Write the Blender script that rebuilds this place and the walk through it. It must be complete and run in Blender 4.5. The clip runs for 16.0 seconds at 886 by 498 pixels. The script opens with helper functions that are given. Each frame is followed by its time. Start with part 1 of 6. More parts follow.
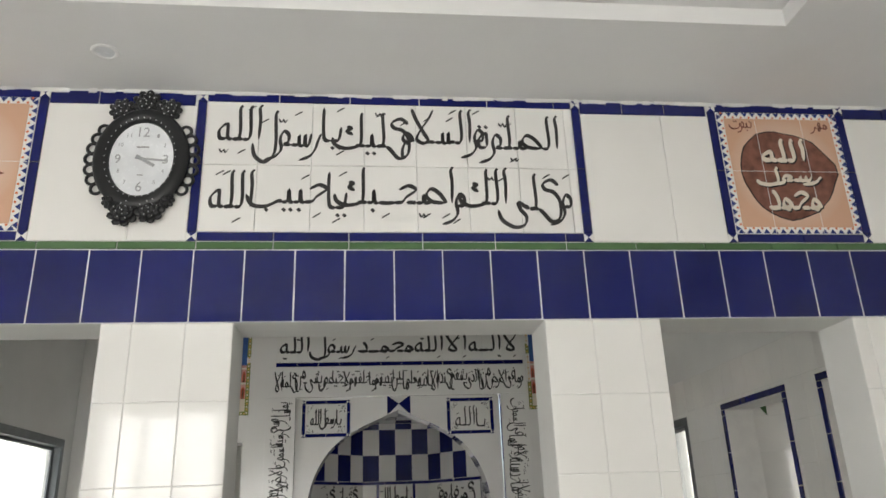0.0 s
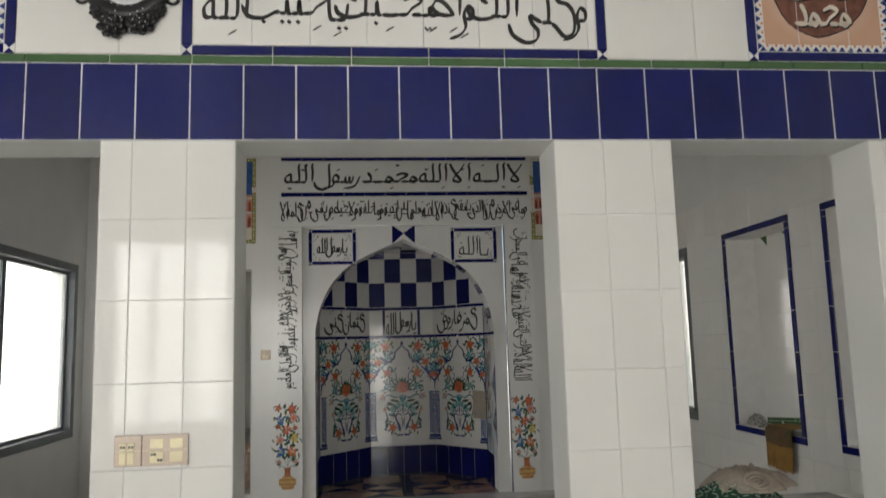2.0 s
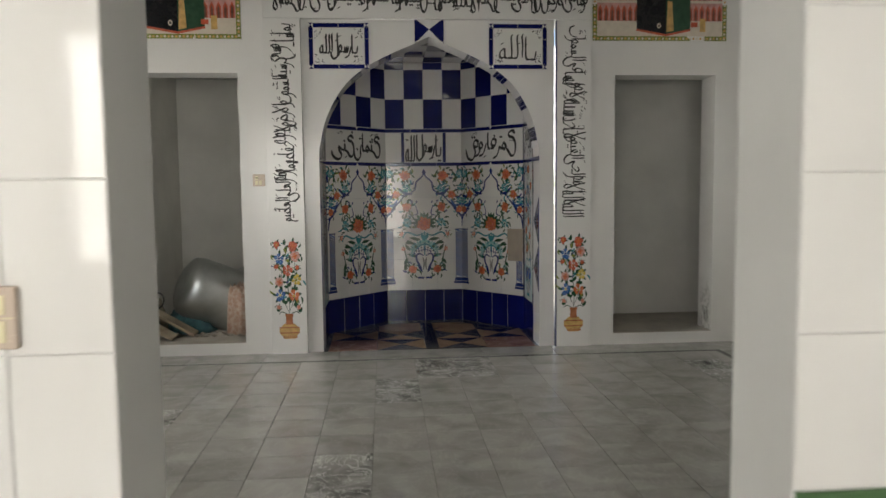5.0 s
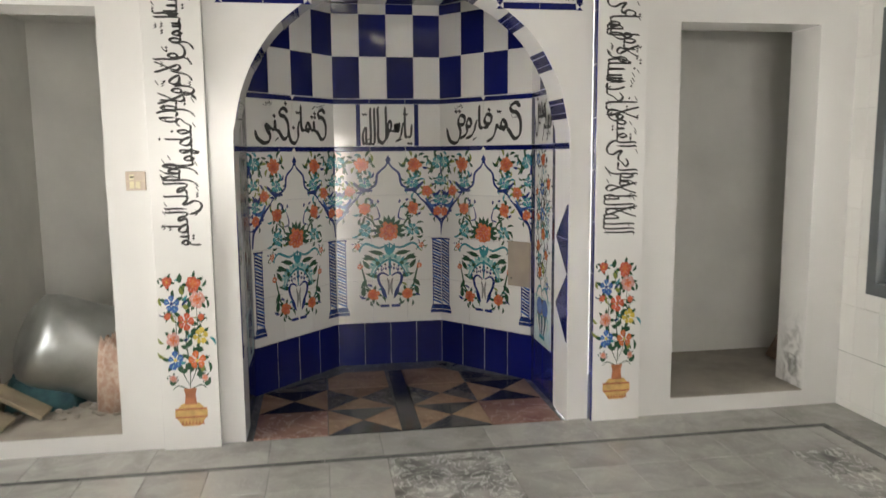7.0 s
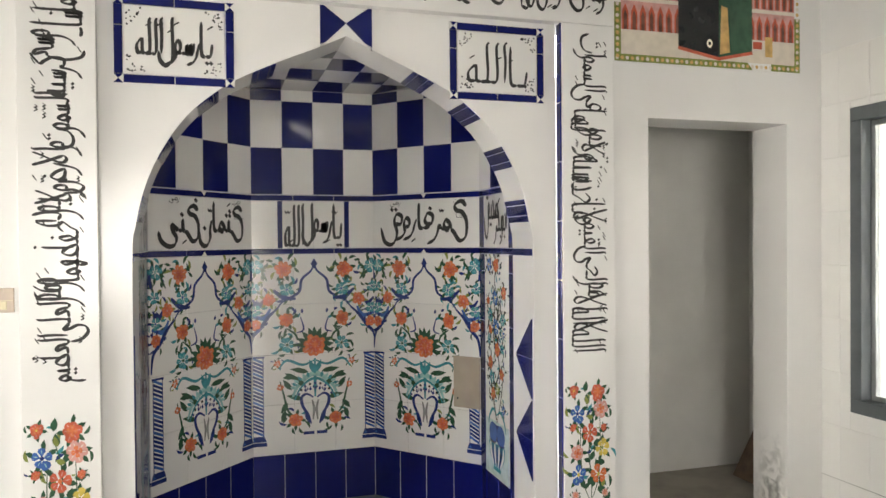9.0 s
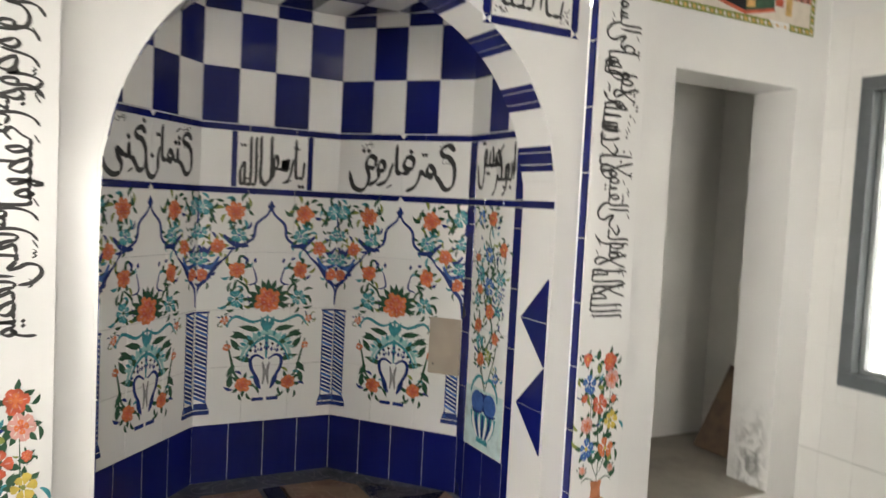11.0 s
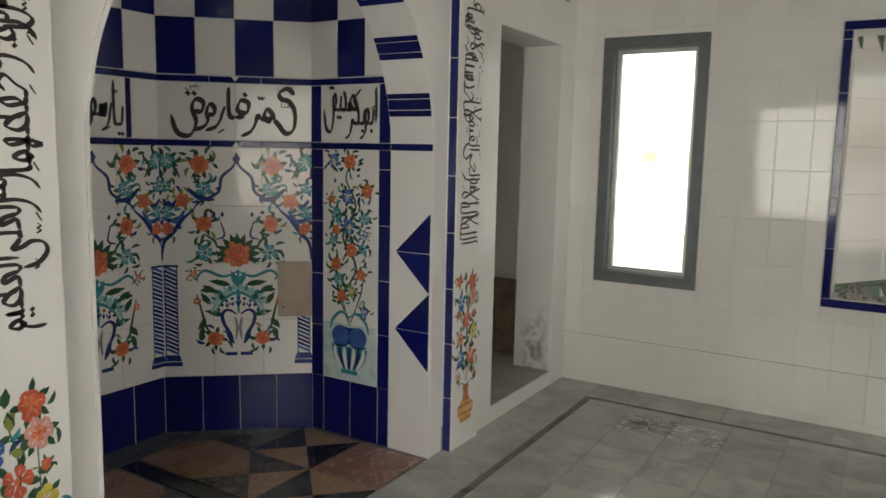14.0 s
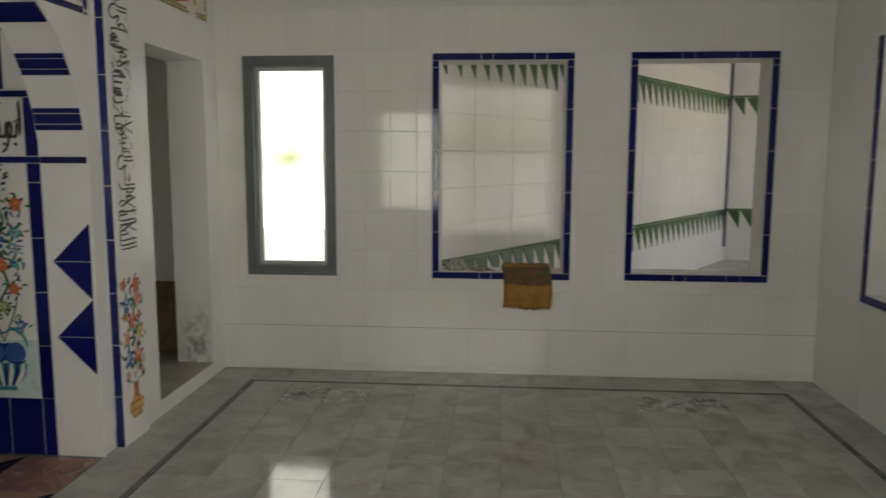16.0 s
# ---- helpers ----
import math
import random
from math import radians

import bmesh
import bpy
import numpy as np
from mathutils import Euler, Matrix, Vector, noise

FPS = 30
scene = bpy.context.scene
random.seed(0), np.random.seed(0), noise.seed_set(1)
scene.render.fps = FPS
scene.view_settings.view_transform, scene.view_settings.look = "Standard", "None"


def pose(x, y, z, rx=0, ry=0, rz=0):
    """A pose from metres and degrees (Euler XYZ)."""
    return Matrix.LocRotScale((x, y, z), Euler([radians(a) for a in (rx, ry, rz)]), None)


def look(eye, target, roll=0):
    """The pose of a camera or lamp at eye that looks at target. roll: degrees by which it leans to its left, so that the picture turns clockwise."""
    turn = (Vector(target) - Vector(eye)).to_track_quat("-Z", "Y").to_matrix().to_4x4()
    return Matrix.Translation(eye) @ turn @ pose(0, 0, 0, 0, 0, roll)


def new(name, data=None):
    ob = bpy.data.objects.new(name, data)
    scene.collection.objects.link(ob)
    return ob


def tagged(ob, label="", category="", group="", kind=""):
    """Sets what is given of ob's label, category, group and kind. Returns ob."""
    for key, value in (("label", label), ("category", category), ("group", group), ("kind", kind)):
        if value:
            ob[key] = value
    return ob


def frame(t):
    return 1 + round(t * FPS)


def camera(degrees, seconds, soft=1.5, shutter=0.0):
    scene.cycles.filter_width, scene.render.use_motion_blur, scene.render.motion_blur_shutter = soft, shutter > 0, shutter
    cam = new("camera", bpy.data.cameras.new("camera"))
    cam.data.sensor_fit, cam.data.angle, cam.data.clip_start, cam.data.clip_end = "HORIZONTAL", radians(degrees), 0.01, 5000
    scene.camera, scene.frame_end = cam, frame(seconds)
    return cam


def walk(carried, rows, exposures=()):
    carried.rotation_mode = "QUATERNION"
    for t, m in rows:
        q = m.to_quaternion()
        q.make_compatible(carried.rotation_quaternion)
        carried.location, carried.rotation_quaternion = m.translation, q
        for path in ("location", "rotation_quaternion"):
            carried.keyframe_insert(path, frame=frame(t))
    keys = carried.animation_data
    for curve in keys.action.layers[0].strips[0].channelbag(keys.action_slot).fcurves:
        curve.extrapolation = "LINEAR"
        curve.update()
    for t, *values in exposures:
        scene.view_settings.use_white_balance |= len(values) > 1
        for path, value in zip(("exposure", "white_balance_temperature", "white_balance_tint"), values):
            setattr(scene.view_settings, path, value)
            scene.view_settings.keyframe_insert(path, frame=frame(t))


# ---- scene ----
cam = camera(61.7, 16.0, shutter=0.5)
PATH = [
    (0, (0.54, -2.883, 1.581), (0.75, -1.014, 2.261), -2.1),
    (0.5, (0.535, -2.873, 1.573), (0.735, -0.985, 2.2), -2.0),
    (1, (0.53, -2.863, 1.561), (0.736, -0.941, 2.076), -1.9),
    (1.5, (0.534, -2.84, 1.542), (0.733, -0.885, 1.913), -2.0),
    (2, (0.533, -2.82, 1.525), (0.731, -0.846, 1.782), -1.6),
    (2.5, (0.539, -2.799, 1.509), (0.719, -0.812, 1.637), -1.3),
    (3, (0.555, -2.759, 1.49), (0.724, -0.766, 1.491), -1.4),
    (3.5, (0.596, -2.642, 1.464), (0.724, -0.648, 1.376), -0.3),
    (4, (0.588, -2.355, 1.421), (0.725, -0.365, 1.264), 1.3),
    (4.2, (0.572, -2.176, 1.416), (0.707, -0.187, 1.254), -0.2),
    (6.3, (0.454, 0.273, 1.364), (0.667, 2.253, 1.181), 0.1),
    (6.5, (0.46, 0.504, 1.396), (0.764, 2.468, 1.176), 0.2),
    (7, (0.421, 0.895, 1.599), (0.739, 2.853, 1.346), -0.5),
    (7.5, (0.423, 1.217, 1.689), (0.761, 3.175, 1.463), -1.3),
    (8, (0.374, 1.437, 1.7), (0.802, 3.384, 1.539), -0.2),
    (8.5, (0.364, 1.52, 1.716), (0.899, 3.447, 1.661), -0.0),
    (8.7, (0.347, 1.537, 1.714), (0.906, 3.457, 1.695), -0.3),
    (10.8, (-0.087, 2.181, 1.626), (0.688, 4.021, 1.512), 2.8),
    (11, (-0.175, 2.278, 1.621), (0.753, 4.045, 1.502), 2.9),
    (11.5, (-0.428, 2.544, 1.637), (0.606, 4.229, 1.337), 0.3),
    (12, (-0.563, 2.865, 1.594), (0.565, 4.498, 1.346), -2.2),
    (12.5, (-0.716, 3.078, 1.592), (0.653, 4.52, 1.37), -1.1),
    (13, (-0.928, 3.198, 1.599), (0.632, 4.419, 1.323), -2.3),
    (13.5, (-1.133, 3.125, 1.603), (0.523, 4.218, 1.349), -0.0),
    (14, (-1.356, 3.027, 1.624), (0.337, 4.058, 1.364), 1.2),
    (14.5, (-1.627, 3.04, 1.638), (0.193, 3.826, 1.371), 0.6),
    (15, (-1.845, 2.99, 1.662), (0.049, 3.554, 1.356), -1.4),
    (15.5, (-1.917, 2.911, 1.674), (0.035, 3.247, 1.398), 0.0),
    (16, (-1.959, 2.858, 1.675), (0.019, 3.01, 1.424), 0.2),
]
EXPOSURES = [(0, 1.07, 6550, 10), (1.5, 0.8, 6600, 10), (2.5, 0.75, 6600, 10), (3.5, 0.66, 6650, 10), (4.2, 0.75, 6700, 10), (6.3, 1.83, 6900, 12), (8.5, 2.32, 6850, 12), (11.5, 2.35, 6850, 12), (12.5, 2.15, 6850, 12), (13.5, 1.55, 6950, 11), (14.5, 1.2, 7000, 10), (16, 0.95, 7050, 9)]
walk(cam, [(t, look(eye, target, roll)) for t, eye, target, roll in PATH], EXPOSURES)

# ---- light ----
world = bpy.data.worlds.new("sky")
scene.world = world
world.use_nodes = True
wn = world.node_tree
sky = wn.nodes.new("ShaderNodeTexSky")
sky.sky_type, sky.sun_disc = "NISHITA", False
sky.sun_elevation, sky.sun_rotation = radians(58), radians(190)
sky.dust_density = 3.0
wn.nodes["Background"].inputs[1].default_value = 0.15
wn.links.new(sky.outputs[0], wn.nodes["Background"].inputs[0])

sun = new("sun", bpy.data.lights.new("sun", "SUN"))
sun.data.energy, sun.data.angle, sun.data.color = 3.0, radians(0.6), (1.0, 0.95, 0.88)
sun.matrix_world = look((0, -6, 10), (0, 0, 0))


def window_light(name, eye, target, w, h, watts):
    la = bpy.data.lights.new(name, "AREA")
    la.shape, la.size, la.size_y, la.energy, la.color = "RECTANGLE", w, h, watts, (1.0, 0.98, 0.95)
    ob = new(name, la)
    ob.matrix_world = look(eye, target)
    return ob


window_light("sky_light_hall", (-1.55, -5.28, 1.72), (-1.55, 0, 1.6), 1.3, 2.0, 32)
# unseen entrance, widened and placed by how its light falls on the niche
window_light("sky_light_entrance", (0.3, -5.28, 1.12), (0.3, 0, 1.2), 1.55, 2.1, 39)
window_light("sky_light_west", (-2.72, 3.45, 1.58), (0, 3.45, 1.5), 2.55, 1.5, 9)
# fill for the side room, through a bay added out of view
window_light("sky_light_side", (7.0, -3.3, 1.6), (7.0, 0, 1.6), 3.0, 2.4, 7.5)


# ---- materials ----
def material(name, color, rough=0.5, metal=0.0, vary=0.12, scale=6.0, fine=60.0, bump=0.05, spread=0.0, coat=0.0, second=None):
    """A surface with large soft stains, a fine grain and, for pieces, a small change from one to the next."""
    m = bpy.data.materials.new(name)
    m.use_nodes = True
    nt = m.node_tree
    b = nt.nodes["Principled BSDF"]
    b.inputs["Metallic"].default_value = metal
    if coat:
        b.inputs["Coat Weight"].default_value, b.inputs["Coat Roughness"].default_value = coat, 0.05
    geo = nt.nodes.new("ShaderNodeNewGeometry")
    big, small = nt.nodes.new("ShaderNodeTexNoise"), nt.nodes.new("ShaderNodeTexNoise")
    big.inputs["Scale"].default_value, big.inputs["Detail"].default_value = scale, 4
    small.inputs["Scale"].default_value, small.inputs["Detail"].default_value = fine, 3
    for n in (big, small):
        nt.links.new(geo.outputs["Position"], n.inputs["Vector"])
    mix = nt.nodes.new("ShaderNodeMix")
    mix.data_type = "RGBA"
    dark = second or tuple(c * (1 - 2 * vary) for c in color)
    mix.inputs[6].default_value, mix.inputs[7].default_value = (*dark, 1), (*color, 1)
    ramp = nt.nodes.new("ShaderNodeMapRange")
    ramp.inputs[1].default_value, ramp.inputs[2].default_value = 0.3, 0.62
    nt.links.new(big.outputs["Fac"], ramp.inputs[0])
    nt.links.new(ramp.outputs[0], mix.inputs[0])
    out = mix.outputs[2]
    if spread:
        info = nt.nodes.new("ShaderNodeObjectInfo")
        hsv = nt.nodes.new("ShaderNodeHueSaturation")
        val = nt.nodes.new("ShaderNodeMapRange")
        val.inputs[3].default_value, val.inputs[4].default_value = 1 - spread, 1 + spread
        nt.links.new(info.outputs["Random"], val.inputs[0])
        nt.links.new(val.outputs[0], hsv.inputs["Value"])
        nt.links.new(out, hsv.inputs["Color"])
        out = hsv.outputs[0]
    nt.links.new(out, b.inputs["Base Color"])
    rr = nt.nodes.new("ShaderNodeMapRange")
    rr.inputs[3].default_value, rr.inputs[4].default_value = rough * 0.75, min(1, rough * 1.3)
    nt.links.new(small.outputs["Fac"], rr.inputs[0])
    nt.links.new(rr.outputs[0], b.inputs["Roughness"])
    bp = nt.nodes.new("ShaderNodeBump")
    bp.inputs["Strength"].default_value, bp.inputs["Distance"].default_value = bump, 0.01
    nt.links.new((big if rough < 0.3 else small).outputs["Fac"], bp.inputs["Height"])
    nt.links.new(bp.outputs[0], b.inputs["Normal"])
    return m


def marble(name, base, vein, dark, rough=0.22, grain=3.2, veins=0.55):
    """Polished stone with cloudy veins; each slab lies at its own place in the block."""
    m = material(name, base, rough, bump=0.02)
    nt = m.node_tree
    b = nt.nodes["Principled BSDF"]
    geo, info = nt.nodes.new("ShaderNodeNewGeometry"), nt.nodes.new("ShaderNodeObjectInfo")
    add = nt.nodes.new("ShaderNodeVectorMath")
    add.operation = "MULTIPLY_ADD"
    nt.links.new(info.outputs["Random"], add.inputs[0])
    add.inputs[1].default_value = (37, 53, 19)
    nt.links.new(geo.outputs["Position"], add.inputs[2])
    cloud, wave = nt.nodes.new("ShaderNodeTexNoise"), nt.nodes.new("ShaderNodeTexNoise")
    cloud.inputs["Scale"].default_value, cloud.inputs["Detail"].default_value, cloud.inputs["Distortion"].default_value = grain, 5, 0.8
    wave.inputs["Scale"].default_value, wave.inputs["Detail"].default_value, wave.inputs["Distortion"].default_value = grain * 1.3, 5, 2.2
    for n in (cloud, wave):
        nt.links.new(add.outputs[0], n.inputs["Vector"])
    ramp = nt.nodes.new("ShaderNodeValToRGB")
    ramp.color_ramp.elements[0].position, ramp.color_ramp.elements[0].color = 0.30, (*dark, 1)
    ramp.color_ramp.elements[1].position, ramp.color_ramp.elements[1].color = 0.62, (*base, 1)
    nt.links.new(cloud.outputs["Fac"], ramp.inputs[0])
    line = nt.nodes.new("ShaderNodeValToRGB")
    e = line.color_ramp.elements
    e[0].position, e[0].color = 0.47, (0, 0, 0, 1)
    e[1].position, e[1].color = 0.53, (0, 0, 0, 1)
    line.color_ramp.elements.new(0.5).color = (veins, veins, veins, 1)
    nt.links.new(wave.outputs["Fac"], line.inputs[0])
    mix = nt.nodes.new("ShaderNodeMix")
    mix.data_type = "RGBA"
    nt.links.new(line.outputs[0], mix.inputs[0])
    nt.links.new(ramp.outputs[0], mix.inputs[6])
    mix.inputs[7].default_value = (*vein, 1)
    hsv, val = nt.nodes.new("ShaderNodeHueSaturation"), nt.nodes.new("ShaderNodeMapRange")
    val.inputs[3].default_value, val.inputs[4].default_value = 0.94, 1.07
    nt.links.new(info.outputs["Random"], val.inputs[0])
    nt.links.new(val.outputs[0], hsv.inputs["Value"])
    nt.links.new(mix.outputs[2], hsv.inputs["Color"])
    nt.links.new(hsv.outputs[0], b.inputs["Base Color"])
    return m


WHITE = material("white_glazed_tile", (0.80, 0.79, 0.76), 0.065, vary=0.02, scale=2.5, bump=0.012, spread=0.02)
GROUT = material("white_grout", (0.78, 0.77, 0.74), 0.8, vary=0.04, scale=9)
BLUE = material("cobalt_glazed_tile", (0.006, 0.010, 0.115), 0.09, vary=0.10, scale=3, bump=0.015, spread=0.10)
BLUEGROUT = material("pale_blue_grout", (0.66, 0.66, 0.72), 0.8)
GREEN = material("green_glazed_tile", (0.075, 0.155, 0.065), 0.15, vary=0.1, scale=4, bump=0.02, spread=0.08)
PLASTER = material("white_wall_paint", (0.74, 0.74, 0.72), 0.7, vary=0.04, scale=1.5, fine=120, bump=0.06)
SMOOTH = material("white_polished_slab", (0.80, 0.79, 0.77), 0.16, vary=0.02, scale=2, bump=0.01)
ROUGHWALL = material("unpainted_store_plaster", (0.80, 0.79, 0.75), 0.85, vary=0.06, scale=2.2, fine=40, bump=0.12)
CEIL = material("ceiling_paint", (0.78, 0.78, 0.77), 0.8, vary=0.03, scale=1.2, fine=90, bump=0.03)
MARBLE = marble("grey_marble", (0.41, 0.40, 0.375), (0.58, 0.565, 0.53), (0.28, 0.275, 0.258), 0.11, 3.8, 0.2)
MARBLE_VEINED = marble("veined_grey_marble", (0.42, 0.41, 0.39), (0.74, 0.73, 0.70), (0.11, 0.11, 0.105), 0.11, 5.5, 0.85)
DUSTY = material("grey_floor_joint", (0.30, 0.295, 0.28), 0.9)
MARBLE_DARK = marble("dark_grey_marble_strip", (0.13, 0.135, 0.13), (0.25, 0.25, 0.24), (0.07, 0.07, 0.07))
MARBLE_BLACK = marble("black_marble", (0.022, 0.022, 0.024), (0.10, 0.10, 0.10), (0.010, 0.010, 0.012), 0.15)
MARBLE_TAN = marble("tan_brown_marble", (0.33, 0.215, 0.135), (0.42, 0.28, 0.19), (0.22, 0.13, 0.085))
MARBLE_GREY = marble("grey_brown_marble", (0.11, 0.10, 0.09), (0.27, 0.25, 0.23), (0.045, 0.04, 0.038), 0.2, 5.0, 0.5)
MARBLE_ROSE = marble("rose_brown_marble", (0.30, 0.17, 0.13), (0.5, 0.38, 0.34), (0.20, 0.10, 0.08))
INK = material("black_painted_lettering", (0.026, 0.025, 0.024), 0.5, bump=0.0)
FRAME = material("dark_grey_aluminium", (0.15, 0.165, 0.175), 0.42, 0.25, vary=0.08, scale=8, bump=0.02)
SILVER = material("grey_steel", (0.55, 0.57, 0.56), 0.40, 1.0, vary=0.12, scale=5, bump=0.0)
CEMENT = material("bare_cement", (0.42, 0.385, 0.33), 0.9, vary=0.12, scale=5, fine=80, bump=0.2)
CLOCKBLACK = material("black_moulded_plastic", (0.012, 0.013, 0.014), 0.32, bump=0.02)
CLOCKWHITE = material("white_clock_dial", (0.80, 0.82, 0.84), 0.25, bump=0.0)
PLATE = material("cream_gold_switch_plate", (0.62, 0.51, 0.41), 0.25, 0.0, vary=0.05, bump=0.0)
KEY = material("ivory_switch_key", (0.86, 0.78, 0.52), 0.25, bump=0.0)
SOIL = material("pale_dry_ground", (0.45, 0.42, 0.36), 0.9, vary=0.15, scale=0.6, fine=9, bump=0.2)
GLASS = bpy.data.materials.new("flare_veiled_glass")
GLASS.use_nodes = True
gb = GLASS.node_tree.nodes["Principled BSDF"]
gb.inputs["Transmission Weight"].default_value, gb.inputs["Roughness"].default_value, gb.inputs["IOR"].default_value = 1.0, 0.02, 1.45
gb.inputs["Base Color"].default_value = (0.95, 0.97, 0.96, 1)
# pale translucent veil imitates flare whitening the panes; `dust` is its shader
dust, film = GLASS.node_tree.nodes.new("ShaderNodeBsdfTranslucent"), GLASS.node_tree.nodes.new("ShaderNodeMixShader")
dust.inputs[0].default_value = (0.92, 0.93, 0.88, 1)
streak, thin = GLASS.node_tree.nodes.new("ShaderNodeTexNoise"), GLASS.node_tree.nodes.new("ShaderNodeMapRange")
streak.inputs["Scale"].default_value = 3.0
thin.inputs[3].default_value, thin.inputs[4].default_value = 0.04, 0.16
GLASS.node_tree.links.new(streak.outputs["Fac"], thin.inputs[0])
GLASS.node_tree.links.new(thin.outputs[0], film.inputs[0])
GLASS.node_tree.links.new(gb.outputs[0], film.inputs[1])
GLASS.node_tree.links.new(dust.outputs[0], film.inputs[2])
GLASS.node_tree.links.new(film.outputs[0], GLASS.node_tree.nodes["Material Output"].inputs[0])


# ---- building helpers ----
def face(x, y, z, rx, ry):
    """A wall's own frame: u along (rx, ry), v up, w out of the wall."""
    r = Vector((rx, ry, 0)).normalized()
    o = r.cross(Vector((0, 0, 1)))
    m = Matrix(((r.x, 0, o.x, x), (r.y, 0, o.y, y), (0, 1, 0, z), (0, 0, 0, 1)))
    return m


def thing(name, label, category, group="", kind="", m=None):
    ob = new(name)
    if m is not None:
        ob.matrix_world = m
    return tagged(ob, label, category, group, kind)


def mesh_of(name, bm, *mats):
    me = bpy.data.meshes.new(name)
    bmesh.ops.recalc_face_normals(bm, faces=bm.faces)
    bm.to_mesh(me)
    bm.free()
    for mt in mats:
        me.materials.append(mt)
    return me


def part(name, bm, mat, parent=None, label="", smooth=False):
    mats = mat if isinstance(mat, (list, tuple)) else (mat,)
    me = mesh_of(name, bm, *mats)
    if smooth:
        for p in me.polygons:
            p.use_smooth = True
    ob = new(name, me)
    if parent:
        ob.parent = parent
    return tagged(ob, label)


def cuboid(bm, x0, x1, y0, y1, z0, z1, bevel=0.0, m=None):
    g = bmesh.ops.create_cube(bm, size=1.0)
    vs = g["verts"]
    for v in vs:
        v.co = Vector((x0 + (v.co.x + 0.5) * (x1 - x0), y0 + (v.co.y + 0.5) * (y1 - y0), z0 + (v.co.z + 0.5) * (z1 - z0)))
    if m is not None:
        bmesh.ops.transform(bm, matrix=m, verts=vs)
    if bevel:
        es = list({e for v in vs for e in v.link_edges})
        bmesh.ops.bevel(bm, geom=es, offset=bevel, segments=2, affect="EDGES", profile=0.5)
    return bm


def box(x0, x1, y0, y1, z0, z1, bevel=0.0, m=None):
    return cuboid(bmesh.new(), x0, x1, y0, y1, z0, z1, bevel, m)


def structure(name, bm, mat, label, category):
    ob = part(name, bm, mat)
    return tagged(ob, label, category, kind="structure")


TILES = {}


def tile_mesh(w, h, t, mat):
    """A glazed tile, its front edge rounded off; alike tiles share one mesh."""
    key = (round(w, 3), round(h, 3), round(t, 4), mat.name)
    if key not in TILES:
        b = min(0.0025, w * 0.2, h * 0.2)
        rings = [(w, h, 0), (w, h, t - b), (w - 2 * b, h - 2 * b, t)]
        vs = [(sx * a / 2 + w / 2, sy * c / 2 + h / 2, d) for a, c, d in rings for sx, sy in ((-1, -1), (1, -1), (1, 1), (-1, 1))]
        fs = [(8, 9, 10, 11)] + [(4 * k + i, 4 * k + (i + 1) % 4, 4 * k + 4 + (i + 1) % 4, 4 * k + 4 + i) for k in (0, 1) for i in range(4)]
        me = bpy.data.meshes.new("tile")
        me.from_pydata(vs, [], fs)
        me.materials.append(mat)
        TILES[key] = me
    return TILES[key]


def tile(parent, m, u0, u1, v0, v1, mat, t=0.008, name="tile", gap=None, w0=0.0):
    gap = gap or (0.0007 if mat in (WHITE, MARBLE, MARBLE_VEINED) else 0.0019)
    if u1 - u0 < 0.012 or v1 - v0 < 0.012:
        return None
    ob = new(name, tile_mesh(u1 - u0 - 2 * gap, v1 - v0 - 2 * gap, t, mat))
    tilt = Matrix.Rotation(random.uniform(-0.0016, 0.0016), 4, "X") @ Matrix.Rotation(random.uniform(-0.0016, 0.0016), 4, "Y")
    ob.parent = parent
    ob.matrix_world = m @ Matrix.Translation((u0 + gap, v0 + gap, w0 + random.uniform(0, 0.0006))) @ tilt
    return ob


def tiles(parent, m, u0, u1, v0, v1, pu, pv, mat, start=None, holes=(), t=0.008, pick=None, gap=None):
    """Tiles over a rectangle in rows and columns; those that meet a hole are cut to it."""
    su, sv = start or (u0, v0)
    iu = int(math.floor((u0 - su) / pu + 1e-6))
    while su + iu * pu < u1 - 1e-6:
        iv = int(math.floor((v0 - sv) / pv + 1e-6))
        while sv + iv * pv < v1 - 1e-6:
            cells = [(max(u0, su + iu * pu), min(u1, su + (iu + 1) * pu), max(v0, sv + iv * pv), min(v1, sv + (iv + 1) * pv))]
            for a, b, c, d in holes:
                nxt = []
                for p, q, r, s in cells:
                    if q <= a or p >= b or s <= c or r >= d:
                        nxt.append((p, q, r, s))
                        continue
                    nxt += [k for k in ((p, min(q, a), r, s), (max(p, b), q, r, s), (max(p, a), min(q, b), r, min(s, c)), (max(p, a), min(q, b), max(r, d), s)) if k[1] - k[0] > 0.012 and k[3] - k[2] > 0.012]
                cells = nxt
            for p, q, r, s in cells:
                tile(parent, m, p, q, r, s, pick(iu, iv) if pick else mat, t, gap=gap)
            iv += 1
        iu += 1


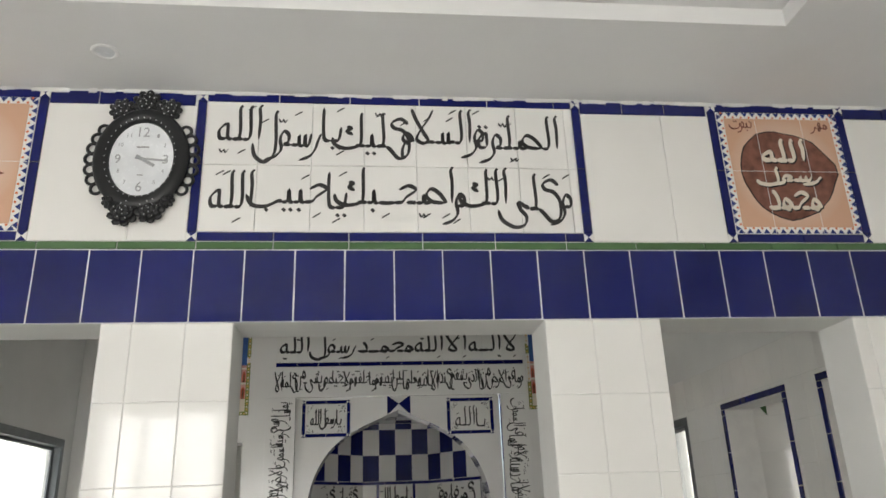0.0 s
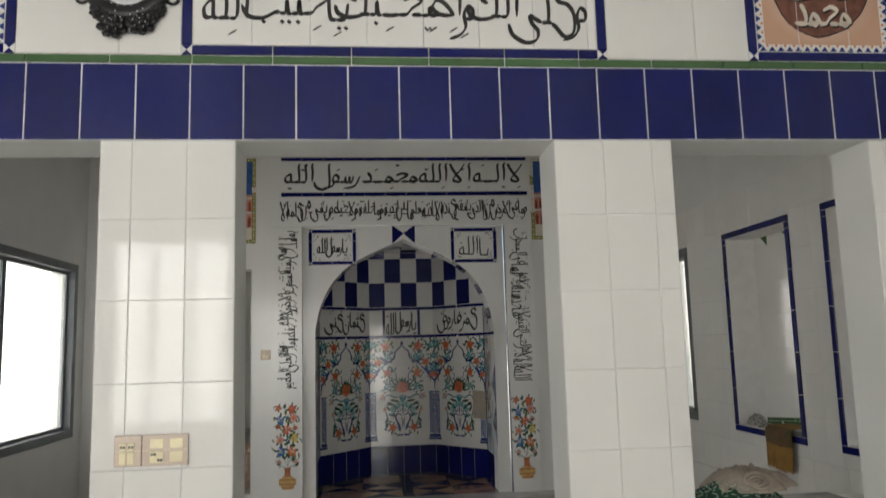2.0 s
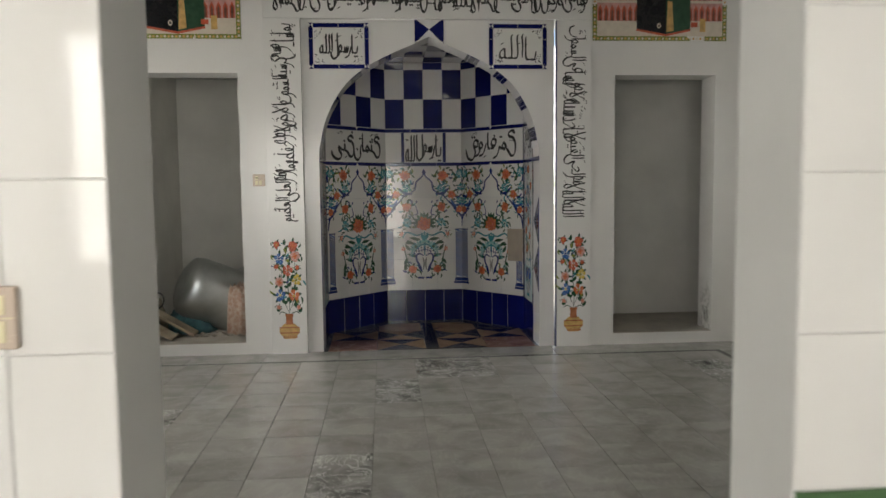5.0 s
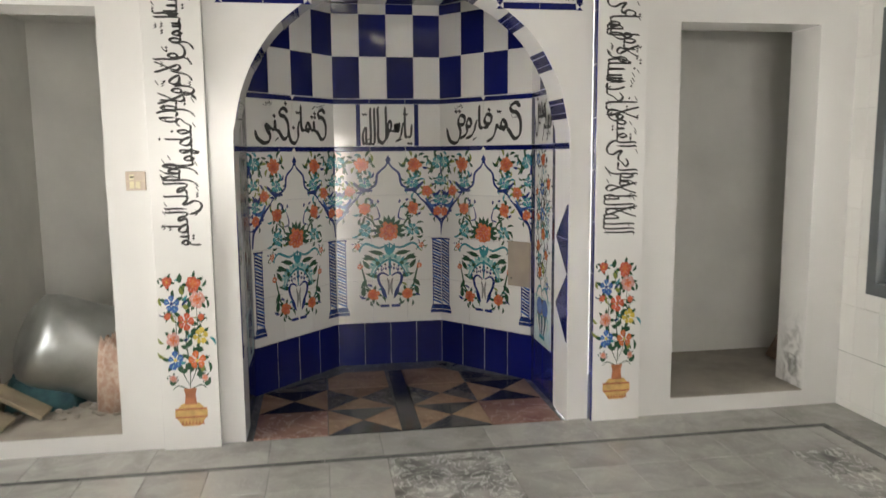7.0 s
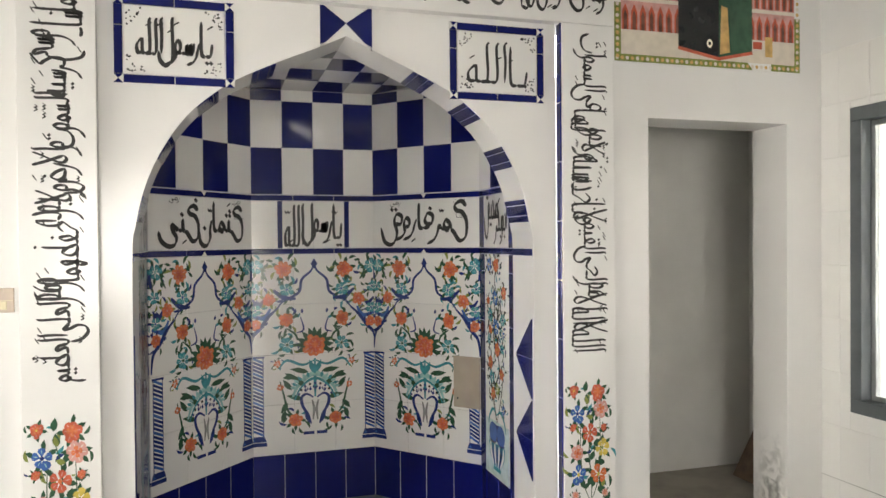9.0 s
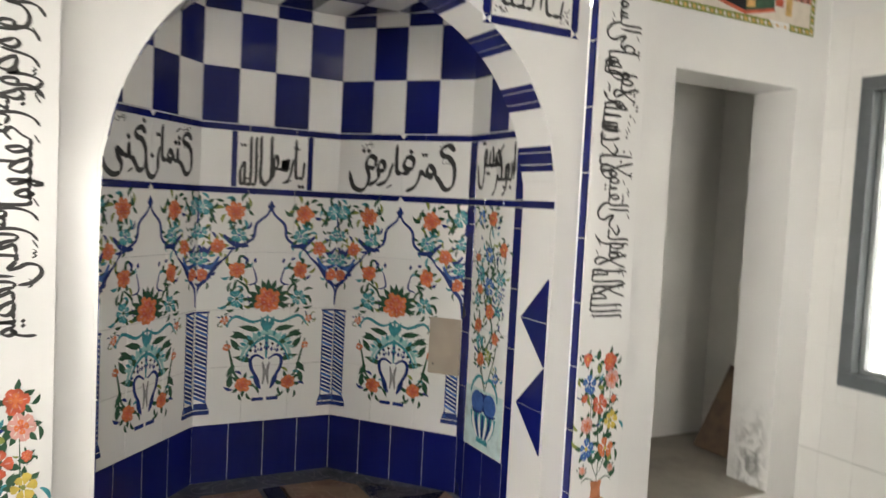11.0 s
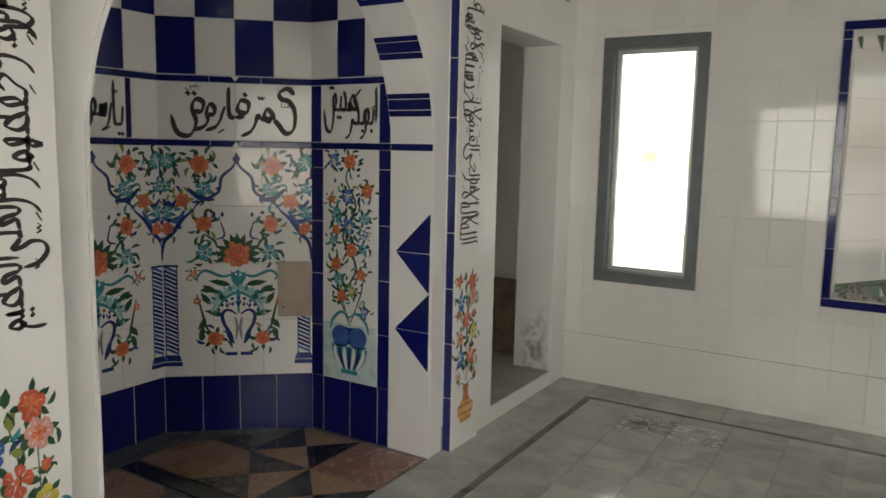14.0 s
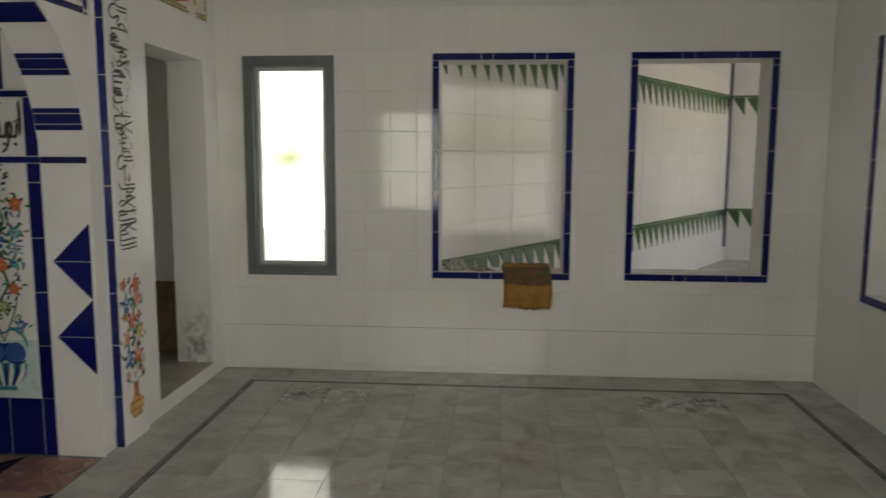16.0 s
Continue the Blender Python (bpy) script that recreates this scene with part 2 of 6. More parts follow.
# ---- brush writing ----
def letter(c, pre, post):
    """The strokes of one letter and its advance; x runs with the writing, one unit is a tooth's height."""
    start = [(0, 0)] if pre else [(0, 1.0)]
    join = [[(0, 0), (0.4, 0.02), (0.8, 0.0)]] if pre else []
    if c == "ا":
        return ([[(0, 0), (0.35, 0.02), (0.52, 0.5), (0.55, 2.4), (0.5, 4.3)]], 0.95) if pre else ([[(0.06, 4.5), (0.3, 3.9), (0.22, 2), (0.3, 0)]], 0.85)
    if c in "بتثنيئ" and post:
        return [[(0, 0), (0.25, 0.05), (0.36, 0.95), (0.46, 0.08), (0.95, 0)] if pre else [(0, 1.2), (0.15, 0.3), (0.35, 0), (0.95, 0)]], 0.95
    if c in "بتث":
        return [start + [(0.3, 0.05), (1.3, -0.4), (2.4, -0.25), (2.9, 0.6)]], 3.0
    if c == "ن":
        return [start + [(0.25, 0.1), (0.28, -0.9), (0.9, -1.6), (1.7, -1.2), (2.0, 0.3)]], 2.0
    if c in "يى":
        return [(start if pre else [(1.0, 0.9)]) + [(0.45, 0.25), (0.95, 0.5), (0.75, -0.1), (0.3, -0.7), (0.5, -1.4), (1.4, -1.6), (2.4, -1.0), (2.7, -0.1)]], 2.4
    if c in "رز":
        return [start + [(0.28, 0.3), (0.45, -0.3), (0.9, -1.0), (1.8, -1.4)]], 0.9
    if c == "و":
        return [([(0, 0), (0.5, 0.05)] if pre else [(0.7, 0.2)]) + [(0.2, 0.25), (0.15, 0.85), (0.55, 1.15), (0.85, 0.5), (0.75, -0.4), (1.2, -1.05), (2.1, -1.4)]], 1.1
    if c in "دذ":
        return join + [[(0.55, 1.7), (0.2, 1.0), (0.12, 0.3), (0.45, -0.05), (1.25, 0.08)]], 1.25
    if c == "م":
        ring = [(0, 0), (0.2, 0.5), (0.65, 0.78), (0.88, 0.25), (0.45, -0.15), (0.25, 0.1)]
        return [ring + ([(0.7, 0.02), (1.25, 0)] if post else [(0.7, -0.1), (0.95, -0.8), (0.9, -1.6)])], 1.25 if post else 0.9
    if c in "عغ":
        if post:
            return ([[(0, 0), (0.35, 0.9), (1.0, 1.05), (0.55, 0.3), (0.65, 0.1), (1.5, 0)]], 1.5) if pre else ([[(0.15, 2.5), (0.75, 3.4), (1.5, 2.7), (1.3, 1.8), (0.6, 1.4), (0.1, 0.6), (0.2, -0.7), (0.95, -1.1), (1.6, -0.4), (2.0, 0)]], 2.0)
        head = [(0, 0), (0.35, 0.9), (1.0, 1.05), (0.6, 0.4)] if pre else [(0.2, 1.6), (0.7, 2.0), (1.15, 1.5), (0.6, 0.8)]
        return [head + [(1.2, 0.2), (1.6, -0.7), (1.1, -1.7), (0.1, -1.9)]], 1.7
    if c in "حجخ":
        return join + [[(1.4, 1.05), (0.6, 1.4), (0, 1.05), (0.75, 0.5)] + ([(1.2, 0.05), (1.9, 0)] if post else [(1.4, -0.3), (1.5, -1.2), (0.9, -1.8), (0.0, -1.6)])], 1.8
    if c in "سش":
        return [start + [(0.2, 0.05), (0.45, 0), (0.5, 0.85), (0.6, 0.05), (0.95, 0), (1.0, 0.8), (1.1, 0.05)] + ([(1.7, 0)] if post else [(1.15, -0.6), (1.7, -1.5), (2.5, -1.1), (2.8, 0.3)])], 1.7 if post else 2.8
    if c in "صض":
        return [[(0, 0), (0.6, 0.8), (1.3, 1.15), (1.7, 0.6), (1.2, 0.1), (0.1, 0)], [(1.2, 0.1), (1.8, 0), (1.95, 0.6)] + ([(2.05, 0.05), (2.6, 0)] if post else [(2.0, -0.7), (2.6, -1.5), (3.4, -1.1), (3.6, 0.2)])], 2.6 if post else 3.6
    if c in "طظ":
        return [[(0, 0), (0.6, 0.8), (1.3, 1.1), (1.65, 0.5), (1.1, 0.05), (0.1, 0)], [(1.1, 0.05), (2.1, 0)], [(0.3, 4.0), (0.5, 3.4), (0.52, 0.3)]], 2.1
    if c in "فق":
        head = [(0, 0), (0.55, 0.12), (0.2, 0.6), (0.45, 1.3), (0.88, 0.9)] if pre else [(1.0, 0.5), (0.3, 0.5), (0.15, 1.35), (0.8, 1.8), (1.15, 0.8)]
        return [head + ([(0.65, 0.12), (1.4, 0)] if post else [(0.8, -0.6), (1.4, -1.9), (2.5, -1.6), (3.0, 0.1)] if c == "ق" else [(0.8, 0.0), (1.6, -0.35), (2.7, -0.2), (3.1, 0.5)])], 1.4 if post else 2.5
    if c == "ك":
        return (join + [[(-0.1, 4.2), (0.8, 3.3), (1.35, 2.5), (0.95, 1.7), (0.4, 0.9), (0.5, 0.05), (1.6, 0)]], 1.5) if post else (join + [[(0.15, 4.2), (0.3, 3.6), (0.3, 0.5), (0.6, -0.05), (1.7, -0.25), (2.5, 0.1), (2.7, 0.7)], [(1.5, 1.9), (1.1, 1.6), (1.5, 1.3), (1.0, 0.95)]], 2.7)
    if c == "ل":
        return (join + [[(0.06, 4.3), (0.28, 3.7), (0.2, 0.8), (0.35, 0.05), (0.85, 0)]], 0.85) if post else (join + [[(0.06, 4.3), (0.28, 3.6), (0.2, 0.2), (0.4, -1.0), (1.1, -1.6), (1.9, -1.0), (2.1, 0.1)]], 1.9)
    if c in "هة":
        if not post:
            return [start[:1 if pre else 0] + [(0.35, 0.15), (0.42, 1.3), (1.05, 0.75), (0.95, 0.05), (0.4, 0.08)]], 1.2
        return [[(0, 0), (0.5, 0.15), (0.88, 0.9), (0.45, 1.15), (0.4, 0.2), (0.7, -0.7), (0.95, -0.2), (0.6, 0.05), (1.4, 0)] if pre else [(0.2, 1.5), (0.95, 0.9), (0.95, 0.1), (0.3, 0), (0.25, 0.6), (0.7, 0.75), (0.9, 0.1), (1.5, 0)]], 1.4
    if c == "ﻻ":
        return join + [[(0.05, 4.3), (0.5, 2.6), (1.2, 1.0), (1.5, 0.25), (1.0, -0.12), (0.45, 0.1)], [(1.9, 4.4), (1.55, 2.6), (0.95, 0.9), (0.45, 0.1)]], 2.0
    return [[(0, 0), (0.7, -0.06), (1.4, 0)]], 1.4


DOTS = {"ب": -1, "ت": 2, "ث": 3, "ن": 1, "ي": -2, "ج": -1, "خ": 1, "ذ": 1, "ز": 1, "ش": 3, "ض": 1, "ظ": 1, "غ": 1, "ف": 1, "ق": 2, "ة": 2}


def pen_word(word, tight, up, low):
    """A word's strokes and dots along the line, and its length."""
    word = word.replace("لا", "ﻻ")
    x, strokes, dots, pre = 0.0, [], [], False
    for i, c in enumerate(word):
        post = i + 1 < len(word) and c not in "ادذرزوﻻةى"
        shapes, adv = letter(c, pre, post)
        shapes = [[(a, 1.4 + (b - 1.4) * up if b > 1.4 else low * b if b < 0 else b) for a, b in st] for st in shapes]
        strokes += [[(x + a, b) for a, b in st] for st in shapes]
        n = DOTS.get(c, 0)
        top = max(b for st in shapes for a, b in st)
        mid = x + (0.45 if post else min(0.55 * adv, 1.2))
        for k in range(abs(n)):
            y = (top + 0.55 if c not in "ن" or post else 0.2) if n > 0 else (-0.65 if post or c in "جب" else -1.5)
            dots.append((mid + (k % 2 - 0.5 * (abs(n) > 1)) * 0.55, y + (0.42 if k == 2 else 0)))
        x += adv * (1.0 if post else tight)
        pre = post
    return strokes, dots, x


def calligraphy(name, s, m, u0, u1, v0, v1, mat, parent, turn=0, pen=0.06, stack=0.0, w=0.0112, marks=0.5, label="", tight=1.0, gap=0.35, up=0.66, low=0.8, fill=False):
    """Brush writing that fills a rectangle of a wall: a broad nib drawn along each stroke, words raised and tucked over one another."""
    rnd = random.Random(len(s) * 7 + int(u0 * 100))
    x, words = 0.0, []
    for k, word in enumerate(s.split(" ")):
        strokes, dots, ln = pen_word(word, tight, up, low)
        if fill:
            # each word is drawn up and down until it spans the band
            every = [b for st in strokes for a, b in st] + [b for a, b in dots]
            lo, k2 = min(every), 4.5 / (max(every) - min(every))
            strokes = [[(a, (b - lo) * k2 - 1.5) for a, b in st] for st in strokes]
            dots = [(a, (b - lo) * k2 - 1.5) for a, b in dots]
        lift = stack * (1.9 if k % 2 else 0.0)
        tails = [[(x + a, b + lift) for a, b in st] for st in strokes]
        ticks = []
        for j in range(int(marks * len(word) + rnd.random())):
            y = lift + (rnd.choice((2.0, 2.7, -1.1)) if stack < 0.4 else rnd.uniform(-1.5, 3.0))
            ticks.append((x + ln * rnd.uniform(0.05, 0.95), y, rnd.random() < 0.25))
        words.append((tails, [(x + a, b + lift) for a, b in dots], ticks))
        x += ln * (1.0 - 0.34 * stack) + gap
    xs = [a for wd in words for st in wd[0] for a, b in st]
    ys = [b for wd in words for st in wd[0] for a, b in st]
    x0, x1, y0, y1 = min(xs), max(xs), min(ys), max(ys)
    lu, lv = (u1 - u0, v1 - v0) if not turn else (v1 - v0, u1 - u0)
    nib = pen * lv
    ku, kv = (lu - nib) / (x1 - x0), (lv - nib) / (y1 - y0)

    def at(a, b):
        return Vector((lu - nib / 2 - (a - x0) * ku, min(max(nib / 2 + (b - y0) * kv, nib * 0.4), lv - nib * 0.4)))

    for strokes, dots, ticks in words:
        vs, fs = [], []

        def ribbon(ps, broad, z):
            fine = []
            for i in range(len(ps) - 1):
                p0, p1, p2, p3 = ps[max(i - 1, 0)], ps[i], ps[i + 1], ps[min(i + 2, len(ps) - 1)]
                for j in range(5):
                    t = j / 5
                    fine.append(0.5 * ((2 * p1) + (p2 - p0) * t + (2 * p0 - 5 * p1 + 4 * p2 - p3) * t * t + (3 * p1 - p0 - 3 * p2 + p3) * t ** 3))
            fine.append(ps[-1])
            n = len(vs)
            for i, p in enumerate(fine):
                d = (fine[min(i + 1, len(fine) - 1)] - fine[max(i - 1, 0)]).normalized()
                end = min(1.0, 0.45 + 0.35 * i, 0.25 + 0.35 * (len(fine) - 1 - i))
                h = 0.5 * broad * end * (0.42 + 0.58 * abs(math.sin(math.atan2(d.y, d.x) - 1.0)))
                vs.extend(((p.x - d.y * h, p.y + d.x * h, z), (p.x + d.y * h, p.y - d.x * h, z)))
            fs.extend((n + 2 * i, n + 2 * i + 1, n + 2 * i + 3, n + 2 * i + 2) for i in range(len(fine) - 1))

        for q, st in enumerate(strokes):
            ribbon([at(*p) for p in st], nib, w + 0.00012 * (q % 6))
        for a, b in dots:
            p, r = at(a, b), nib * 0.55
            n = len(vs)
            vs.extend((p.x + dx * r, p.y + dy * r, w + 0.0009) for dx, dy in ((-1, 0.1), (0.1, -1), (1, -0.1), (-0.1, 1)))
            fs.append((n, n + 1, n + 2, n + 3))
        for a, b, hook in ticks:
            p, r = at(a, b), lv * 0.055
            if hook:
                ribbon([p + Vector(v) * r for v in ((1.2, 0.7), (0.5, -0.2), (0.0, 0.6), (-0.5, -0.2), (-1.2, 0.9))], nib * 0.45, w + 0.001)
            else:
                ribbon([p + Vector(v) * r for v in ((1.1, 0.75), (0.0, 0.1), (-1.0, -0.6))], nib * 0.5, w + 0.001)
        if turn > 0:
            vs = [(u0 + (lv - b), v0 + a, c) for a, b, c in vs]
        elif turn < 0:
            vs = [(u0 + b, v0 + (lu - a), c) for a, b, c in vs]
        else:
            vs = [(u0 + a, v0 + b, c) for a, b, c in vs]
        me = bpy.data.meshes.new(name)
        me.from_pydata(vs, [], fs)
        me.materials.append(mat)
        me.update()
        made = new(name, me)
        made.parent = parent
        made.matrix_world = m
        tagged(made, label)


def lettering(name, s, m, u0, u1, v0, v1, mat, parent, w=0.0095):
    """A printed numeral that fills a rectangle."""
    cu = bpy.data.curves.new("word", "FONT")
    cu.body, cu.resolution_u, cu.extrude = s, 3, 0.004
    ob = new("word", cu)
    bpy.context.view_layer.update()
    me = bpy.data.meshes.new_from_object(ob.evaluated_get(bpy.context.evaluated_depsgraph_get()))
    bpy.data.objects.remove(ob)
    co = np.empty(len(me.vertices) * 3)
    me.vertices.foreach_get("co", co)
    co = co.reshape(-1, 3)
    lo, hi = co.min(0), co.max(0)
    co = (co - lo) / np.maximum(hi - lo, 1e-6) * np.array((u1 - u0, v1 - v0, 0.0006)) + np.array((u0, v0, w))
    me.vertices.foreach_set("co", co.ravel())
    me.materials.clear()
    me.materials.append(mat)
    made = new(name, me)
    made.parent = parent
    made.matrix_world = m
    return tagged(made)


# ---- structure ----
XW, XE, YA, YM = -2.34, 3.625, 0.0, 5.015
CX = 0.90
TOPZ = 3.75


def wall_mesh(m, length, v0, v1, thick, holes):
    """A wall with openings that go through it; the front lies in the frame's plane."""
    us = sorted({0.0, length, *[h[0] for h in holes], *[h[1] for h in holes]})
    vs = sorted({v0, v1, *[h[2] for h in holes], *[h[3] for h in holes]})
    us, vs = [u for u in us if 0 <= u <= length], [v for v in vs if v0 <= v <= v1]
    bm, got = bmesh.new(), {}

    def vert(u, v, w):
        k = (round(u, 4), round(v, 4), round(w, 4))
        if k not in got:
            got[k] = bm.verts.new(m @ Vector((u, v, w)))
        return got[k]

    def solid(i, j):
        if not (0 <= i < len(us) - 1 and 0 <= j < len(vs) - 1):
            return False
        a, b = (us[i] + us[i + 1]) / 2, (vs[j] + vs[j + 1]) / 2
        return not any(h[0] < a < h[1] and h[2] < b < h[3] for h in holes)

    for i in range(len(us) - 1):
        for j in range(len(vs) - 1):
            if not solid(i, j):
                continue
            a, b, c, d = us[i], us[i + 1], vs[j], vs[j + 1]
            for w in (0, -thick):
                bm.faces.new([vert(a, c, w), vert(b, c, w), vert(b, d, w), vert(a, d, w)])
            for di, dj, p, q in ((-1, 0, (a, c), (a, d)), (1, 0, (b, c), (b, d)), (0, -1, (a, c), (b, c)), (0, 1, (a, d), (b, d))):
                if not solid(i + di, j + dj):
                    bm.faces.new([vert(*p, 0), vert(*q, 0), vert(*q, -thick), vert(*p, -thick)])
    return bm


def strip_frame(parent, m, u0, u1, v0, v1, b, name="border_tile", seg=0.305):
    """A border of narrow blue tiles with mitred white and blue corner pieces."""
    k = b
    for a0, a1, flat in ((u0 + k, u1 - k, 1), (v0 + k, v1 - k, 0)):
        for side in (0, 1):
            x = a0
            while x < a1 - 0.01:
                y = min(a1, x + seg)
                if a1 - y < 0.07:
                    y = a1
                if flat:
                    c = v0 if side == 0 else v1 - b
                    tile(parent, m, x, y, c, c + b, BLUE, 0.010, name)
                else:
                    c = u0 if side == 0 else u1 - b
                    tile(parent, m, c, c + b, x, y, BLUE, 0.010, name)
                x = y
    for cu, sx in ((u0, 1), (u1, -1)):
        for cv, sy in ((v0, 1), (v1, -1)):
            for mat, pts in ((BLUE, ((0, 0), (b, 0), (b / 2, b / 2))), (WHITE, ((0, 0), (0, b), (b / 2, b / 2))), (WHITE, ((b, 0), (b, b), (b / 2, b / 2))), (BLUE, ((0, b), (b, b), (b / 2, b / 2)))):
                bm = bmesh.new()
                lo = [bm.verts.new((cu + sx * p[0], cv + sy * p[1], 0)) for p in pts]
                hi = [bm.verts.new((cu + sx * p[0], cv + sy * p[1], 0.009)) for p in pts]
                bm.faces.new(hi)
                for i in range(3):
                    bm.faces.new((lo[i], lo[(i + 1) % 3], hi[(i + 1) % 3], hi[i]))
                bm.transform(m)
                part("corner_tile", bm, mat, parent)


# arcade wall between the hall and the prayer room
MA = face(XW, YA, 0, 1, 0)
OPEN = [(-1.90, -0.465, 0.795, 2.322), (0.032, 1.270, -0.01, 2.322), (1.755, 2.605, 0.795, 2.322)]
LA = XE - XW
wall_arcade = structure("wall_arcade", wall_mesh(MA, LA, 0, TOPZ, 0.25, [(a - XW, b - XW, c, d) for a, b, c, d in OPEN]), PLASTER, "white arcade wall with a doorway and two sill-high openings", "wall")
structure("wall_arcade_sill", box(1.757, 2.92, 0.251, 0.51, 0, 0.795), PLASTER, "deep painted sill under the arcade opening", "wall")
structure("wall_arcade_sill_west", box(-2.3, -0.467, 0.251, 0.51, 0, 0.795), PLASTER, "deep painted sill under the arcade opening", "wall")
structure("wall_arcade_end", box(2.921, XE, 0.251, 0.51, 0, TOPZ), SMOOTH, "white glossy end wall inside the prayer room", "wall")
for a, b in ((-1.90, -0.465), (1.755, 2.605)):
    structure("window_sill_slab", box(a + 0.002, b - 0.002, -0.004, 0.50, 0.796, 0.812, 0.004), MARBLE, "grey polished stone sill slab of the arcade opening", "sill")

# prayer room walls
ME = face(XE, YM, 0, 0, -1)
WIN1, WIN2, WIN3 = (0.205, 0.905, 0.748, 2.41), (1.645, 2.685, 0.74, 2.42), (3.09, 4.135, 0.745, 2.42)
inner = [(h[0] + 0.055, h[1] - 0.055, h[2] + 0.055, h[3] - 0.055) for h in (WIN2, WIN3)]
E_HOLES = [WIN1] + inner
LE = YM + 5.2
wall_east = structure("wall_east", wall_mesh(ME, LE, 0, TOPZ, 0.25, E_HOLES), GROUT, "white tiled side wall with a window and two framed openings", "wall")
MW = face(XW, -5.2, 0, 0, 1)
WEST = (7.30, 10.01, 0.748, 2.41)
wall_west = structure("wall_west", wall_mesh(MW, 5.2 + YM, 0, TOPZ, 0.25, [WEST]), PLASTER, "white side wall with a wide sliding window", "wall")
MN = face(XW, YM, 0, 1, 0)
STORE_L, STORE_R = (-1.72, -0.69, 0.10, 2.36), (2.495, 3.385, 0.10, 2.345)
wall_north_west = structure("wall_north_west", wall_mesh(MN, -0.47 - XW, 0, TOPZ, 0.28, [(STORE_L[0] - XW, STORE_L[1] - XW, *STORE_L[2:])]), SMOOTH, "white glossy wall with a doorless store opening", "wall")
MN2 = face(2.277, YM, 0, 1, 0)
wall_north_east = structure("wall_north_east", wall_mesh(MN2, XE - 2.277, 0, TOPZ, 0.28, [(STORE_R[0] - 2.277, STORE_R[1] - 2.277, *STORE_R[2:])]), SMOOTH, "white glossy wall with a doorless store opening", "wall")
structure("wall_north_top", box(-0.469, 2.276, 5.0, 5.29, 2.822, TOPZ), SMOOTH, "white wall above the prayer niche", "wall")

# hall walls
MS = face(XE, -5.2, 0, -1, 0)
# the second hole is out of view, set to light niche and right wall
S_HOLES = [(XE + 0.88, XE + 2.22, 0.7, 2.75), (XE - 1.1, XE + 0.5, 0.03, 2.2)]
wall_south = structure("wall_south", wall_mesh(face(XE, -5.2, 0, -1, 0), LA, 0, TOPZ, 0.25, S_HOLES), PLASTER, "white hall wall with one large window and an open entrance", "wall")

# ceilings and floors
structure("ceiling_prayer_room", box(XW, XE, 0.25, 5.3, TOPZ, TOPZ + 0.15), CEIL, "white painted ceiling of the prayer room", "ceiling")
bm = bmesh.new()
cuboid(bm, XW, XE, -0.585, -0.001, 3.355, 3.6)
cuboid(bm, XW, XE, -5.2, -4.4, 3.355, 3.6)
cuboid(bm, XW, -1.2, -4.4, -0.585, 3.355, 3.6)
cuboid(bm, 2.19, XE, -4.4, -0.585, 3.355, 3.6)
cuboid(bm, -1.2, 2.19, -4.4, -0.585, 3.50, 3.6)
structure("ceiling_hall", bm, CEIL, "white hall ceiling with a raised tray", "ceiling")
bm = bmesh.new()
for r in ((-1.2, 2.19, -0.640, -0.585), (-1.2, 2.19, -4.4, -4.345), (-1.2, -1.145, -4.345, -0.640), (2.135, 2.19, -4.345, -0.640)):
    cuboid(bm, *r, 3.43, 3.498, 0.004)
structure("trim_ceiling_tray", bm, CEIL, "white cornice strip round the raised ceiling tray", "trim")
FX0, FX1, FY0, FY1 = -2.0, 3.28, 0.84, 4.665
floor = structure("floor", box(XW - 0.2, XE + 0.05, 0.0, 7.2, -0.14, -0.0065), DUSTY, "grey marble floor with a dark inlaid border line", "floor")
structure("floor_hall", box(XW, XE, -5.2, -0.001, -0.14, 0.0), MARBLE, "grey marble hall floor", "floor")


def window_unit(name, m, u0, u1, v0, v1, panes, label, depth=0.07, w=-0.05):
    """An aluminium window: an outer frame, one sash and one glass to each pane."""
    th = thing(name, label, "window", kind="structure")
    bar = 0.075
    bm = bmesh.new()
    for r in ((u0, u1, v0, v0 + bar), (u0, u1, v1 - bar, v1), (u0, u0 + bar, v0 + bar, v1 - bar), (u1 - bar, u1, v0 + bar, v1 - bar)):
        cuboid(bm, r[0], r[1], r[2], r[3], w - depth, w + 0.055, 0.004)
    bm.transform(m)
    part("window_frame", bm, FRAME, th, "dark grey aluminium frame")
    step = (u1 - u0 - 2 * bar) / panes
    for i in range(panes):
        a, b = u0 + bar + i * step + 0.002, u0 + bar + (i + 1) * step - 0.002
        bm = bmesh.new()
        for r in ((a, b, v0 + bar + 0.002, v0 + bar + 0.03), (a, b, v1 - bar - 0.03, v1 - bar - 0.002), (a, a + 0.03, v0 + bar + 0.03, v1 - bar - 0.03), (b - 0.03, b, v0 + bar + 0.03, v1 - bar - 0.03)):
            cuboid(bm, r[0], r[1], r[2], r[3], w - 0.05, w - 0.01, 0.003)
        bm.transform(m)
        part("sash", bm, SILVER if panes == 1 else FRAME, th)
        bm = box(a + 0.03, b - 0.03, v0 + bar + 0.03, v1 - bar - 0.03, w - 0.032, w - 0.028)
        bm.transform(m)
        g = part("pane", bm, GLASS, th, "clear glass pane")
        g.visible_shadow = False
    return th


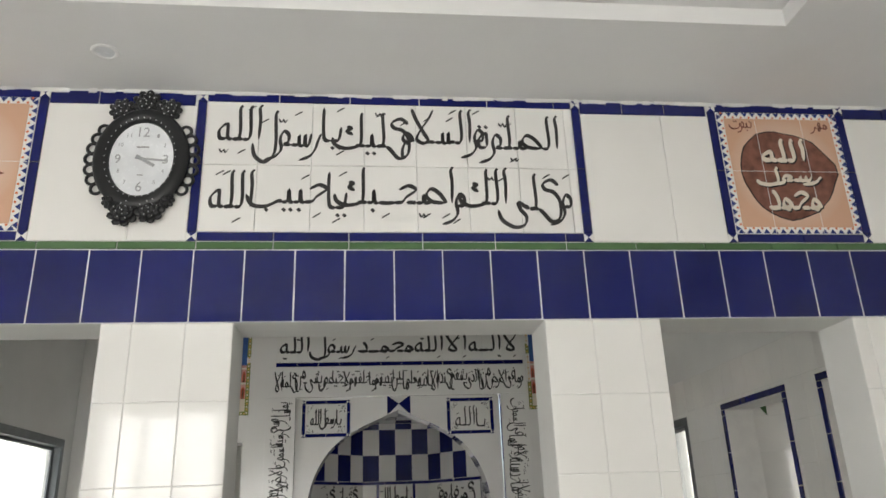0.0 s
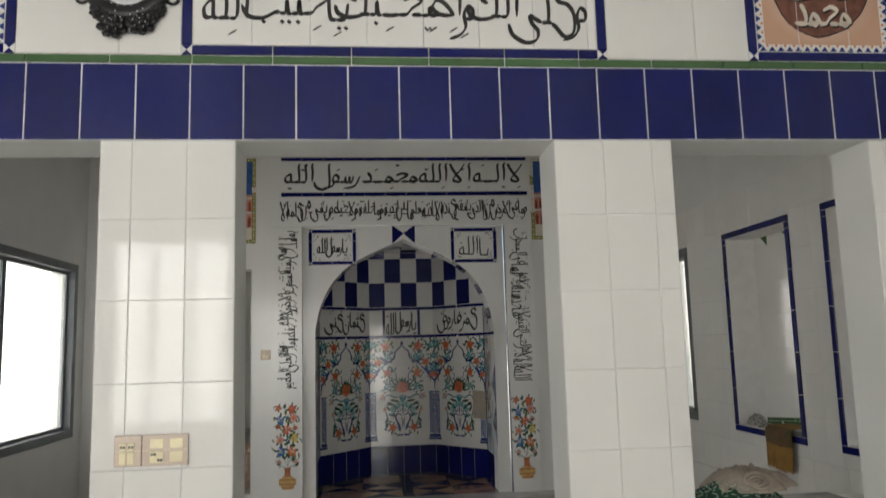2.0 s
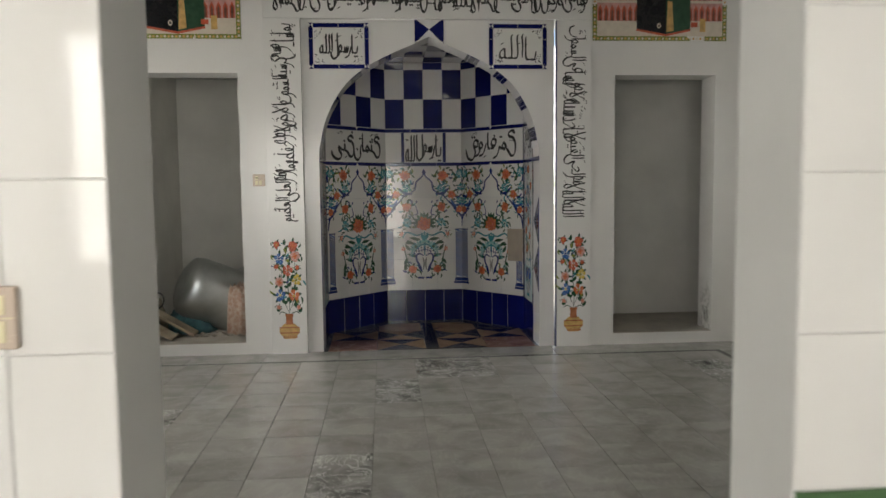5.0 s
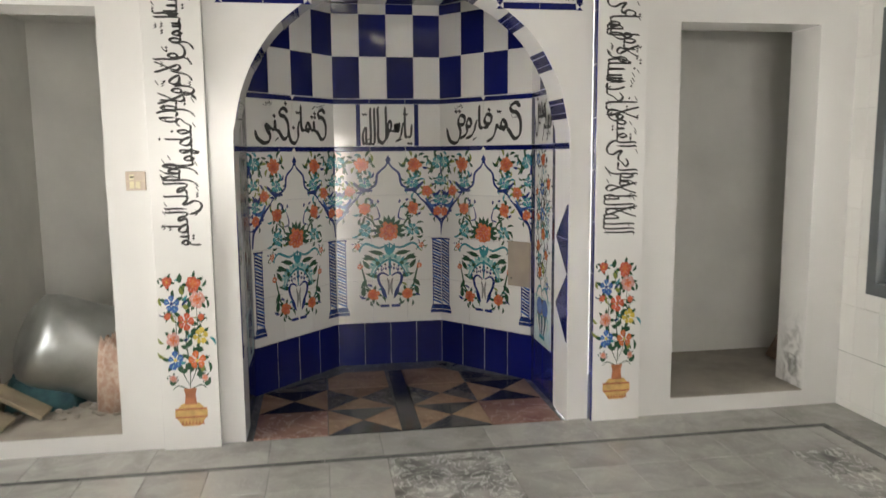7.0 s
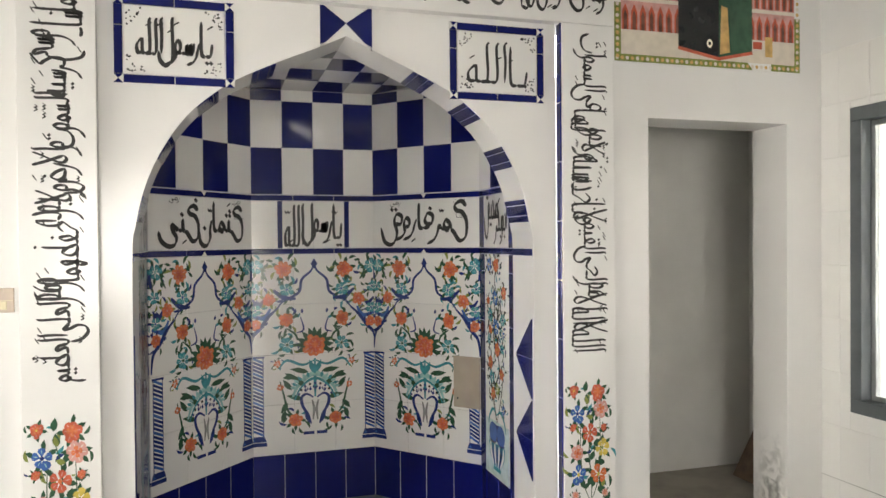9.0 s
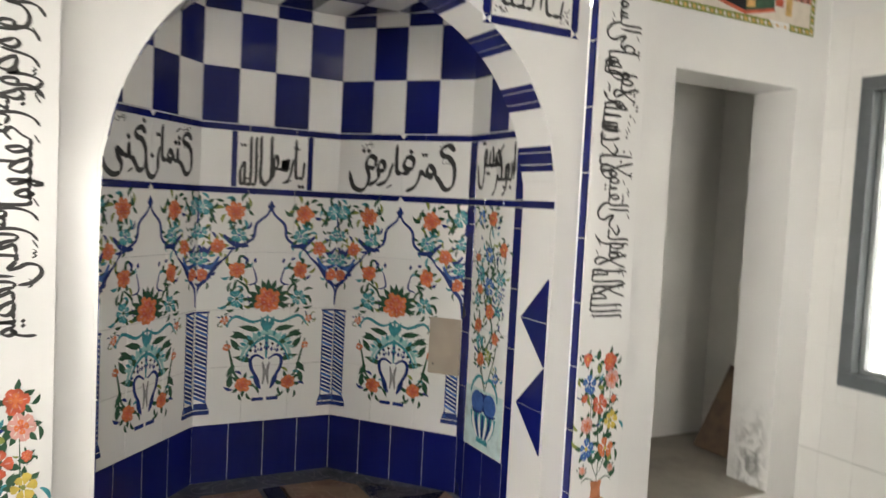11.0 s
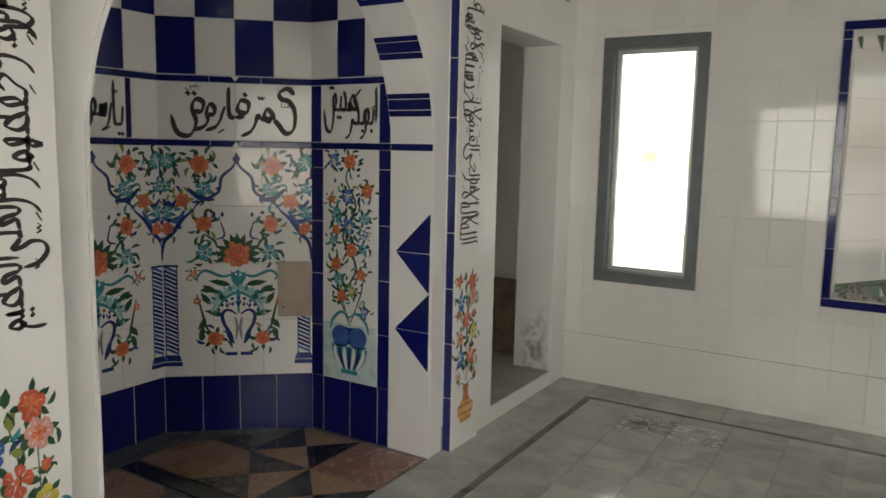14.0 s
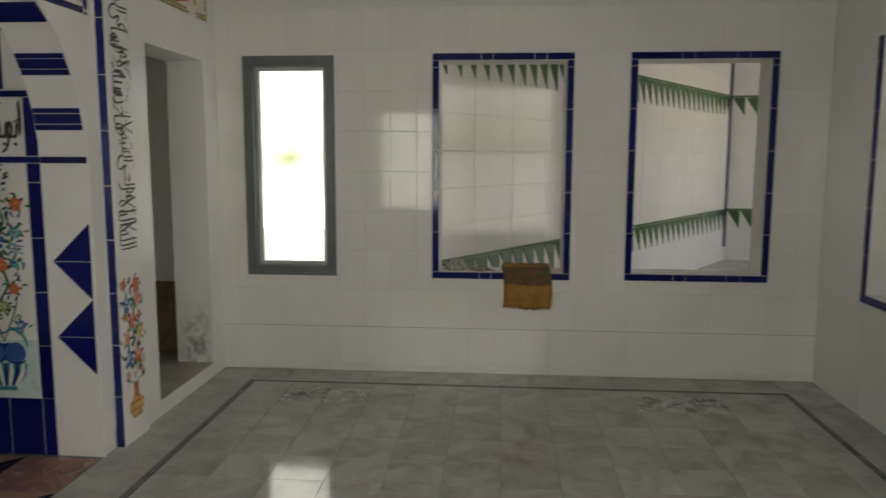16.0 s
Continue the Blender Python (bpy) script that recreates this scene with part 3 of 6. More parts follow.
window_unit("window_1", ME, *WIN1, 1, "narrow fixed window in a grey aluminium frame")
window_unit("window_2", MW, *WEST, 2, "wide sliding window in a dark grey aluminium frame")
for k, h in enumerate(S_HOLES):
    hall_window = window_unit("window_%d" % (k + 3), MS, *h, 3, ("hall window with three panes in a grey frame", "glazed hall entrance in a grey aluminium frame")[k])
    for z in (1.2, 1.7, 2.2):
        bm = box(h[0] + 0.076, h[1] - 0.076, z - 0.02, z + 0.02, -0.13, -0.10)
        bm.transform(MS)
        part("glazing_bar", bm, FRAME, hall_window)

# tiled faces of the arcade wall
JX = 0.26 - XW


def U(x):
    return x - XW


ranges = [(0.0, U(-1.90)), (U(-0.465), U(0.032)), (U(1.270), U(1.755)), (U(2.605), LA)]
lower = [(0.0, U(0.032)), (U(1.270), LA)]
for (a, b), s in zip(ranges, (-0.348, -0.348, 1.47, 1.47)):
    tiles(wall_arcade, MA, a, b, 0.812, 2.322, 0.2, 0.302, WHITE, (U(s), 0.812), t=0.004)
for a, b in lower:
    tiles(wall_arcade, MA, a, b, 0.775, 0.811, 0.305, 0.036, GREEN, (U(1.578), 0.775), t=0.009, holes=[])
    tiles(wall_arcade, MA, a, b, 0.473, 0.774, 0.2, 0.301, BLUE, (U(1.485 if a > 2 else -0.348), 0.473))
    tiles(wall_arcade, MA, a, b, 0.0, 0.472, 0.2, 0.3, WHITE, (U(1.485), 0.172))
tiles(wall_arcade, MA, 0.0, LA, 2.3225, 2.6235, 0.2, 0.301, BLUE, (JX, 2.3225))
tiles(wall_arcade, MA, 0.0, LA, 2.625, 2.659, 0.305, 0.034, GREEN, (U(0.17), 2.625), t=0.009)
PAN = [(U(-1.454), U(-0.784)), (U(-0.175), U(1.510)), (U(2.115), U(2.785))]
gaps = [(0.0, PAN[0][0]), (PAN[0][1], PAN[1][0]), (PAN[1][1], PAN[2][0]), (PAN[2][1], LA)]
for a, b in gaps:
    tiles(wall_arcade, MA, a, b, 3.283, 3.345, 0.2, 0.062, BLUE)
    tiles(wall_arcade, MA, a, b, 2.66, 3.282, (b - a) * 0.62, 0.622, WHITE)
bm = box(0.001, LA - 0.001, 2.3225, 2.6235, 0, 0.0068)
bm.transform(MA)
part("grout", bm, BLUEGROUT, wall_arcade)
for a, b in lower:
    bm = box(a + 0.001, b - 0.001, 0.474, 0.774, 0, 0.0068)
    bm.transform(MA)
    part("grout", bm, BLUEGROUT, wall_arcade)
bm = bmesh.new()
for i in range(140):
    u = random.uniform(0.0, LA)
    cuboid(bm, u, u + random.uniform(0.02, 0.09), 3.339 - random.uniform(0, 0.007), 3.352, 0.0085, 0.0115 + random.uniform(0, 0.002))
bm.transform(MA)
tagged(part("plaster_smear", bm, PLASTER, wall_arcade), kind="stuff")

# writing panel over the doorway
panel = thing("calligraphy_panel", "white tile panel with two lines of black writing", "wall panel")
a, b = PAN[1]
tiles(panel, MA, a + 0.042, b - 0.042, 2.70, 3.305, 0.2235, 0.3025, WHITE, t=0.009)
strip_frame(panel, MA, a, b, 2.660, 3.345, 0.040)
calligraphy("lettering", "الصلوة والسلام عليك يا رسول الله", MA, a + 0.09, b - 0.10, 3.005, 3.298, INK, panel, pen=0.066, stack=0.22, tight=0.9, gap=0.0, marks=0.7, up=0.52, low=0.95)
calligraphy("lettering", "وعلى الك و اصحـبك يا حبيب الله", MA, a + 0.075, b - 0.075, 2.715, 3.012, INK, panel, pen=0.066, stack=0.22, tight=0.9, gap=0.0, marks=0.7, up=0.52, low=0.95)

# tiled face of the east wall
e_tiles = [WIN1, WIN2, WIN3]
tiles(wall_east, ME, 0.0, YM - 0.51, 0.052, 2.75, 0.2, 0.3, WHITE, (0.13, 0.052), holes=e_tiles, t=0.0025, gap=0.0005)
tiles(wall_east, ME, 0.0, YM - 0.51, 0.0, 0.05, 0.2, 0.05, WHITE, (0.13, 0.0), t=0.0025)
bm = box(0.0, YM - 0.51, 2.7505, TOPZ, 0.0005, 0.003)
bm.transform(ME)
part("painted_band", bm, PLASTER, wall_east)
for k, h in enumerate((WIN2, WIN3)):
    fr = thing("tiled_opening_frame", "border of cobalt blue tiles round an unglazed wall opening", "window frame", "opening frames")
    bw = 0.052
    for v in (h[2], h[3] - bw):
        u = h[0]
        for s in (0.36, 0.09, 0.30, 0.09, 0.40):
            tile(fr, ME, u, min(u + s, h[1]), v, v + bw, BLUE, 0.011, "border_tile")
            u += s
            if u >= h[1] - 0.02:
                break
    for u in (h[0], h[1] - bw):
        tiles(fr, ME, u, u + bw, h[2] + bw, h[3] - bw, bw, 0.305, BLUE, t=0.011)
fr = thing("tiled_opening_frame", "border of cobalt blue tiles round the arcade opening", "window frame", "opening frames")
MI = face(XE, 0.511, 0, -1, 0)
tiles(fr, MI, XE - 2.975, XE - 2.923, 0.74, 2.42, 0.052, 0.305, BLUE, t=0.011)
tiles(fr, MI, XE - 2.923, XE - 1.76, 0.74, 0.792, 0.305, 0.052, BLUE, t=0.011)

# ---- prayer niche ----
PROF = [(0.94, 0.0), (0.94, 0.8), (0.94, 1.62), (0.925, 1.78), (0.885, 1.95), (0.81, 2.12), (0.70, 2.275), (0.56, 2.395), (0.42, 2.475), (0.28, 2.54), (0.14, 2.60), (0.0, 2.665)]


def profile(n):
    """The arch's outline from the left foot over the tip to the right foot, at even steps."""
    half = [Vector((-a, b)) for a, b in PROF]
    fine = []
    for i in range(len(half) - 1):
        p0, p1, p2, p3 = half[max(i - 1, 0)], half[i], half[i + 1], half[min(i + 2, len(half) - 1)]
        for k in range(n):
            t = k / n
            fine.append(0.5 * ((2 * p1) + (p2 - p0) * t + (2 * p0 - 5 * p1 + 4 * p2 - p3) * t * t + (3 * p1 - p0 - 3 * p2 + p3) * t ** 3))
    fine.append(half[-1])
    return fine


ARC = profile(5)
AY, AD = 5.04, 0.265
bm = bmesh.new()
for s in (1, -1):
    pts = [(s * p.x, p.y) for p in ARC]
    loop = [(s * -1.07, 0.0)] + pts + [(0, 2.82), (s * -1.07, 2.82)]
    vs = [bm.verts.new((CX + x, AY, z)) for x, z in loop]
    bm.faces.new(vs)
    back = [bm.verts.new((CX + x, AY + AD, z)) for x, z in pts]
    for i in range(len(pts) - 1):
        bm.faces.new((vs[i + 1], vs[i + 2], back[i + 1], back[i]))
bmesh.ops.remove_doubles(bm, verts=bm.verts, dist=1e-4)
bmesh.ops.triangulate(bm, faces=[f for f in bm.faces if len(f.verts) > 4])
niche = thing("prayer_niche", "tiled prayer niche with a pointed arch, floral panels and blue base", "prayer niche")
part("arch_front", bm, SMOOTH, niche, "white polished arch front")
bm = bmesh.new()
for s in (1, -1):
    prev = None
    for p in ARC:
        n = [bm.verts.new((CX + s * p.x * k, AY - d, p.y * (1 if k == 1 else 1.0) + (0.012 if k != 1 else 0) * (p.y > 1.6))) for k, d in ((1.0, 0.0), (1.0, 0.007), (1.013, 0.007), (1.013, 0.0))]
        if prev:
            for i in range(3):
                bm.faces.new((prev[i], prev[i + 1], n[i + 1], n[i]))
        prev = n
part("arch_edge", bm, SMOOTH, niche, "rounded white arch edge")

NP = [(-0.055, 5.305), (-0.055, 5.862), (0.517, 6.490), (1.316, 6.490), (1.858, 5.862), (1.858, 5.305)]
ZB, ZF, ZT, ZTT, ZC = 0.322, 1.625, 1.662, 2.012, 2.62
bm = bmesh.new()
ring = [[bm.verts.new((x, y, z)) for x, y in NP] for z in (0.0, ZC + 0.08)]
for i in range(5):
    bm.faces.new((ring[0][i], ring[0][i + 1], ring[1][i + 1], ring[1][i]))
part("niche_wall", bm, BLUEGROUT, niche)
WALLS = []
for i in range(5):
    (x0, y0), (x1, y1) = NP[i], NP[i + 1]
    WALLS.append((face(x0, y0, 0, x1 - x0, y1 - y0), math.hypot(x1 - x0, y1 - y0)))
texts = ["على مرتضى", "عثمان غنى", "يا رسول الله", "عمر فاروق", "ابوبكر صديق"]
for i, (m, ln) in enumerate(WALLS):
    side = i in (0, 4)
    pitch = ln / (3 if side else 4)
    inset = 0.085 if side else 0.0
    tiles(niche, m, inset, ln - inset, -0.03, ZB, (ln - 2 * inset) / (2 if side else 4), ZB + 0.03, BLUE, t=0.003)
    if side:
        for u in (0.0, ln - inset):
            tile(niche, m, u, u + inset, -0.03, ZB, BLUE, 0.003)
    for z in (ZF, ZTT - 0.04):
        tiles(niche, m, 0, ln, z, z + 0.036, ln / 3, 0.036, BLUE, t=0.010)
    tiles(niche, m, inset, ln - inset, ZB, ZF, (ln - 2 * inset) / (2 if side else 3), (ZF - ZB) / 4, WHITE)
    if side:
        tiles(niche, m, 0, inset, ZB, ZF, inset, 0.3, BLUE, t=0.009)
        tiles(niche, m, ln - inset, ln, ZB, ZF, inset, 0.3, BLUE, t=0.009)
    tiles(niche, m, 0, ln, ZT, ZTT - 0.04, ln / 2, 0.35, WHITE)
    if side:
        for u in (0.0, ln - inset):
            tile(niche, m, u, u + inset * 0.9, ZT, ZTT - 0.04, BLUE, 0.010, "border_tile")
    pad = 0.17 if i == 2 else 0.085 if side else 0.05
    if i == 2:
        for u in (0.165, ln - 0.2):
            tile(niche, m, u, u + 0.036, ZT, ZTT - 0.04, BLUE, 0.010, "border_tile")
    calligraphy("lettering", texts[i], m, (0.205 if i == 2 else pad + (0.0 if side else 0.01)), ln - (0.205 if i == 2 else pad + (0.0 if side else 0.03)), ZT + 0.008, ZTT - 0.046, INK, niche, up=0.5, low=0.95, fill=not side, pen=0.10 if i in (1, 3) else 0.08, stack=0.6 if side else 0.0, tight=0.9, gap=-0.6 if side else 0.0 if i == 2 else 0.1, marks=0.3)
    if i in (1, 3):
        for word, uu in (("حضرت", ln - 0.19), ("سيدنا", ln - 0.17), ("رضى", pad + 0.10)):
            calligraphy("lettering", word, m, uu, uu + 0.085, ZTT - (0.165 if word[0] == "س" else 0.085), ZTT - (0.13 if word[0] == "س" else 0.05), INK, niche, pen=0.13, marks=0)
    for z, h, odd in ((ZTT, 0.302, 0), (ZTT + 0.302, 0.303, 1)):
        n = round(ln / pitch)
        for k in range(n):
            first = (k + odd + (1 if side else 0) + i * 4) % 2 == 0
            tile(niche, m, k * pitch, (k + 1) * pitch, z, z + h, BLUE if first else WHITE)
    # a low cut row under the flat tiled top
    for k in range(n):
        tile(niche, m, k * pitch, (k + 1) * pitch, ZC - 0.003, ZC + 0.07, BLUE if (k + (1 if side else 0)) % 2 == 0 else WHITE)


def niche_edge(y, x):
    """Keeps a ceiling tile's corner between the splayed niche walls."""
    t = max(0.0, (y - 5.862) / 0.628)
    return min(max(x, -0.055 + 0.572 * t), 1.858 - 0.542 * t)


TOPROWS = [5.305, 5.583, 5.862, 6.176, 6.490]
for r in range(4):
    for k in range(10):
        x0, x1 = -0.0835 + 0.2 * k, -0.0835 + 0.2 * (k + 1)
        quad = [(niche_edge(y, x), y) for x, y in ((x0, TOPROWS[r]), (x1, TOPROWS[r]), (x1, TOPROWS[r + 1]), (x0, TOPROWS[r + 1]))]
        if quad[1][0] - quad[0][0] < 0.01:
            continue
        if quad[2][0] - quad[3][0] < 0.002:
            quad = quad[:3]
        bm = bmesh.new()
        dn = [bm.verts.new((x, y, ZC + 0.071)) for x, y in quad]
        up = [bm.verts.new((x, y, ZC + 0.081)) for x, y in quad]
        bm.faces.new(up), bm.faces.new(dn[::-1])
        for q in range(len(dn)):
            bm.faces.new((dn[q], dn[(q + 1) % len(dn)], up[(q + 1) % len(dn)], up[q]))
        part("tile", bm, BLUE if (k + r) % 2 == 0 else WHITE, niche)
bm = box(NP[0][0] - 0.3, NP[5][0] + 0.3, 5.2, 6.9, 2.9, 2.95)
part("niche_top", bm, PLASTER, niche)

# stripes and triangles on the arch's inner side
LENS = [0.0]
for p, q in zip(ARC, ARC[1:]):
    LENS.append(LENS[-1] + (q - p).length)


def arc_at(s):
    for i in range(len(ARC) - 1):
        if s <= LENS[i + 1] or i == len(ARC) - 2:
            t = (s - LENS[i]) / (LENS[i + 1] - LENS[i])
            return ARC[i].lerp(ARC[i + 1], t), (ARC[i + 1] - ARC[i]).normalized()


def arch_piece(s, s0, s1, d0, d1, mat, lift=0.005, grow=None):
    bm = bmesh.new()
    rows = []
    n = max(1, int((s1 - s0) / 0.04))
    for k in range(n + 1):
        t = s0 + (s1 - s0) * k / n
        p, d = arc_at(t)
        nrm = Vector((d.y, -d.x))
        a, b = (d0, d1) if grow is None else (d0, d0 + grow[0] + (grow[1] - grow[0]) * k / n)
        rows.append([bm.verts.new((CX + s * (p.x + nrm.x * h), AY + dd, p.y + nrm.y * h)) for dd, h in ((a, 0), (a, lift), (b, lift), (b, 0))])
    for r, q in zip(rows, rows[1:]):
        for i in range(3):
            bm.faces.new((r[i], r[i + 1], q[i + 1], q[i]))
    for r in (rows[0], rows[-1]):
        bm.faces.new(r)
    part("tile", bm, mat, niche)


for s in (1, -1):
    for z in (0.476, 0.893):
        for up in (0, 1):
            a, b = z + up * 0.206, z + up * 0.206 + 0.203
            arch_piece(s, a, b, 0.012, 0.215, BLUE, grow=(0.004, 0.21) if up == 0 else (0.21, 0.004))
    arch_piece(s, 1.625, 1.66, 0.005, 0.26, BLUE)
    z = 1.80
    while z < LENS[-1] - 0.2:
        for k, wd in ((0.0, 0.030), (0.034, 0.052), (0.090, 0.026)):
            arch_piece(s, z + k, z + k + wd, 0.005, 0.26, BLUE)
        z += 0.29

# blue bow over the arch tip
for s in (1, -1):
    bm = bmesh.new()
    vs = [bm.verts.new((CX + s * a, AY - 0.007, z)) for a, z in ((0.0, 2.725), (0.122, 2.605), (0.122, 2.815))]
    bk = [bm.verts.new((v.co.x, AY, v.co.z)) for v in vs]
    bm.faces.new(vs)
    for i in range(3):
        bm.faces.new((vs[i], vs[(i + 1) % 3], bk[(i + 1) % 3], bk[i]))
    part("tile", bm, BLUE, niche)
MF = face(CX, AY, 0, 1, 0)
for u0, u1, s in ((-1.005, -0.505, "يا رسول الله"), (0.505, 1.005, "يا الله")):
    pl = thing("name_plaque", "small white writing plaque with a blue tile border", "plaque", "plaques beside the arch")
    tile(pl, MF, u0 + 0.04, u1 - 0.04, 2.435, 2.735, WHITE, 0.008, "tile")
    strip_frame(pl, MF, u0, u1, 2.397, 2.773, 0.038, seg=0.21)
    orn = bmesh.new()
    for cx, cz in ((u0 + 0.052, 2.447), (u1 - 0.052, 2.447), (u0 + 0.052, 2.723), (u1 - 0.052, 2.723)):
        sx, sz = (1 if cx < (u0 + u1) / 2 else -1), (1 if cz < 2.58 else -1)
        for k in range(26):
            p, q = 0.075 * random.random(), 0.075 * random.random()
            if p + q < 0.085:
                bmesh.ops.create_circle(orn, cap_ends=True, segments=5, radius=random.uniform(0.003, 0.006), matrix=MF @ Matrix.Translation((cx + sx * p, cz + sz * q, 0.0094)))
    tagged(part("corner_ornament", orn, INK, pl, "fine speckled corner ornament"), kind="stuff")
    calligraphy("lettering", s, MF, u0 + 0.085, u1 - 0.085, 2.468, 2.700, INK, pl, pen=0.085, stack=0.1, tight=0.85, gap=0.0, marks=0.5)

# pilasters and writing bands round the niche
PY, PD = 4.985, 0.055
MP = face(0, PY, 0, 1, 0)
surround = thing("niche_surround", "raised white frame round the niche with black writing bands", "door surround")
for a, b, s, t in ((-0.468, -0.168, 1, "بما شاء وسع كرسيه السموت والارض ولا يوده حفظهما وهو العلى العظيم"), (1.982, 2.277, -1, "الله لا اله الا هو الحى القيوم لا تاخذه سنة ولا نوم له ما فى السموات")):
    part("pilaster", box(a, b, PY, PY + PD, 0, 2.80, 0.003), SMOOTH, surround, "white polished pilaster")
    calligraphy("lettering", t, MP, a + 0.045, b - 0.035, 1.125, 2.76, INK, surround, turn=s, pen=0.068, stack=0.12, w=0.0006, tight=0.8, gap=-0.25, marks=0.8, up=0.45, low=1.0, fill=True)
part("lintel", box(-0.468, 2.277, PY - 0.002, PY + PD, 2.801, 3.118, 0.003), SMOOTH, surround, "white band with one line of writing")
calligraphy("lettering", "وما فى الارض من ذا الذى يشفع عنده الا باذنه يعلم ما بين ايديهم وما خلفهم ولا يحيطون بشىء من علمه الا", MP, -0.40, 2.245, 2.845, 3.085, INK, surround, pen=0.08, stack=0.12, w=0.0026, tight=0.8, gap=-0.25, marks=0.6, up=0.45, low=1.0, fill=True)
tiles(surround, face(1.981, AY - 0.002, 0, 0, -1), 0.0, 0.05, 0.0, 2.80, 0.05, 0.3, BLUE, t=0.006)
creed = thing("calligraphy_panel", "white panel with large black writing between blue strips", "wall panel")
MC = face(0, 4.999, 0, 1, 0)
tiles(creed, MC, -0.385, 2.255, 3.17, 3.505, 0.22, 0.335, WHITE, t=0.006)
for z, h in ((3.122, 0.045), (3.508, 0.040)):
    tiles(creed, MC, -0.385, 2.255, z, z + h, 0.22, h, BLUE, t=0.008)
calligraphy("lettering", "لا الـه الا الله محمـد رسول الله", MC, -0.355, 2.225, 3.18, 3.495, INK, creed, pen=0.105, up=0.55, low=0.8, w=0.0084, tight=0.95, gap=0.25, marks=0.6)

# niche floor of stone triangles
NF = thing("niche_floor", "inlaid stone floor of tan and black marble triangles", "floor", kind="structure")
bm = bmesh.new()
vs = [bm.verts.new((x, y, z)) for z in (-0.0055, -0.12) for x, y in [(-0.04, 5.045)] + NP + [(1.84, 5.045)]]
n = len(vs) // 2
bm.faces.new(vs[:n])
part("bed", bm, MARBLE_DARK, NF)


def stone(pts, mat):
    bm = bmesh.new()
    c = sum((Vector(p) for p in pts), Vector((0, 0))) / len(pts)
    q = [c + (Vector(p) - c) * 0.985 for p in pts]
    hi = [bm.verts.new((p.x, p.y, 0.002)) for p in q]
    lo = [bm.verts.new((p.x, p.y, -0.0055)) for p in q]
    bm.faces.new(hi)
    for i in range(len(q)):
        bm.faces.new((lo[i], lo[(i + 1) % len(q)], hi[(i + 1) % len(q)], hi[i]))
    part("stone", bm, mat, NF)


stone([(0.845, 5.05), (0.96, 5.05), (0.985, 6.28), (0.87, 6.28)], MARBLE_BLACK)
for s, x0 in ((-1, 0.845), (1, 0.962)):
    for k in range(2):
        xa, xb = x0 + s * 0.425 * k, x0 + s * 0.425 * (k + 1)
        for j in range(2):
            ya, yb = 5.05 + 0.42 * j, 5.05 + 0.42 * (j + 1)
            xm, ym = (xa + xb) / 2, (ya + yb) / 2
            if (k, j) == (1, 0):
                stone([(xa, ya), (xb, ya), (xb, yb), (xa, yb)], MARBLE_ROSE)
                continue
            across, along = (MARBLE_TAN, MARBLE_GREY) if (k, j) == (0, 1) else (MARBLE_BLACK, MARBLE_TAN)
            stone([(xa, ya), (xb, ya), (xm, ym)], across)
            stone([(xa, yb), (xb, yb), (xm, ym)], across)
            stone([(xa, ya), (xa, yb), (xm, ym)], along)
            stone([(xb, ya), (xb, yb), (xm, ym)], along)
    stone([(x0, 5.90), (x0 + s * 0.42, 5.90), (x0 + s * 0.42, 6.15), (x0 + s * 0.3, 6.28), (x0, 6.28)], MARBLE_TAN)
    stone([(x0 + s * 0.43, 5.90), (x0 + s * 0.82, 5.90), (x0 + s * 0.43, 6.20)], MARBLE_GREY)

# stores behind the two openings
for nm, x0, x1, y1, ox in (("store_west", -1.722, -0.25, 7.0, STORE_L), ("store_east", 2.40, 3.95, 6.02, STORE_R)):
    y0 = 5.296
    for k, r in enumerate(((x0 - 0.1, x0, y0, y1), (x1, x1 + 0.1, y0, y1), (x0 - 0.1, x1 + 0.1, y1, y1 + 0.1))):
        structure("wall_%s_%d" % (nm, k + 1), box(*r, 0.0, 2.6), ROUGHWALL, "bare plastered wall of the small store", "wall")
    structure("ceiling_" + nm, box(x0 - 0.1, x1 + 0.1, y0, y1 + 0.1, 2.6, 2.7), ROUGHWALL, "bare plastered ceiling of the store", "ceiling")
    bm = box(x0, x1, y0, y1, -0.0, 0.098)
    cuboid(bm, ox[0] + 0.001, ox[1] - 0.001, YM + 0.002, y0, 0.05, 0.104)
    structure("floor_" + nm, bm, CEMENT, "dusty cement floor of the store", "floor")

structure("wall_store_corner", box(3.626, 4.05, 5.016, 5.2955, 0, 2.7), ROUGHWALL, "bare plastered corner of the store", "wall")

# ---- side room seen through the openings ----
A0, B0 = Vector((3.824, 3.401)), Vector((10.35, -0.80))
MO = face(A0.x, A0.y, 0, *(B0 - A0))
LO = (B0 - A0).length
side = structure("wall_side_room", wall_mesh(MO, LO, 0, 3.5, 0.2, []), GROUT, "white tiled wall with green pennant borders", "wall")
MQ = face(B0.x, B0.y, 0, -0.12, -1)
side2 = structure("wall_side_room_end", wall_mesh(MQ, 2.8, 0, 3.5, 0.2, []), GROUT, "white tiled end wall with green pennant borders", "wall")
# this wall stays out of view; its bay is added as the room's source
structure("wall_side_room_south", wall_mesh(face(10.4, -3.4, 0, -1, 0), 6.52, 0, 3.5, 0.2, [(1.8, 5.0, 0.3, 2.9)]), PLASTER, "unseen white wall with a wide bay added to let light in", "wall")
structure("floor_side_room", box(3.88, 10.6, -3.4, 3.3, -0.14, 0.0), MARBLE, "grey stone floor of the side room", "floor")
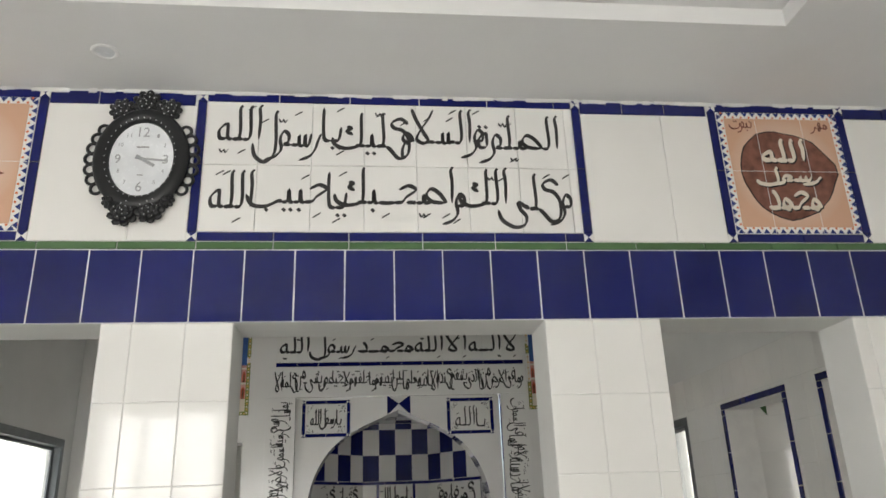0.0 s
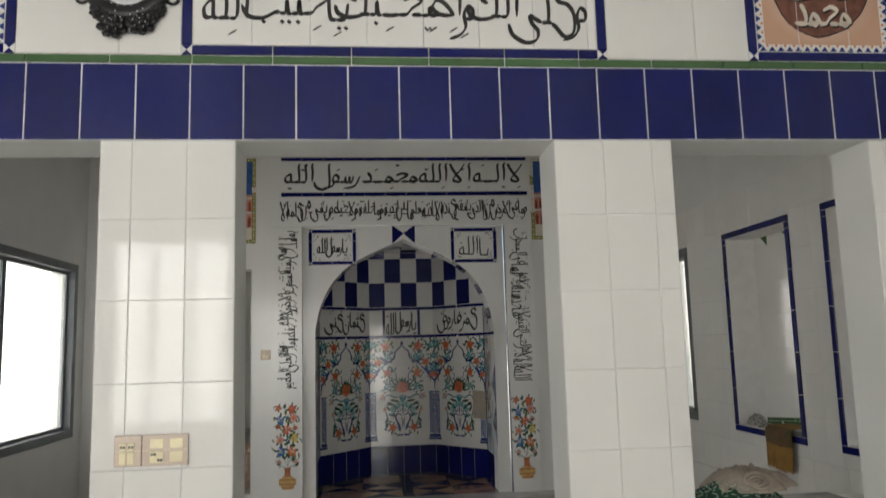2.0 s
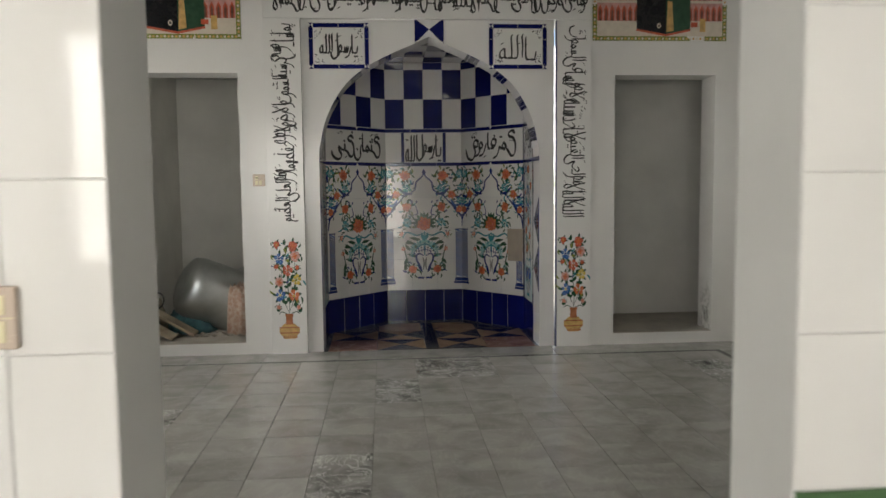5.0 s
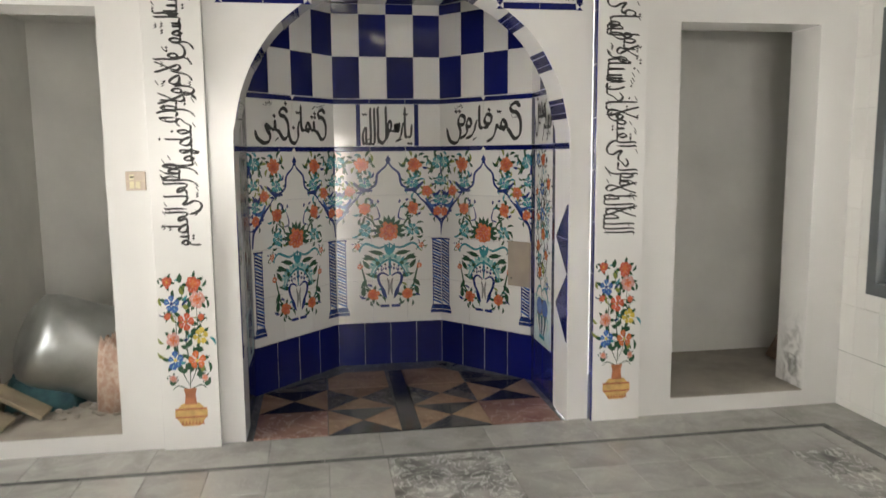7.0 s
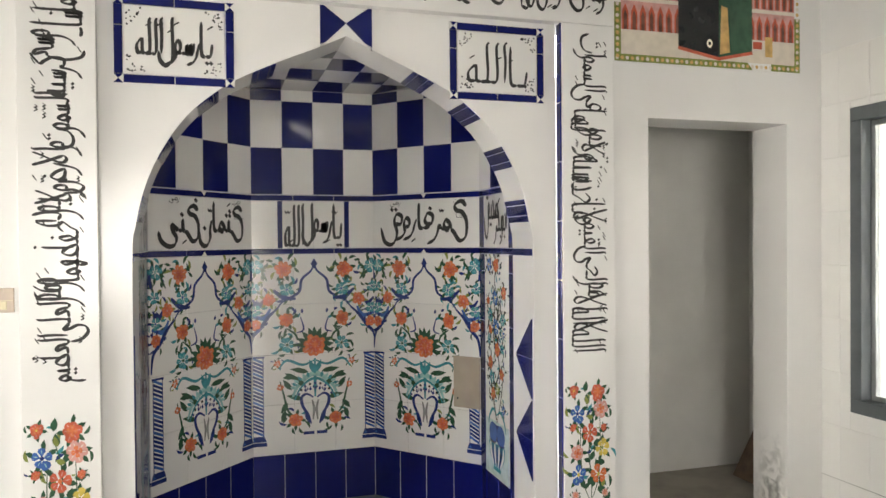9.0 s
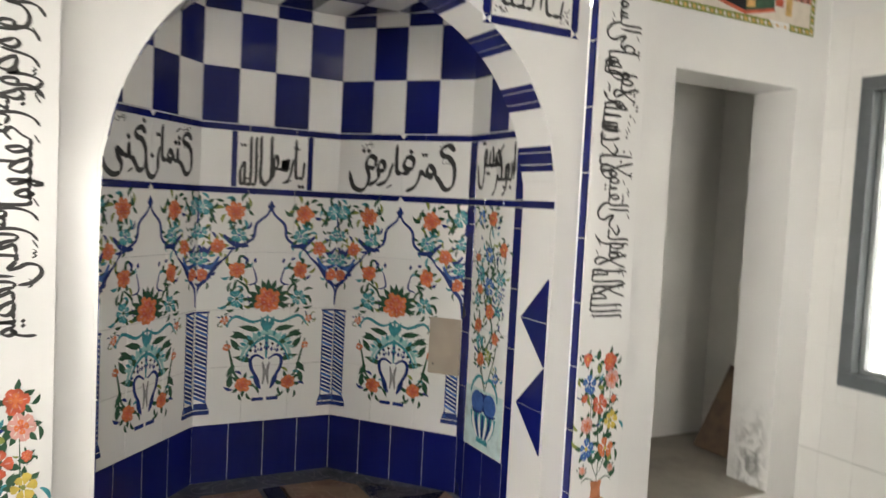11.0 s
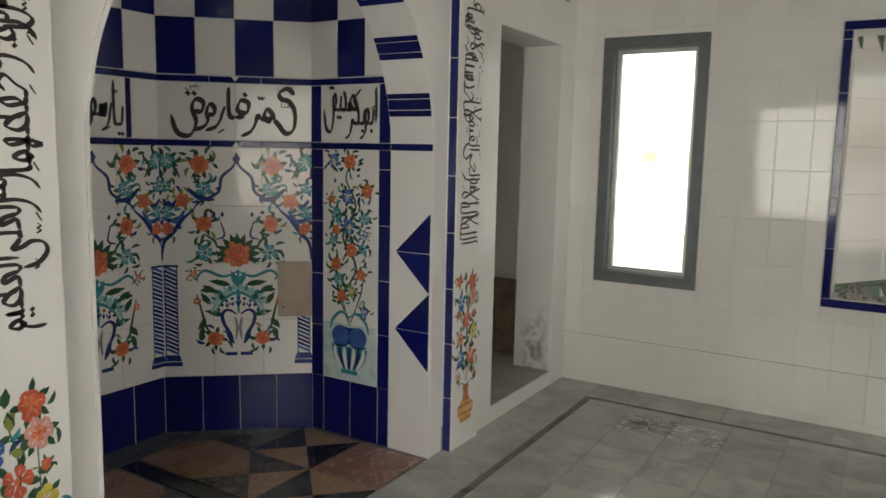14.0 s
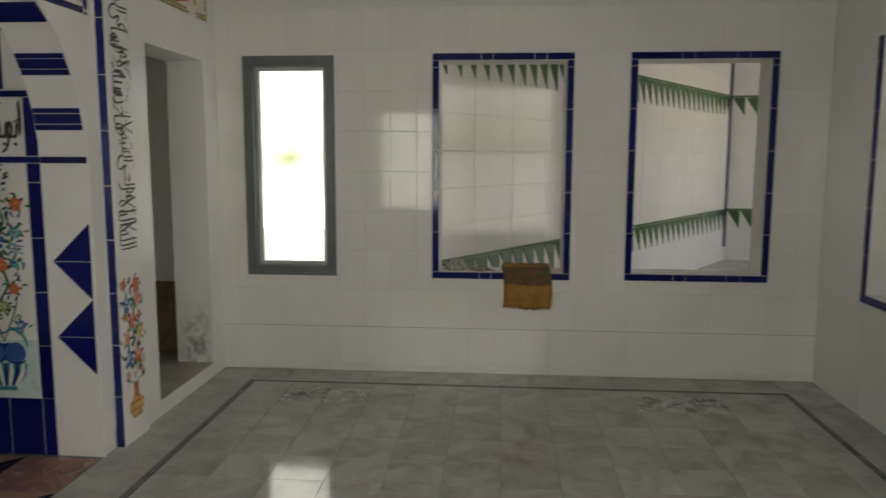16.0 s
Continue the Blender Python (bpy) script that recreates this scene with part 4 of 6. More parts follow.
structure("ceiling_side_room", box(3.88, 10.7, -3.6, 3.5, 3.5, 3.6), CEIL, "white ceiling of the side room", "ceiling")
for par, m, ln, big in ((side, MO, LO, 0.6), (side2, MQ, 2.6, 0.6)):
    tiles(par, m, 0.0, ln, 0.0, 3.3, big, 0.3, WHITE, (0, 0.21), t=0.0025, gap=0.0004)
    for z in (0.81, 2.60):
        tiles(par, m, 0.0, ln, z, z + 0.03, 0.3, 0.03, GREEN, t=0.011)
        k = 0
        while (k + 1) * 0.2 < ln:
            bm = bmesh.new()
            pts = [(k * 0.2 + 0.004, z - 0.002), (k * 0.2 + 0.197, z - 0.002), (k * 0.2 + 0.197, z - 0.295)]
            hi, lo = [bm.verts.new((*p, 0.0112)) for p in pts], [bm.verts.new((*p, 0.0)) for p in pts]
            bm.faces.new(hi)
            for i in range(3):
                bm.faces.new((lo[i], lo[(i + 1) % 3], hi[(i + 1) % 3], hi[i]))
            bm.transform(m)
            part("tile", bm, GREEN, par)
            k += 1
tiles(side, MO, LO - 0.16, LO - 0.01, 0.22, 3.2, 0.15, 0.3, BLUE, t=0.013)

# ---- outdoors ----
def hazy_distance(name, strength, green):
    """Overexposed sky and far greenery."""
    haze = bpy.data.materials.new(name)
    haze.use_nodes = True
    hn = haze.node_tree
    em, tc, sep, band, spots, tone = (hn.nodes.new("ShaderNode" + k) for k in ("Emission", "NewGeometry", "SeparateXYZ", "ValToRGB", "TexNoise", "Mix"))
    tone.data_type = "RGBA"
    tone.inputs[6].default_value, tone.inputs[7].default_value = (1.0, 0.99, 0.95, 1), (*green, 1)
    hn.links.new(tc.outputs["Position"], sep.inputs[0])
    hn.links.new(tc.outputs["Position"], spots.inputs["Vector"])
    spots.inputs["Scale"].default_value = 0.9
    band.color_ramp.elements[0].position, band.color_ramp.elements[0].color = 0.02, (0, 0, 0, 1)
    band.color_ramp.elements[1].position, band.color_ramp.elements[1].color = 0.34, (0, 0, 0, 1)
    band.color_ramp.elements.new(0.16).color = (1.6, 1.6, 1.6, 1)
    up, cut = hn.nodes.new("ShaderNodeMath"), hn.nodes.new("ShaderNodeMath")
    up.operation, up.inputs[1].default_value = "DIVIDE", 10.0
    cut.operation = "MULTIPLY"
    hn.links.new(sep.outputs["Z"], up.inputs[0])
    hn.links.new(up.outputs[0], band.inputs[0])
    hn.links.new(band.outputs[0], cut.inputs[0])
    hn.links.new(spots.outputs["Fac"], cut.inputs[1])
    hn.links.new(cut.outputs[0], tone.inputs[0])
    hn.links.new(tone.outputs[2], em.inputs[0])
    em.inputs[1].default_value = strength
    hn.links.new(em.outputs[0], hn.nodes["Material Output"].inputs[0])
    return haze


structure("backdrop_west", box(-16.05, -16.0, -6.0, 70.0, -0.14, 14.0), hazy_distance("bright_hazy_sky", 2.2, (0.9, 0.93, 0.86)), "bright hazy sky outside", "backdrop")
structure("backdrop", box(16.0, 16.05, 5.5, 70.0, -0.14, 14.0), hazy_distance("bright_hazy_distance", 2.4, (0.13, 0.16, 0.06)), "bright hazy sky and distant greenery outside", "backdrop")
bm = bmesh.new()
bmesh.ops.create_grid(bm, x_segments=40, y_segments=40, size=600)
bmesh.ops.translate(bm, vec=(0, 0, -0.15), verts=bm.verts)
structure("ground", bm, SOIL, "pale dry ground outside the building", "ground")

# ---- printed flowers ----
def ink(name, color, vary=0.16):
    return material(name, color, 0.16, vary=vary, scale=22, bump=0.01)


ORANGE, ROSE, PINK = ink("orange_print", (0.72, 0.20, 0.075)), ink("red_print", (0.62, 0.13, 0.07)), ink("pink_print", (0.68, 0.36, 0.32))
TEAL, LEAF, NAVY = ink("teal_print", (0.055, 0.29, 0.33)), ink("dark_green_print", (0.035, 0.10, 0.055)), ink("navy_print", (0.022, 0.042, 0.19))
SKYB, YELLOW, MINT = ink("blue_print", (0.055, 0.14, 0.42)), ink("yellow_print", (0.72, 0.55, 0.12)), ink("mint_print", (0.33, 0.58, 0.56))
CLAY, GOLD, OLIVE = ink("terracotta_print", (0.50, 0.19, 0.09)), ink("ochre_print", (0.72, 0.46, 0.17)), ink("olive_print", (0.26, 0.30, 0.08))
PALE, GREYP = ink("pale_teal_print", (0.58, 0.72, 0.70), 0.10), ink("grey_print", (0.30, 0.30, 0.29))
BROWN, CREAM, BLACKP = ink("brown_print", (0.24, 0.10, 0.07), 0.25), ink("cream_print", (0.74, 0.66, 0.55), 0.05), ink("black_print", (0.015, 0.016, 0.018))
INKS = [ORANGE, ROSE, PINK, TEAL, LEAF, NAVY, SKYB, YELLOW, MINT, CLAY, GOLD, OLIVE, PALE, GREYP, BROWN, CREAM, BLACKP, WHITE]


class Print:
    """Flat shapes of coloured glaze, laid over one another on a tile face."""

    def __init__(self, seed=1, k=1.0):
        self.shapes, self.rnd, self.k, self.tag = [], random.Random(seed), k, ""
        self.small, self.sprigs, self.pen, self.wide = 1.0, 0, 1.0, 1.0

    def poly(self, pts, mat, layer=0):
        self.shapes.append((INKS.index(mat), [(a * self.k * self.wide, b * self.k) for a, b in pts], layer, self.tag))

    def rect(self, u0, u1, v0, v1, mat, layer=0):
        self.poly([(u0, v0), (u1, v0), (u1, v1), (u0, v1)], mat, layer)

    def disc(self, u, v, r, mat, layer=0, sy=1.0, n=12):
        self.poly([(u + r * math.cos(i * math.tau / n), v + sy * r * math.sin(i * math.tau / n)) for i in range(n)], mat, layer)

    def leaf(self, u, v, ln, ang, wd, mat, layer=0):
        c, s = math.cos(ang), math.sin(ang)
        bend = self.rnd.uniform(-0.15, 0.15)
        pts = [(0, 0), (0.25, 0.42), (0.55, 0.45 + bend), (1.0, bend), (0.6, -0.42 + bend), (0.25, -0.38)]
        self.poly([(u + a * ln * c - b * wd * s, v + a * ln * s + b * wd * c) for a, b in pts], mat, layer)

    def petal(self, u, v, r, a, half, mat, layer):
        pts = [(0.0, 0.15), (-0.9, 0.42), (-1.12, 0.72), (-0.75, 0.94), (0.0, 0.99), (0.75, 0.94), (1.12, 0.72), (0.9, 0.42)]
        self.poly([(u + r * q * math.cos(a + p * half), v + r * q * math.sin(a + p * half)) for p, q in pts], mat, layer)
        self.leaf(u + 0.42 * r * math.cos(a), v + 0.42 * r * math.sin(a), r * 0.42, a, r * 0.10, PINK if mat in (ORANGE, ROSE) else CREAM if mat is PINK else MINT if mat in (TEAL, SKYB) else mat, layer + 1)

    def curl(self, u, v, ln, ang, wd, mat, layer=0, bend=0.9):
        """A hooked leaf, broad in the middle and pointed at both ends."""
        out, back = [], []
        for i in range(7):
            t = i / 6
            a = ang + bend * t
            x, y = u + ln * t * math.cos(ang + bend * t * 0.5), v + ln * t * math.sin(ang + bend * t * 0.5)
            h = wd * math.sin(math.pi * t) * 0.5
            out.append((x - h * math.sin(a), y + h * math.cos(a)))
            back.append((x + h * math.sin(a), y - h * math.cos(a)))
        self.poly(out + back[-2:0:-1], mat, layer)

    def flower(self, u, v, r, mat, heart=YELLOW, n=6, layer=2, leaves=None):
        a0 = self.rnd.uniform(0, 6)
        r *= self.small
        if leaves:
            for i in range(self.sprigs):
                a, q = i * math.tau / self.sprigs + self.rnd.uniform(-0.3, 0.3), r * self.rnd.uniform(1.0, 1.35)
                self.curl(u + q * math.cos(a), v + q * math.sin(a), r * self.rnd.uniform(0.8, 1.3), a + self.rnd.uniform(-0.8, 0.8), r * 0.36, self.rnd.choice((leaves, leaves, LEAF, NAVY, TEAL, OLIVE)), 0, self.rnd.choice((-1.6, 1.6)))
            for i in range(5):
                a = a0 + i * 1.257 + self.rnd.uniform(-0.3, 0.3)
                self.leaf(u + 0.6 * r * math.cos(a), v + 0.6 * r * math.sin(a), r * 0.95, a, r * 0.5, leaves, layer - 1)
        for i in range(n):
            a = a0 + i * math.tau / n + self.rnd.uniform(-0.14, 0.14)
            self.petal(u, v, r * self.rnd.uniform(0.84, 1.12), a, math.tau / n * self.rnd.uniform(0.36, 0.46), mat, layer)
        if n > 5 and mat in (ORANGE, PINK, ROSE):
            self.disc(u, v, r * 0.80, mat, layer - 0.5, n=14)
            for i in range(4):
                self.petal(u, v, r * 0.55, a0 + 0.4 + i * math.tau / 4, 0.55, ROSE if mat is ORANGE else ORANGE, layer + 2)
        if heart:
            self.disc(u, v, r * 0.20, heart, layer + 1, n=7)

    def line(self, pts, wd, mat, layer=0):
        """A stroke along points, smoothed, thinner towards its ends."""
        ps = [Vector(p) for p in pts]
        fine = []
        for i in range(len(ps) - 1):
            p0, p1, p2, p3 = ps[max(i - 1, 0)], ps[i], ps[i + 1], ps[min(i + 2, len(ps) - 1)]
            for j in range(4):
                t = j / 4
                fine.append(0.5 * ((2 * p1) + (p2 - p0) * t + (2 * p0 - 5 * p1 + 4 * p2 - p3) * t * t + (3 * p1 - p0 - 3 * p2 + p3) * t ** 3))
        fine.append(ps[-1])
        left, right = [], []
        for i, p in enumerate(fine):
            d = (fine[min(i + 1, len(fine) - 1)] - fine[max(i - 1, 0)]).normalized()
            h = wd * self.pen * (0.35 + 0.65 * math.sin(math.pi * min(max(i / (len(fine) - 1), 0.08), 0.92))) / 2
            left.append((p.x - d.y * h, p.y + d.x * h))
            right.append((p.x + d.y * h, p.y - d.x * h))
        for i in range(len(fine) - 1):
            self.poly([left[i], left[i + 1], right[i + 1], right[i]], mat, layer)

    def build(self, name, m, parent, label="", w=0.009, du=0.0, dv=0.0):
        made = None
        for tag in dict.fromkeys(x[3] for x in self.shapes):
            vs, fs, ms = [], [], []
            used = sorted({x[0] for x in self.shapes if x[3] == tag})
            for mi, pts, layer, tg in self.shapes:
                if tg == tag:
                    n = len(vs)
                    # overlapping shapes lie a hair above one another
                    lift = w + layer * 0.00035 + (len(fs) % 11) * 0.000025
                    vs += [(a + du, b + dv, lift) for a, b in pts]
                    fs.append(tuple(range(n, n + len(pts))))
                    ms.append(used.index(mi))
            me = bpy.data.meshes.new(name)
            me.from_pydata(vs, [], fs)
            for mi in used:
                me.materials.append(INKS[mi])
            me.polygons.foreach_set("material_index", ms)
            me.update()
            made = new(tag.split(":")[0] or name, me)
            made.parent = parent
            made.matrix_world = m
            tagged(made, label if not tag else "")
        return made


def arch_garden(seed):
    """A garden arch of vines on two twisted columns over a bouquet with two swans; units of 2 mm, from the foot's middle."""
    P = Print(seed, 0.00202)
    P.small, P.sprigs, P.pen = 0.88, 7, 1.45
    for s in (1, -1):
        P.tag = "vine_print:%d" % s
        P.flower(s * 98, 595, 31, ORANGE, ROSE, 8, leaves=LEAF)
        P.flower(s * 145, 497, 24, ORANGE, PINK, 7, leaves=OLIVE)
        P.flower(s * 90, 433, 27, ORANGE, ROSE, 6, leaves=LEAF)
        P.flower(s * 185, 420, 21, ORANGE, PINK, 6, leaves=NAVY)
        P.flower(s * 186, 605, 27, TEAL, MINT, 6, leaves=LEAF)
        P.flower(s * 88, 530, 25, TEAL, SKYB, 6, leaves=LEAF)
        P.flower(s * 190, 535, 20, TEAL, NAVY, 6, leaves=LEAF)
        P.flower(s * 187, 465, 20, TEAL, SKYB, 5, leaves=NAVY)
        P.tag = "leaf_print:%d" % s
        P.flower(s * 88, 352, 27, TEAL, LEAF, 7, leaves=LEAF)
        P.flower(s * 65, 108, 27, ORANGE, ROSE, 6, leaves=LEAF)
        P.flower(s * 112, 215, 13, ORANGE, None, 4, leaves=None)
        P.flower(s * 120, 292, 13, ORANGE, PINK, 5, leaves=LEAF)
        P.tag = "vine_print:%d" % s
        P.line([(0, 628), (s * 8, 592), (s * 40, 562), (s * 50, 520), (s * 100, 492), (s * 118, 470)], 6, NAVY, 1)
        P.line([(s * 60, 500), (s * 100, 505), (s * 130, 530)], 10, NAVY, 1)
        P.line([(s * 118, 470), (s * 145, 445), (s * 172, 408), (s * 196, 380), (s * 203, 330)], 8, NAVY, 1)
        P.line([(s * 140, 470), (s * 160, 440), (s * 200, 450)], 9, SKYB, 1)
        P.line([(s * 196, 500), (s * 176, 480), (s * 160, 500)], 8, NAVY, 1)
        P.line([(s * 200, 560), (s * 206, 590), (s * 196, 625)], 9, NAVY, 1)
        P.line([(s * 150, 560), (s * 165, 590), (s * 150, 612)], 6, LEAF, 1)
        P.line([(s * 90, 405), (s * 62, 385), (s * 55, 365)], 5, LEAF, 1)
        P.line([(s * 45, 440), (s * 35, 400), (s * 58, 390)], 4, NAVY, 1)
        P.tag = "leaf_print:%d" % s
        P.line([(0, 300), (s * 40, 285), (s * 90, 302), (s * 115, 275)], 6, TEAL, 1)
        P.line([(s * 112, 235), (s * 98, 180), (s * 88, 140), (s * 68, 120)], 5, LEAF, 1)
        for a, b, ln, an in ((52, 440, 20, 0.9), (40, 452, 16, 1.6), (62, 462, 15, 0.4), (120, 560, 26, 2.4), (60, 600, 30, 1.2), (48, 585, 24, 0.7), (130, 622, 24, 0.1), (160, 560, 20, 1.2), (205, 480, 22, 1.4)):
            P.leaf(s * a, b, ln, an if s > 0 else math.pi - an, 10, LEAF if ln > 18 else NAVY, 1)
        for a, b, ln, an in ((20, 262, 62, 0.15), (60, 240, 42, 0.55), (30, 215, 60, 0.65), (75, 205, 45, 0.95), (40, 175, 55, 0.2), (88, 165, 40, -0.9), (95, 140, 40, -1.2), (66, 250, 38, -0.1)):
            P.leaf(s * a, b, ln, an if s > 0 else math.pi - an, 19, LEAF, 1)
        for j in range(7):
            a = 0.15 + j * 0.22
            P.leaf(s * 62 * math.cos(a), 205 + 40 * math.sin(a), 20, (a if s > 0 else math.pi - a), 11, TEAL if j % 2 else MINT, 2)
        P.tag = "swan_print:%d" % s
        P.line([(s * 14, 92), (s * 22, 120), (s * 40, 150), (s * 44, 178), (s * 28, 190), (s * 6, 178)], 7, NAVY, 3)
        P.leaf(s * 16, 92, 46, (1.15 if s > 0 else math.pi - 1.15), 12, NAVY, 3)
        for j in range(4):
            P.leaf(s * (6 + j * 9), 198 + (3 - j) * 3, 11, math.pi / 2, 5, NAVY, 3)
        P.line([(s * 10, 170), (s * 4, 140), (s * 8, 105)], 6, GREYP, 3)
        P.rect(min(s * 4, s * 38), max(s * 4, s * 38), 58, 68, NAVY, 2)
        # twisted column with its base
        P.tag = "column_print:%d" % s
        x0, x1 = sorted((s * 163, s * 199))
        P.rect(x0, x0 + 3, 62, 312, NAVY, 1)
        P.rect(x1 - 3, x1, 62, 312, NAVY, 1)
        n = 21
        for j in range(n):
            v = 78 + j * 11.6
            P.poly([(x0, v), (x1, v - 17), (x1, v - 9), (x0, v + 8)], NAVY if j % 4 else SKYB, 1)
        P.poly([(x0 - 9, 30), (x1 + 9, 30), (x1 + 9, 42), (x0 - 9, 42)], NAVY, 1)
        P.poly([(x0 - 8, 44), (x1 + 8, 44), (x1 + 1, 62), (x0 - 1, 62)], NAVY, 1)
        P.poly([(x0 - 4, 47), (x0 + 8, 47), (x0 + 2, 58)], SKYB, 2)
        P.rect(x0 - 3, x1 + 3, 312, 318, NAVY, 1)
    P.tag = ""
    for i in range(11):
        a = -0.25 + i * (math.pi + 0.5) / 10
        P.leaf(22 * math.cos(a), 345 + 22 * math.sin(a), 42, a, 18, LEAF, 1)
    P.flower(0, 345, 44, ORANGE, YELLOW, 9, 2)
    P.flower(0, 350, 24, ROSE, ORANGE, 7, 4)
    P.line([(-74, 176), (-58, 214), (-30, 242), (0, 256), (30, 242), (58, 214), (74, 176)], 11, MINT, 1)
    P.line([(-66, 172), (-50, 206), (-26, 230), (0, 240), (26, 230), (50, 206), (66, 172)], 6, TEAL, 2)
    for i in range(9):
        a = 0.35 + i * (math.pi - 0.7) / 8
        P.disc(56 * math.cos(a), 172 + 52 * math.sin(a), 4.5, BLACKP if i % 2 else NAVY, 3, n=6)
    P.leaf(0, 255, 50, math.pi / 2 + 0.35, 20, TEAL, 2)
    P.leaf(0, 255, 50, math.pi / 2 - 0.35, 20, TEAL, 2)
    P.line([(0, 180), (0, 240), (0, 305)], 7, TEAL, 1)
    P.poly([(0, 596), (11, 612), (0, 630), (-11, 612)], NAVY, 1)
    for i in range(5):
        P.leaf(-30 + i * 15, 196 + 6 * math.sin(i * 0.8), 13, 1.57, 9, NAVY, 3)
    return P


def vine(seed):
    """A tall flowering stem out of a ribbed blue bowl; units of 2.4 mm."""
    P = Print(seed, 0.00239)
    P.small, P.sprigs = 0.95, 5
    spots = [(-47, 515, SKYB, 17), (0, 515, ORANGE, 19), (50, 450, ORANGE, 17), (-7, 435, SKYB, 19), (-54, 425, ORANGE, 11), (-40, 390, TEAL, 19), (-40, 355, ORANGE, 12), (43, 385, TEAL, 17), (-2, 365, SKYB, 22), (6, 310, ORANGE, 18), (-40, 275, ORANGE, 18), (38, 315, TEAL, 15), (-32, 240, TEAL, 18), (33, 255, ORANGE, 15), (-22, 200, ORANGE, 17), (6, 215, OLIVE, 15), (43, 170, SKYB, 14), (-48, 330, TEAL, 14), (46, 350, SKYB, 9)]
    for u, v, c, r in spots:
        P.flower(u, v, r, c, YELLOW if c is not TEAL else NAVY, 6, leaves=LEAF)
    P.line([(0, 140), (-18, 200), (20, 270), (-20, 340), (18, 410), (-10, 470), (-4, 500)], 6, LEAF, 1)
    for s in (1, -1):
        P.line([(0, 150), (s * 25, 162), (s * 50, 140), (s * 56, 118)], 8, TEAL, 1)
        P.disc(s * 26, 104, 26, SKYB, 2)
        P.disc(s * 10, 106, 22, NAVY, 1)
        P.line([(s * 4, 84), (s * 30, 80), (s * 52, 86)], 5, NAVY, 4)
        P.line([(0, 130), (s * 30, 200), (s * 40, 240)], 4, LEAF, 1)
    for i in range(7):
        u = -42 + i * 14
        P.line([(u, 78), (u * 0.95, 56), (u * 0.5, 26)], 10, NAVY if i % 2 else WHITE, 3)
    P.poly([(-54, 80), (54, 80), (47, 50), (24, 25), (-24, 25), (-47, 50)], TEAL, 2)
    P.rect(-24, 24, 14, 24, TEAL, 2)
    for i in range(40):
        P.leaf(P.rnd.uniform(-56, 56), P.rnd.uniform(170, 520), P.rnd.uniform(10, 22), P.rnd.uniform(0, 6.3), 8, P.rnd.choice((LEAF, LEAF, TEAL, NAVY)), 0)
    return P


def bouquet(seed):
    """Mixed flowers in a small striped clay vase; units of 1.75 mm."""
    P = Print(seed, 0.00175)
    P.small, P.sprigs, P.wide = 1.0, 2, 0.84
    for u, v, c, r, h in ((-63, 467, ROSE, 19, YELLOW), (28, 460, ROSE, 27, ORANGE), (-50, 400, SKYB, 29, NAVY), (40, 410, PINK, 27, ROSE), (-5, 342, ROSE, 31, ORANGE), (-50, 285, PINK, 26, ROSE), (45, 295, YELLOW, 27, OLIVE), (-47, 222, SKYB, 30, YELLOW), (30, 218, ORANGE, 31, YELLOW), (-66, 360, ROSE, 13, None), (55, 163, PINK, 13, None), (-58, 163, PINK, 13, None), (52, 355, ROSE, 12, None)):
        P.flower(u, v, r, c, h, 5 if r > 28 else 6, leaves=LEAF)
    for u, v in ((-20, 462), (-10, 425), (10, 385), (-25, 320), (15, 300), (0, 260), (-25, 180), (25, 170), (-10, 190), (45, 180), (-60, 140), (58, 135), (55, 250)):
        P.leaf(u, v, 33, P.rnd.uniform(0.2, 2.9), 21, LEAF, 1)
        P.leaf(u, v, 27, P.rnd.uniform(0.2, 2.9), 17, OLIVE if P.rnd.random() < 0.3 else LEAF, 1)
    P.line([(0, 120), (4, 200), (-6, 280), (2, 360), (-18, 440)], 5, LEAF, 0)
    for s in (1, -1):
        P.line([(0, 140), (s * 25, 190), (s * 38, 280), (s * 36, 400)], 4, LEAF, 0)
        P.line([(0, 125), (s * 40, 140), (s * 60, 128)], 4, LEAF, 0)
    P.poly([(-24, 130), (24, 130), (18, 110), (22, 78), (-22, 78), (-18, 110)], CLAY, 2)
    P.poly([(-30, 82), (30, 82), (58, 58), (58, 40), (30, 8), (-30, 8), (-58, 40), (-58, 58)], GOLD, 1)
    for v, h in ((60, 6), (34, 6)):
        P.rect(-57, 57, v, v + h, CLAY, 2)
    for i in range(7):
        P.poly([(-38 + i * 12, 12), (-32 + i * 12, 26), (-26 + i * 12, 12)], CLAY, 2)
    return P


for i in (1, 2, 3):
    m, ln = WALLS[i]
    arch_garden(4).build("flower_print", m, niche, "printed vines, orange flowers and twisted blue columns", du=ln / 2, dv=ZB + 0.002)
for i in (0, 4):
    m, ln = WALLS[i]
    inset = 0.085
    P = Print(3)
    P.rect(inset + 0.006, ln - inset - 0.006, ZB + 0.006, ZB + 0.33, PALE, 0)
    P.build("print_ground", m, niche, "pale teal washed tile", w=0.0088)
    vine(6 + i).build("flower_print", m, niche, "printed flowering stem in a blue bowl", du=ln / 2, dv=ZB + 0.01, w=0.0095)
for u in (-0.318, 2.13):
    bouquet(5).build("flower_print", MP, surround, "printed bouquet in a striped clay vase", du=u, dv=0.118, w=0.0008)
m, ln = WALLS[3]
bm = box(ln - 0.195, ln - 0.004, 0.665, 0.985, 0.010, 0.016, 0.002)
bm.transform(m)
plate = thing("cover_plate", "plain beige metal cover plate on the tiled niche wall", "cover plate")
part("plate", bm, material("dull_beige_sheet", (0.40, 0.335, 0.265), 0.55, 0.0, vary=0.08), plate)
bm = bmesh.new()
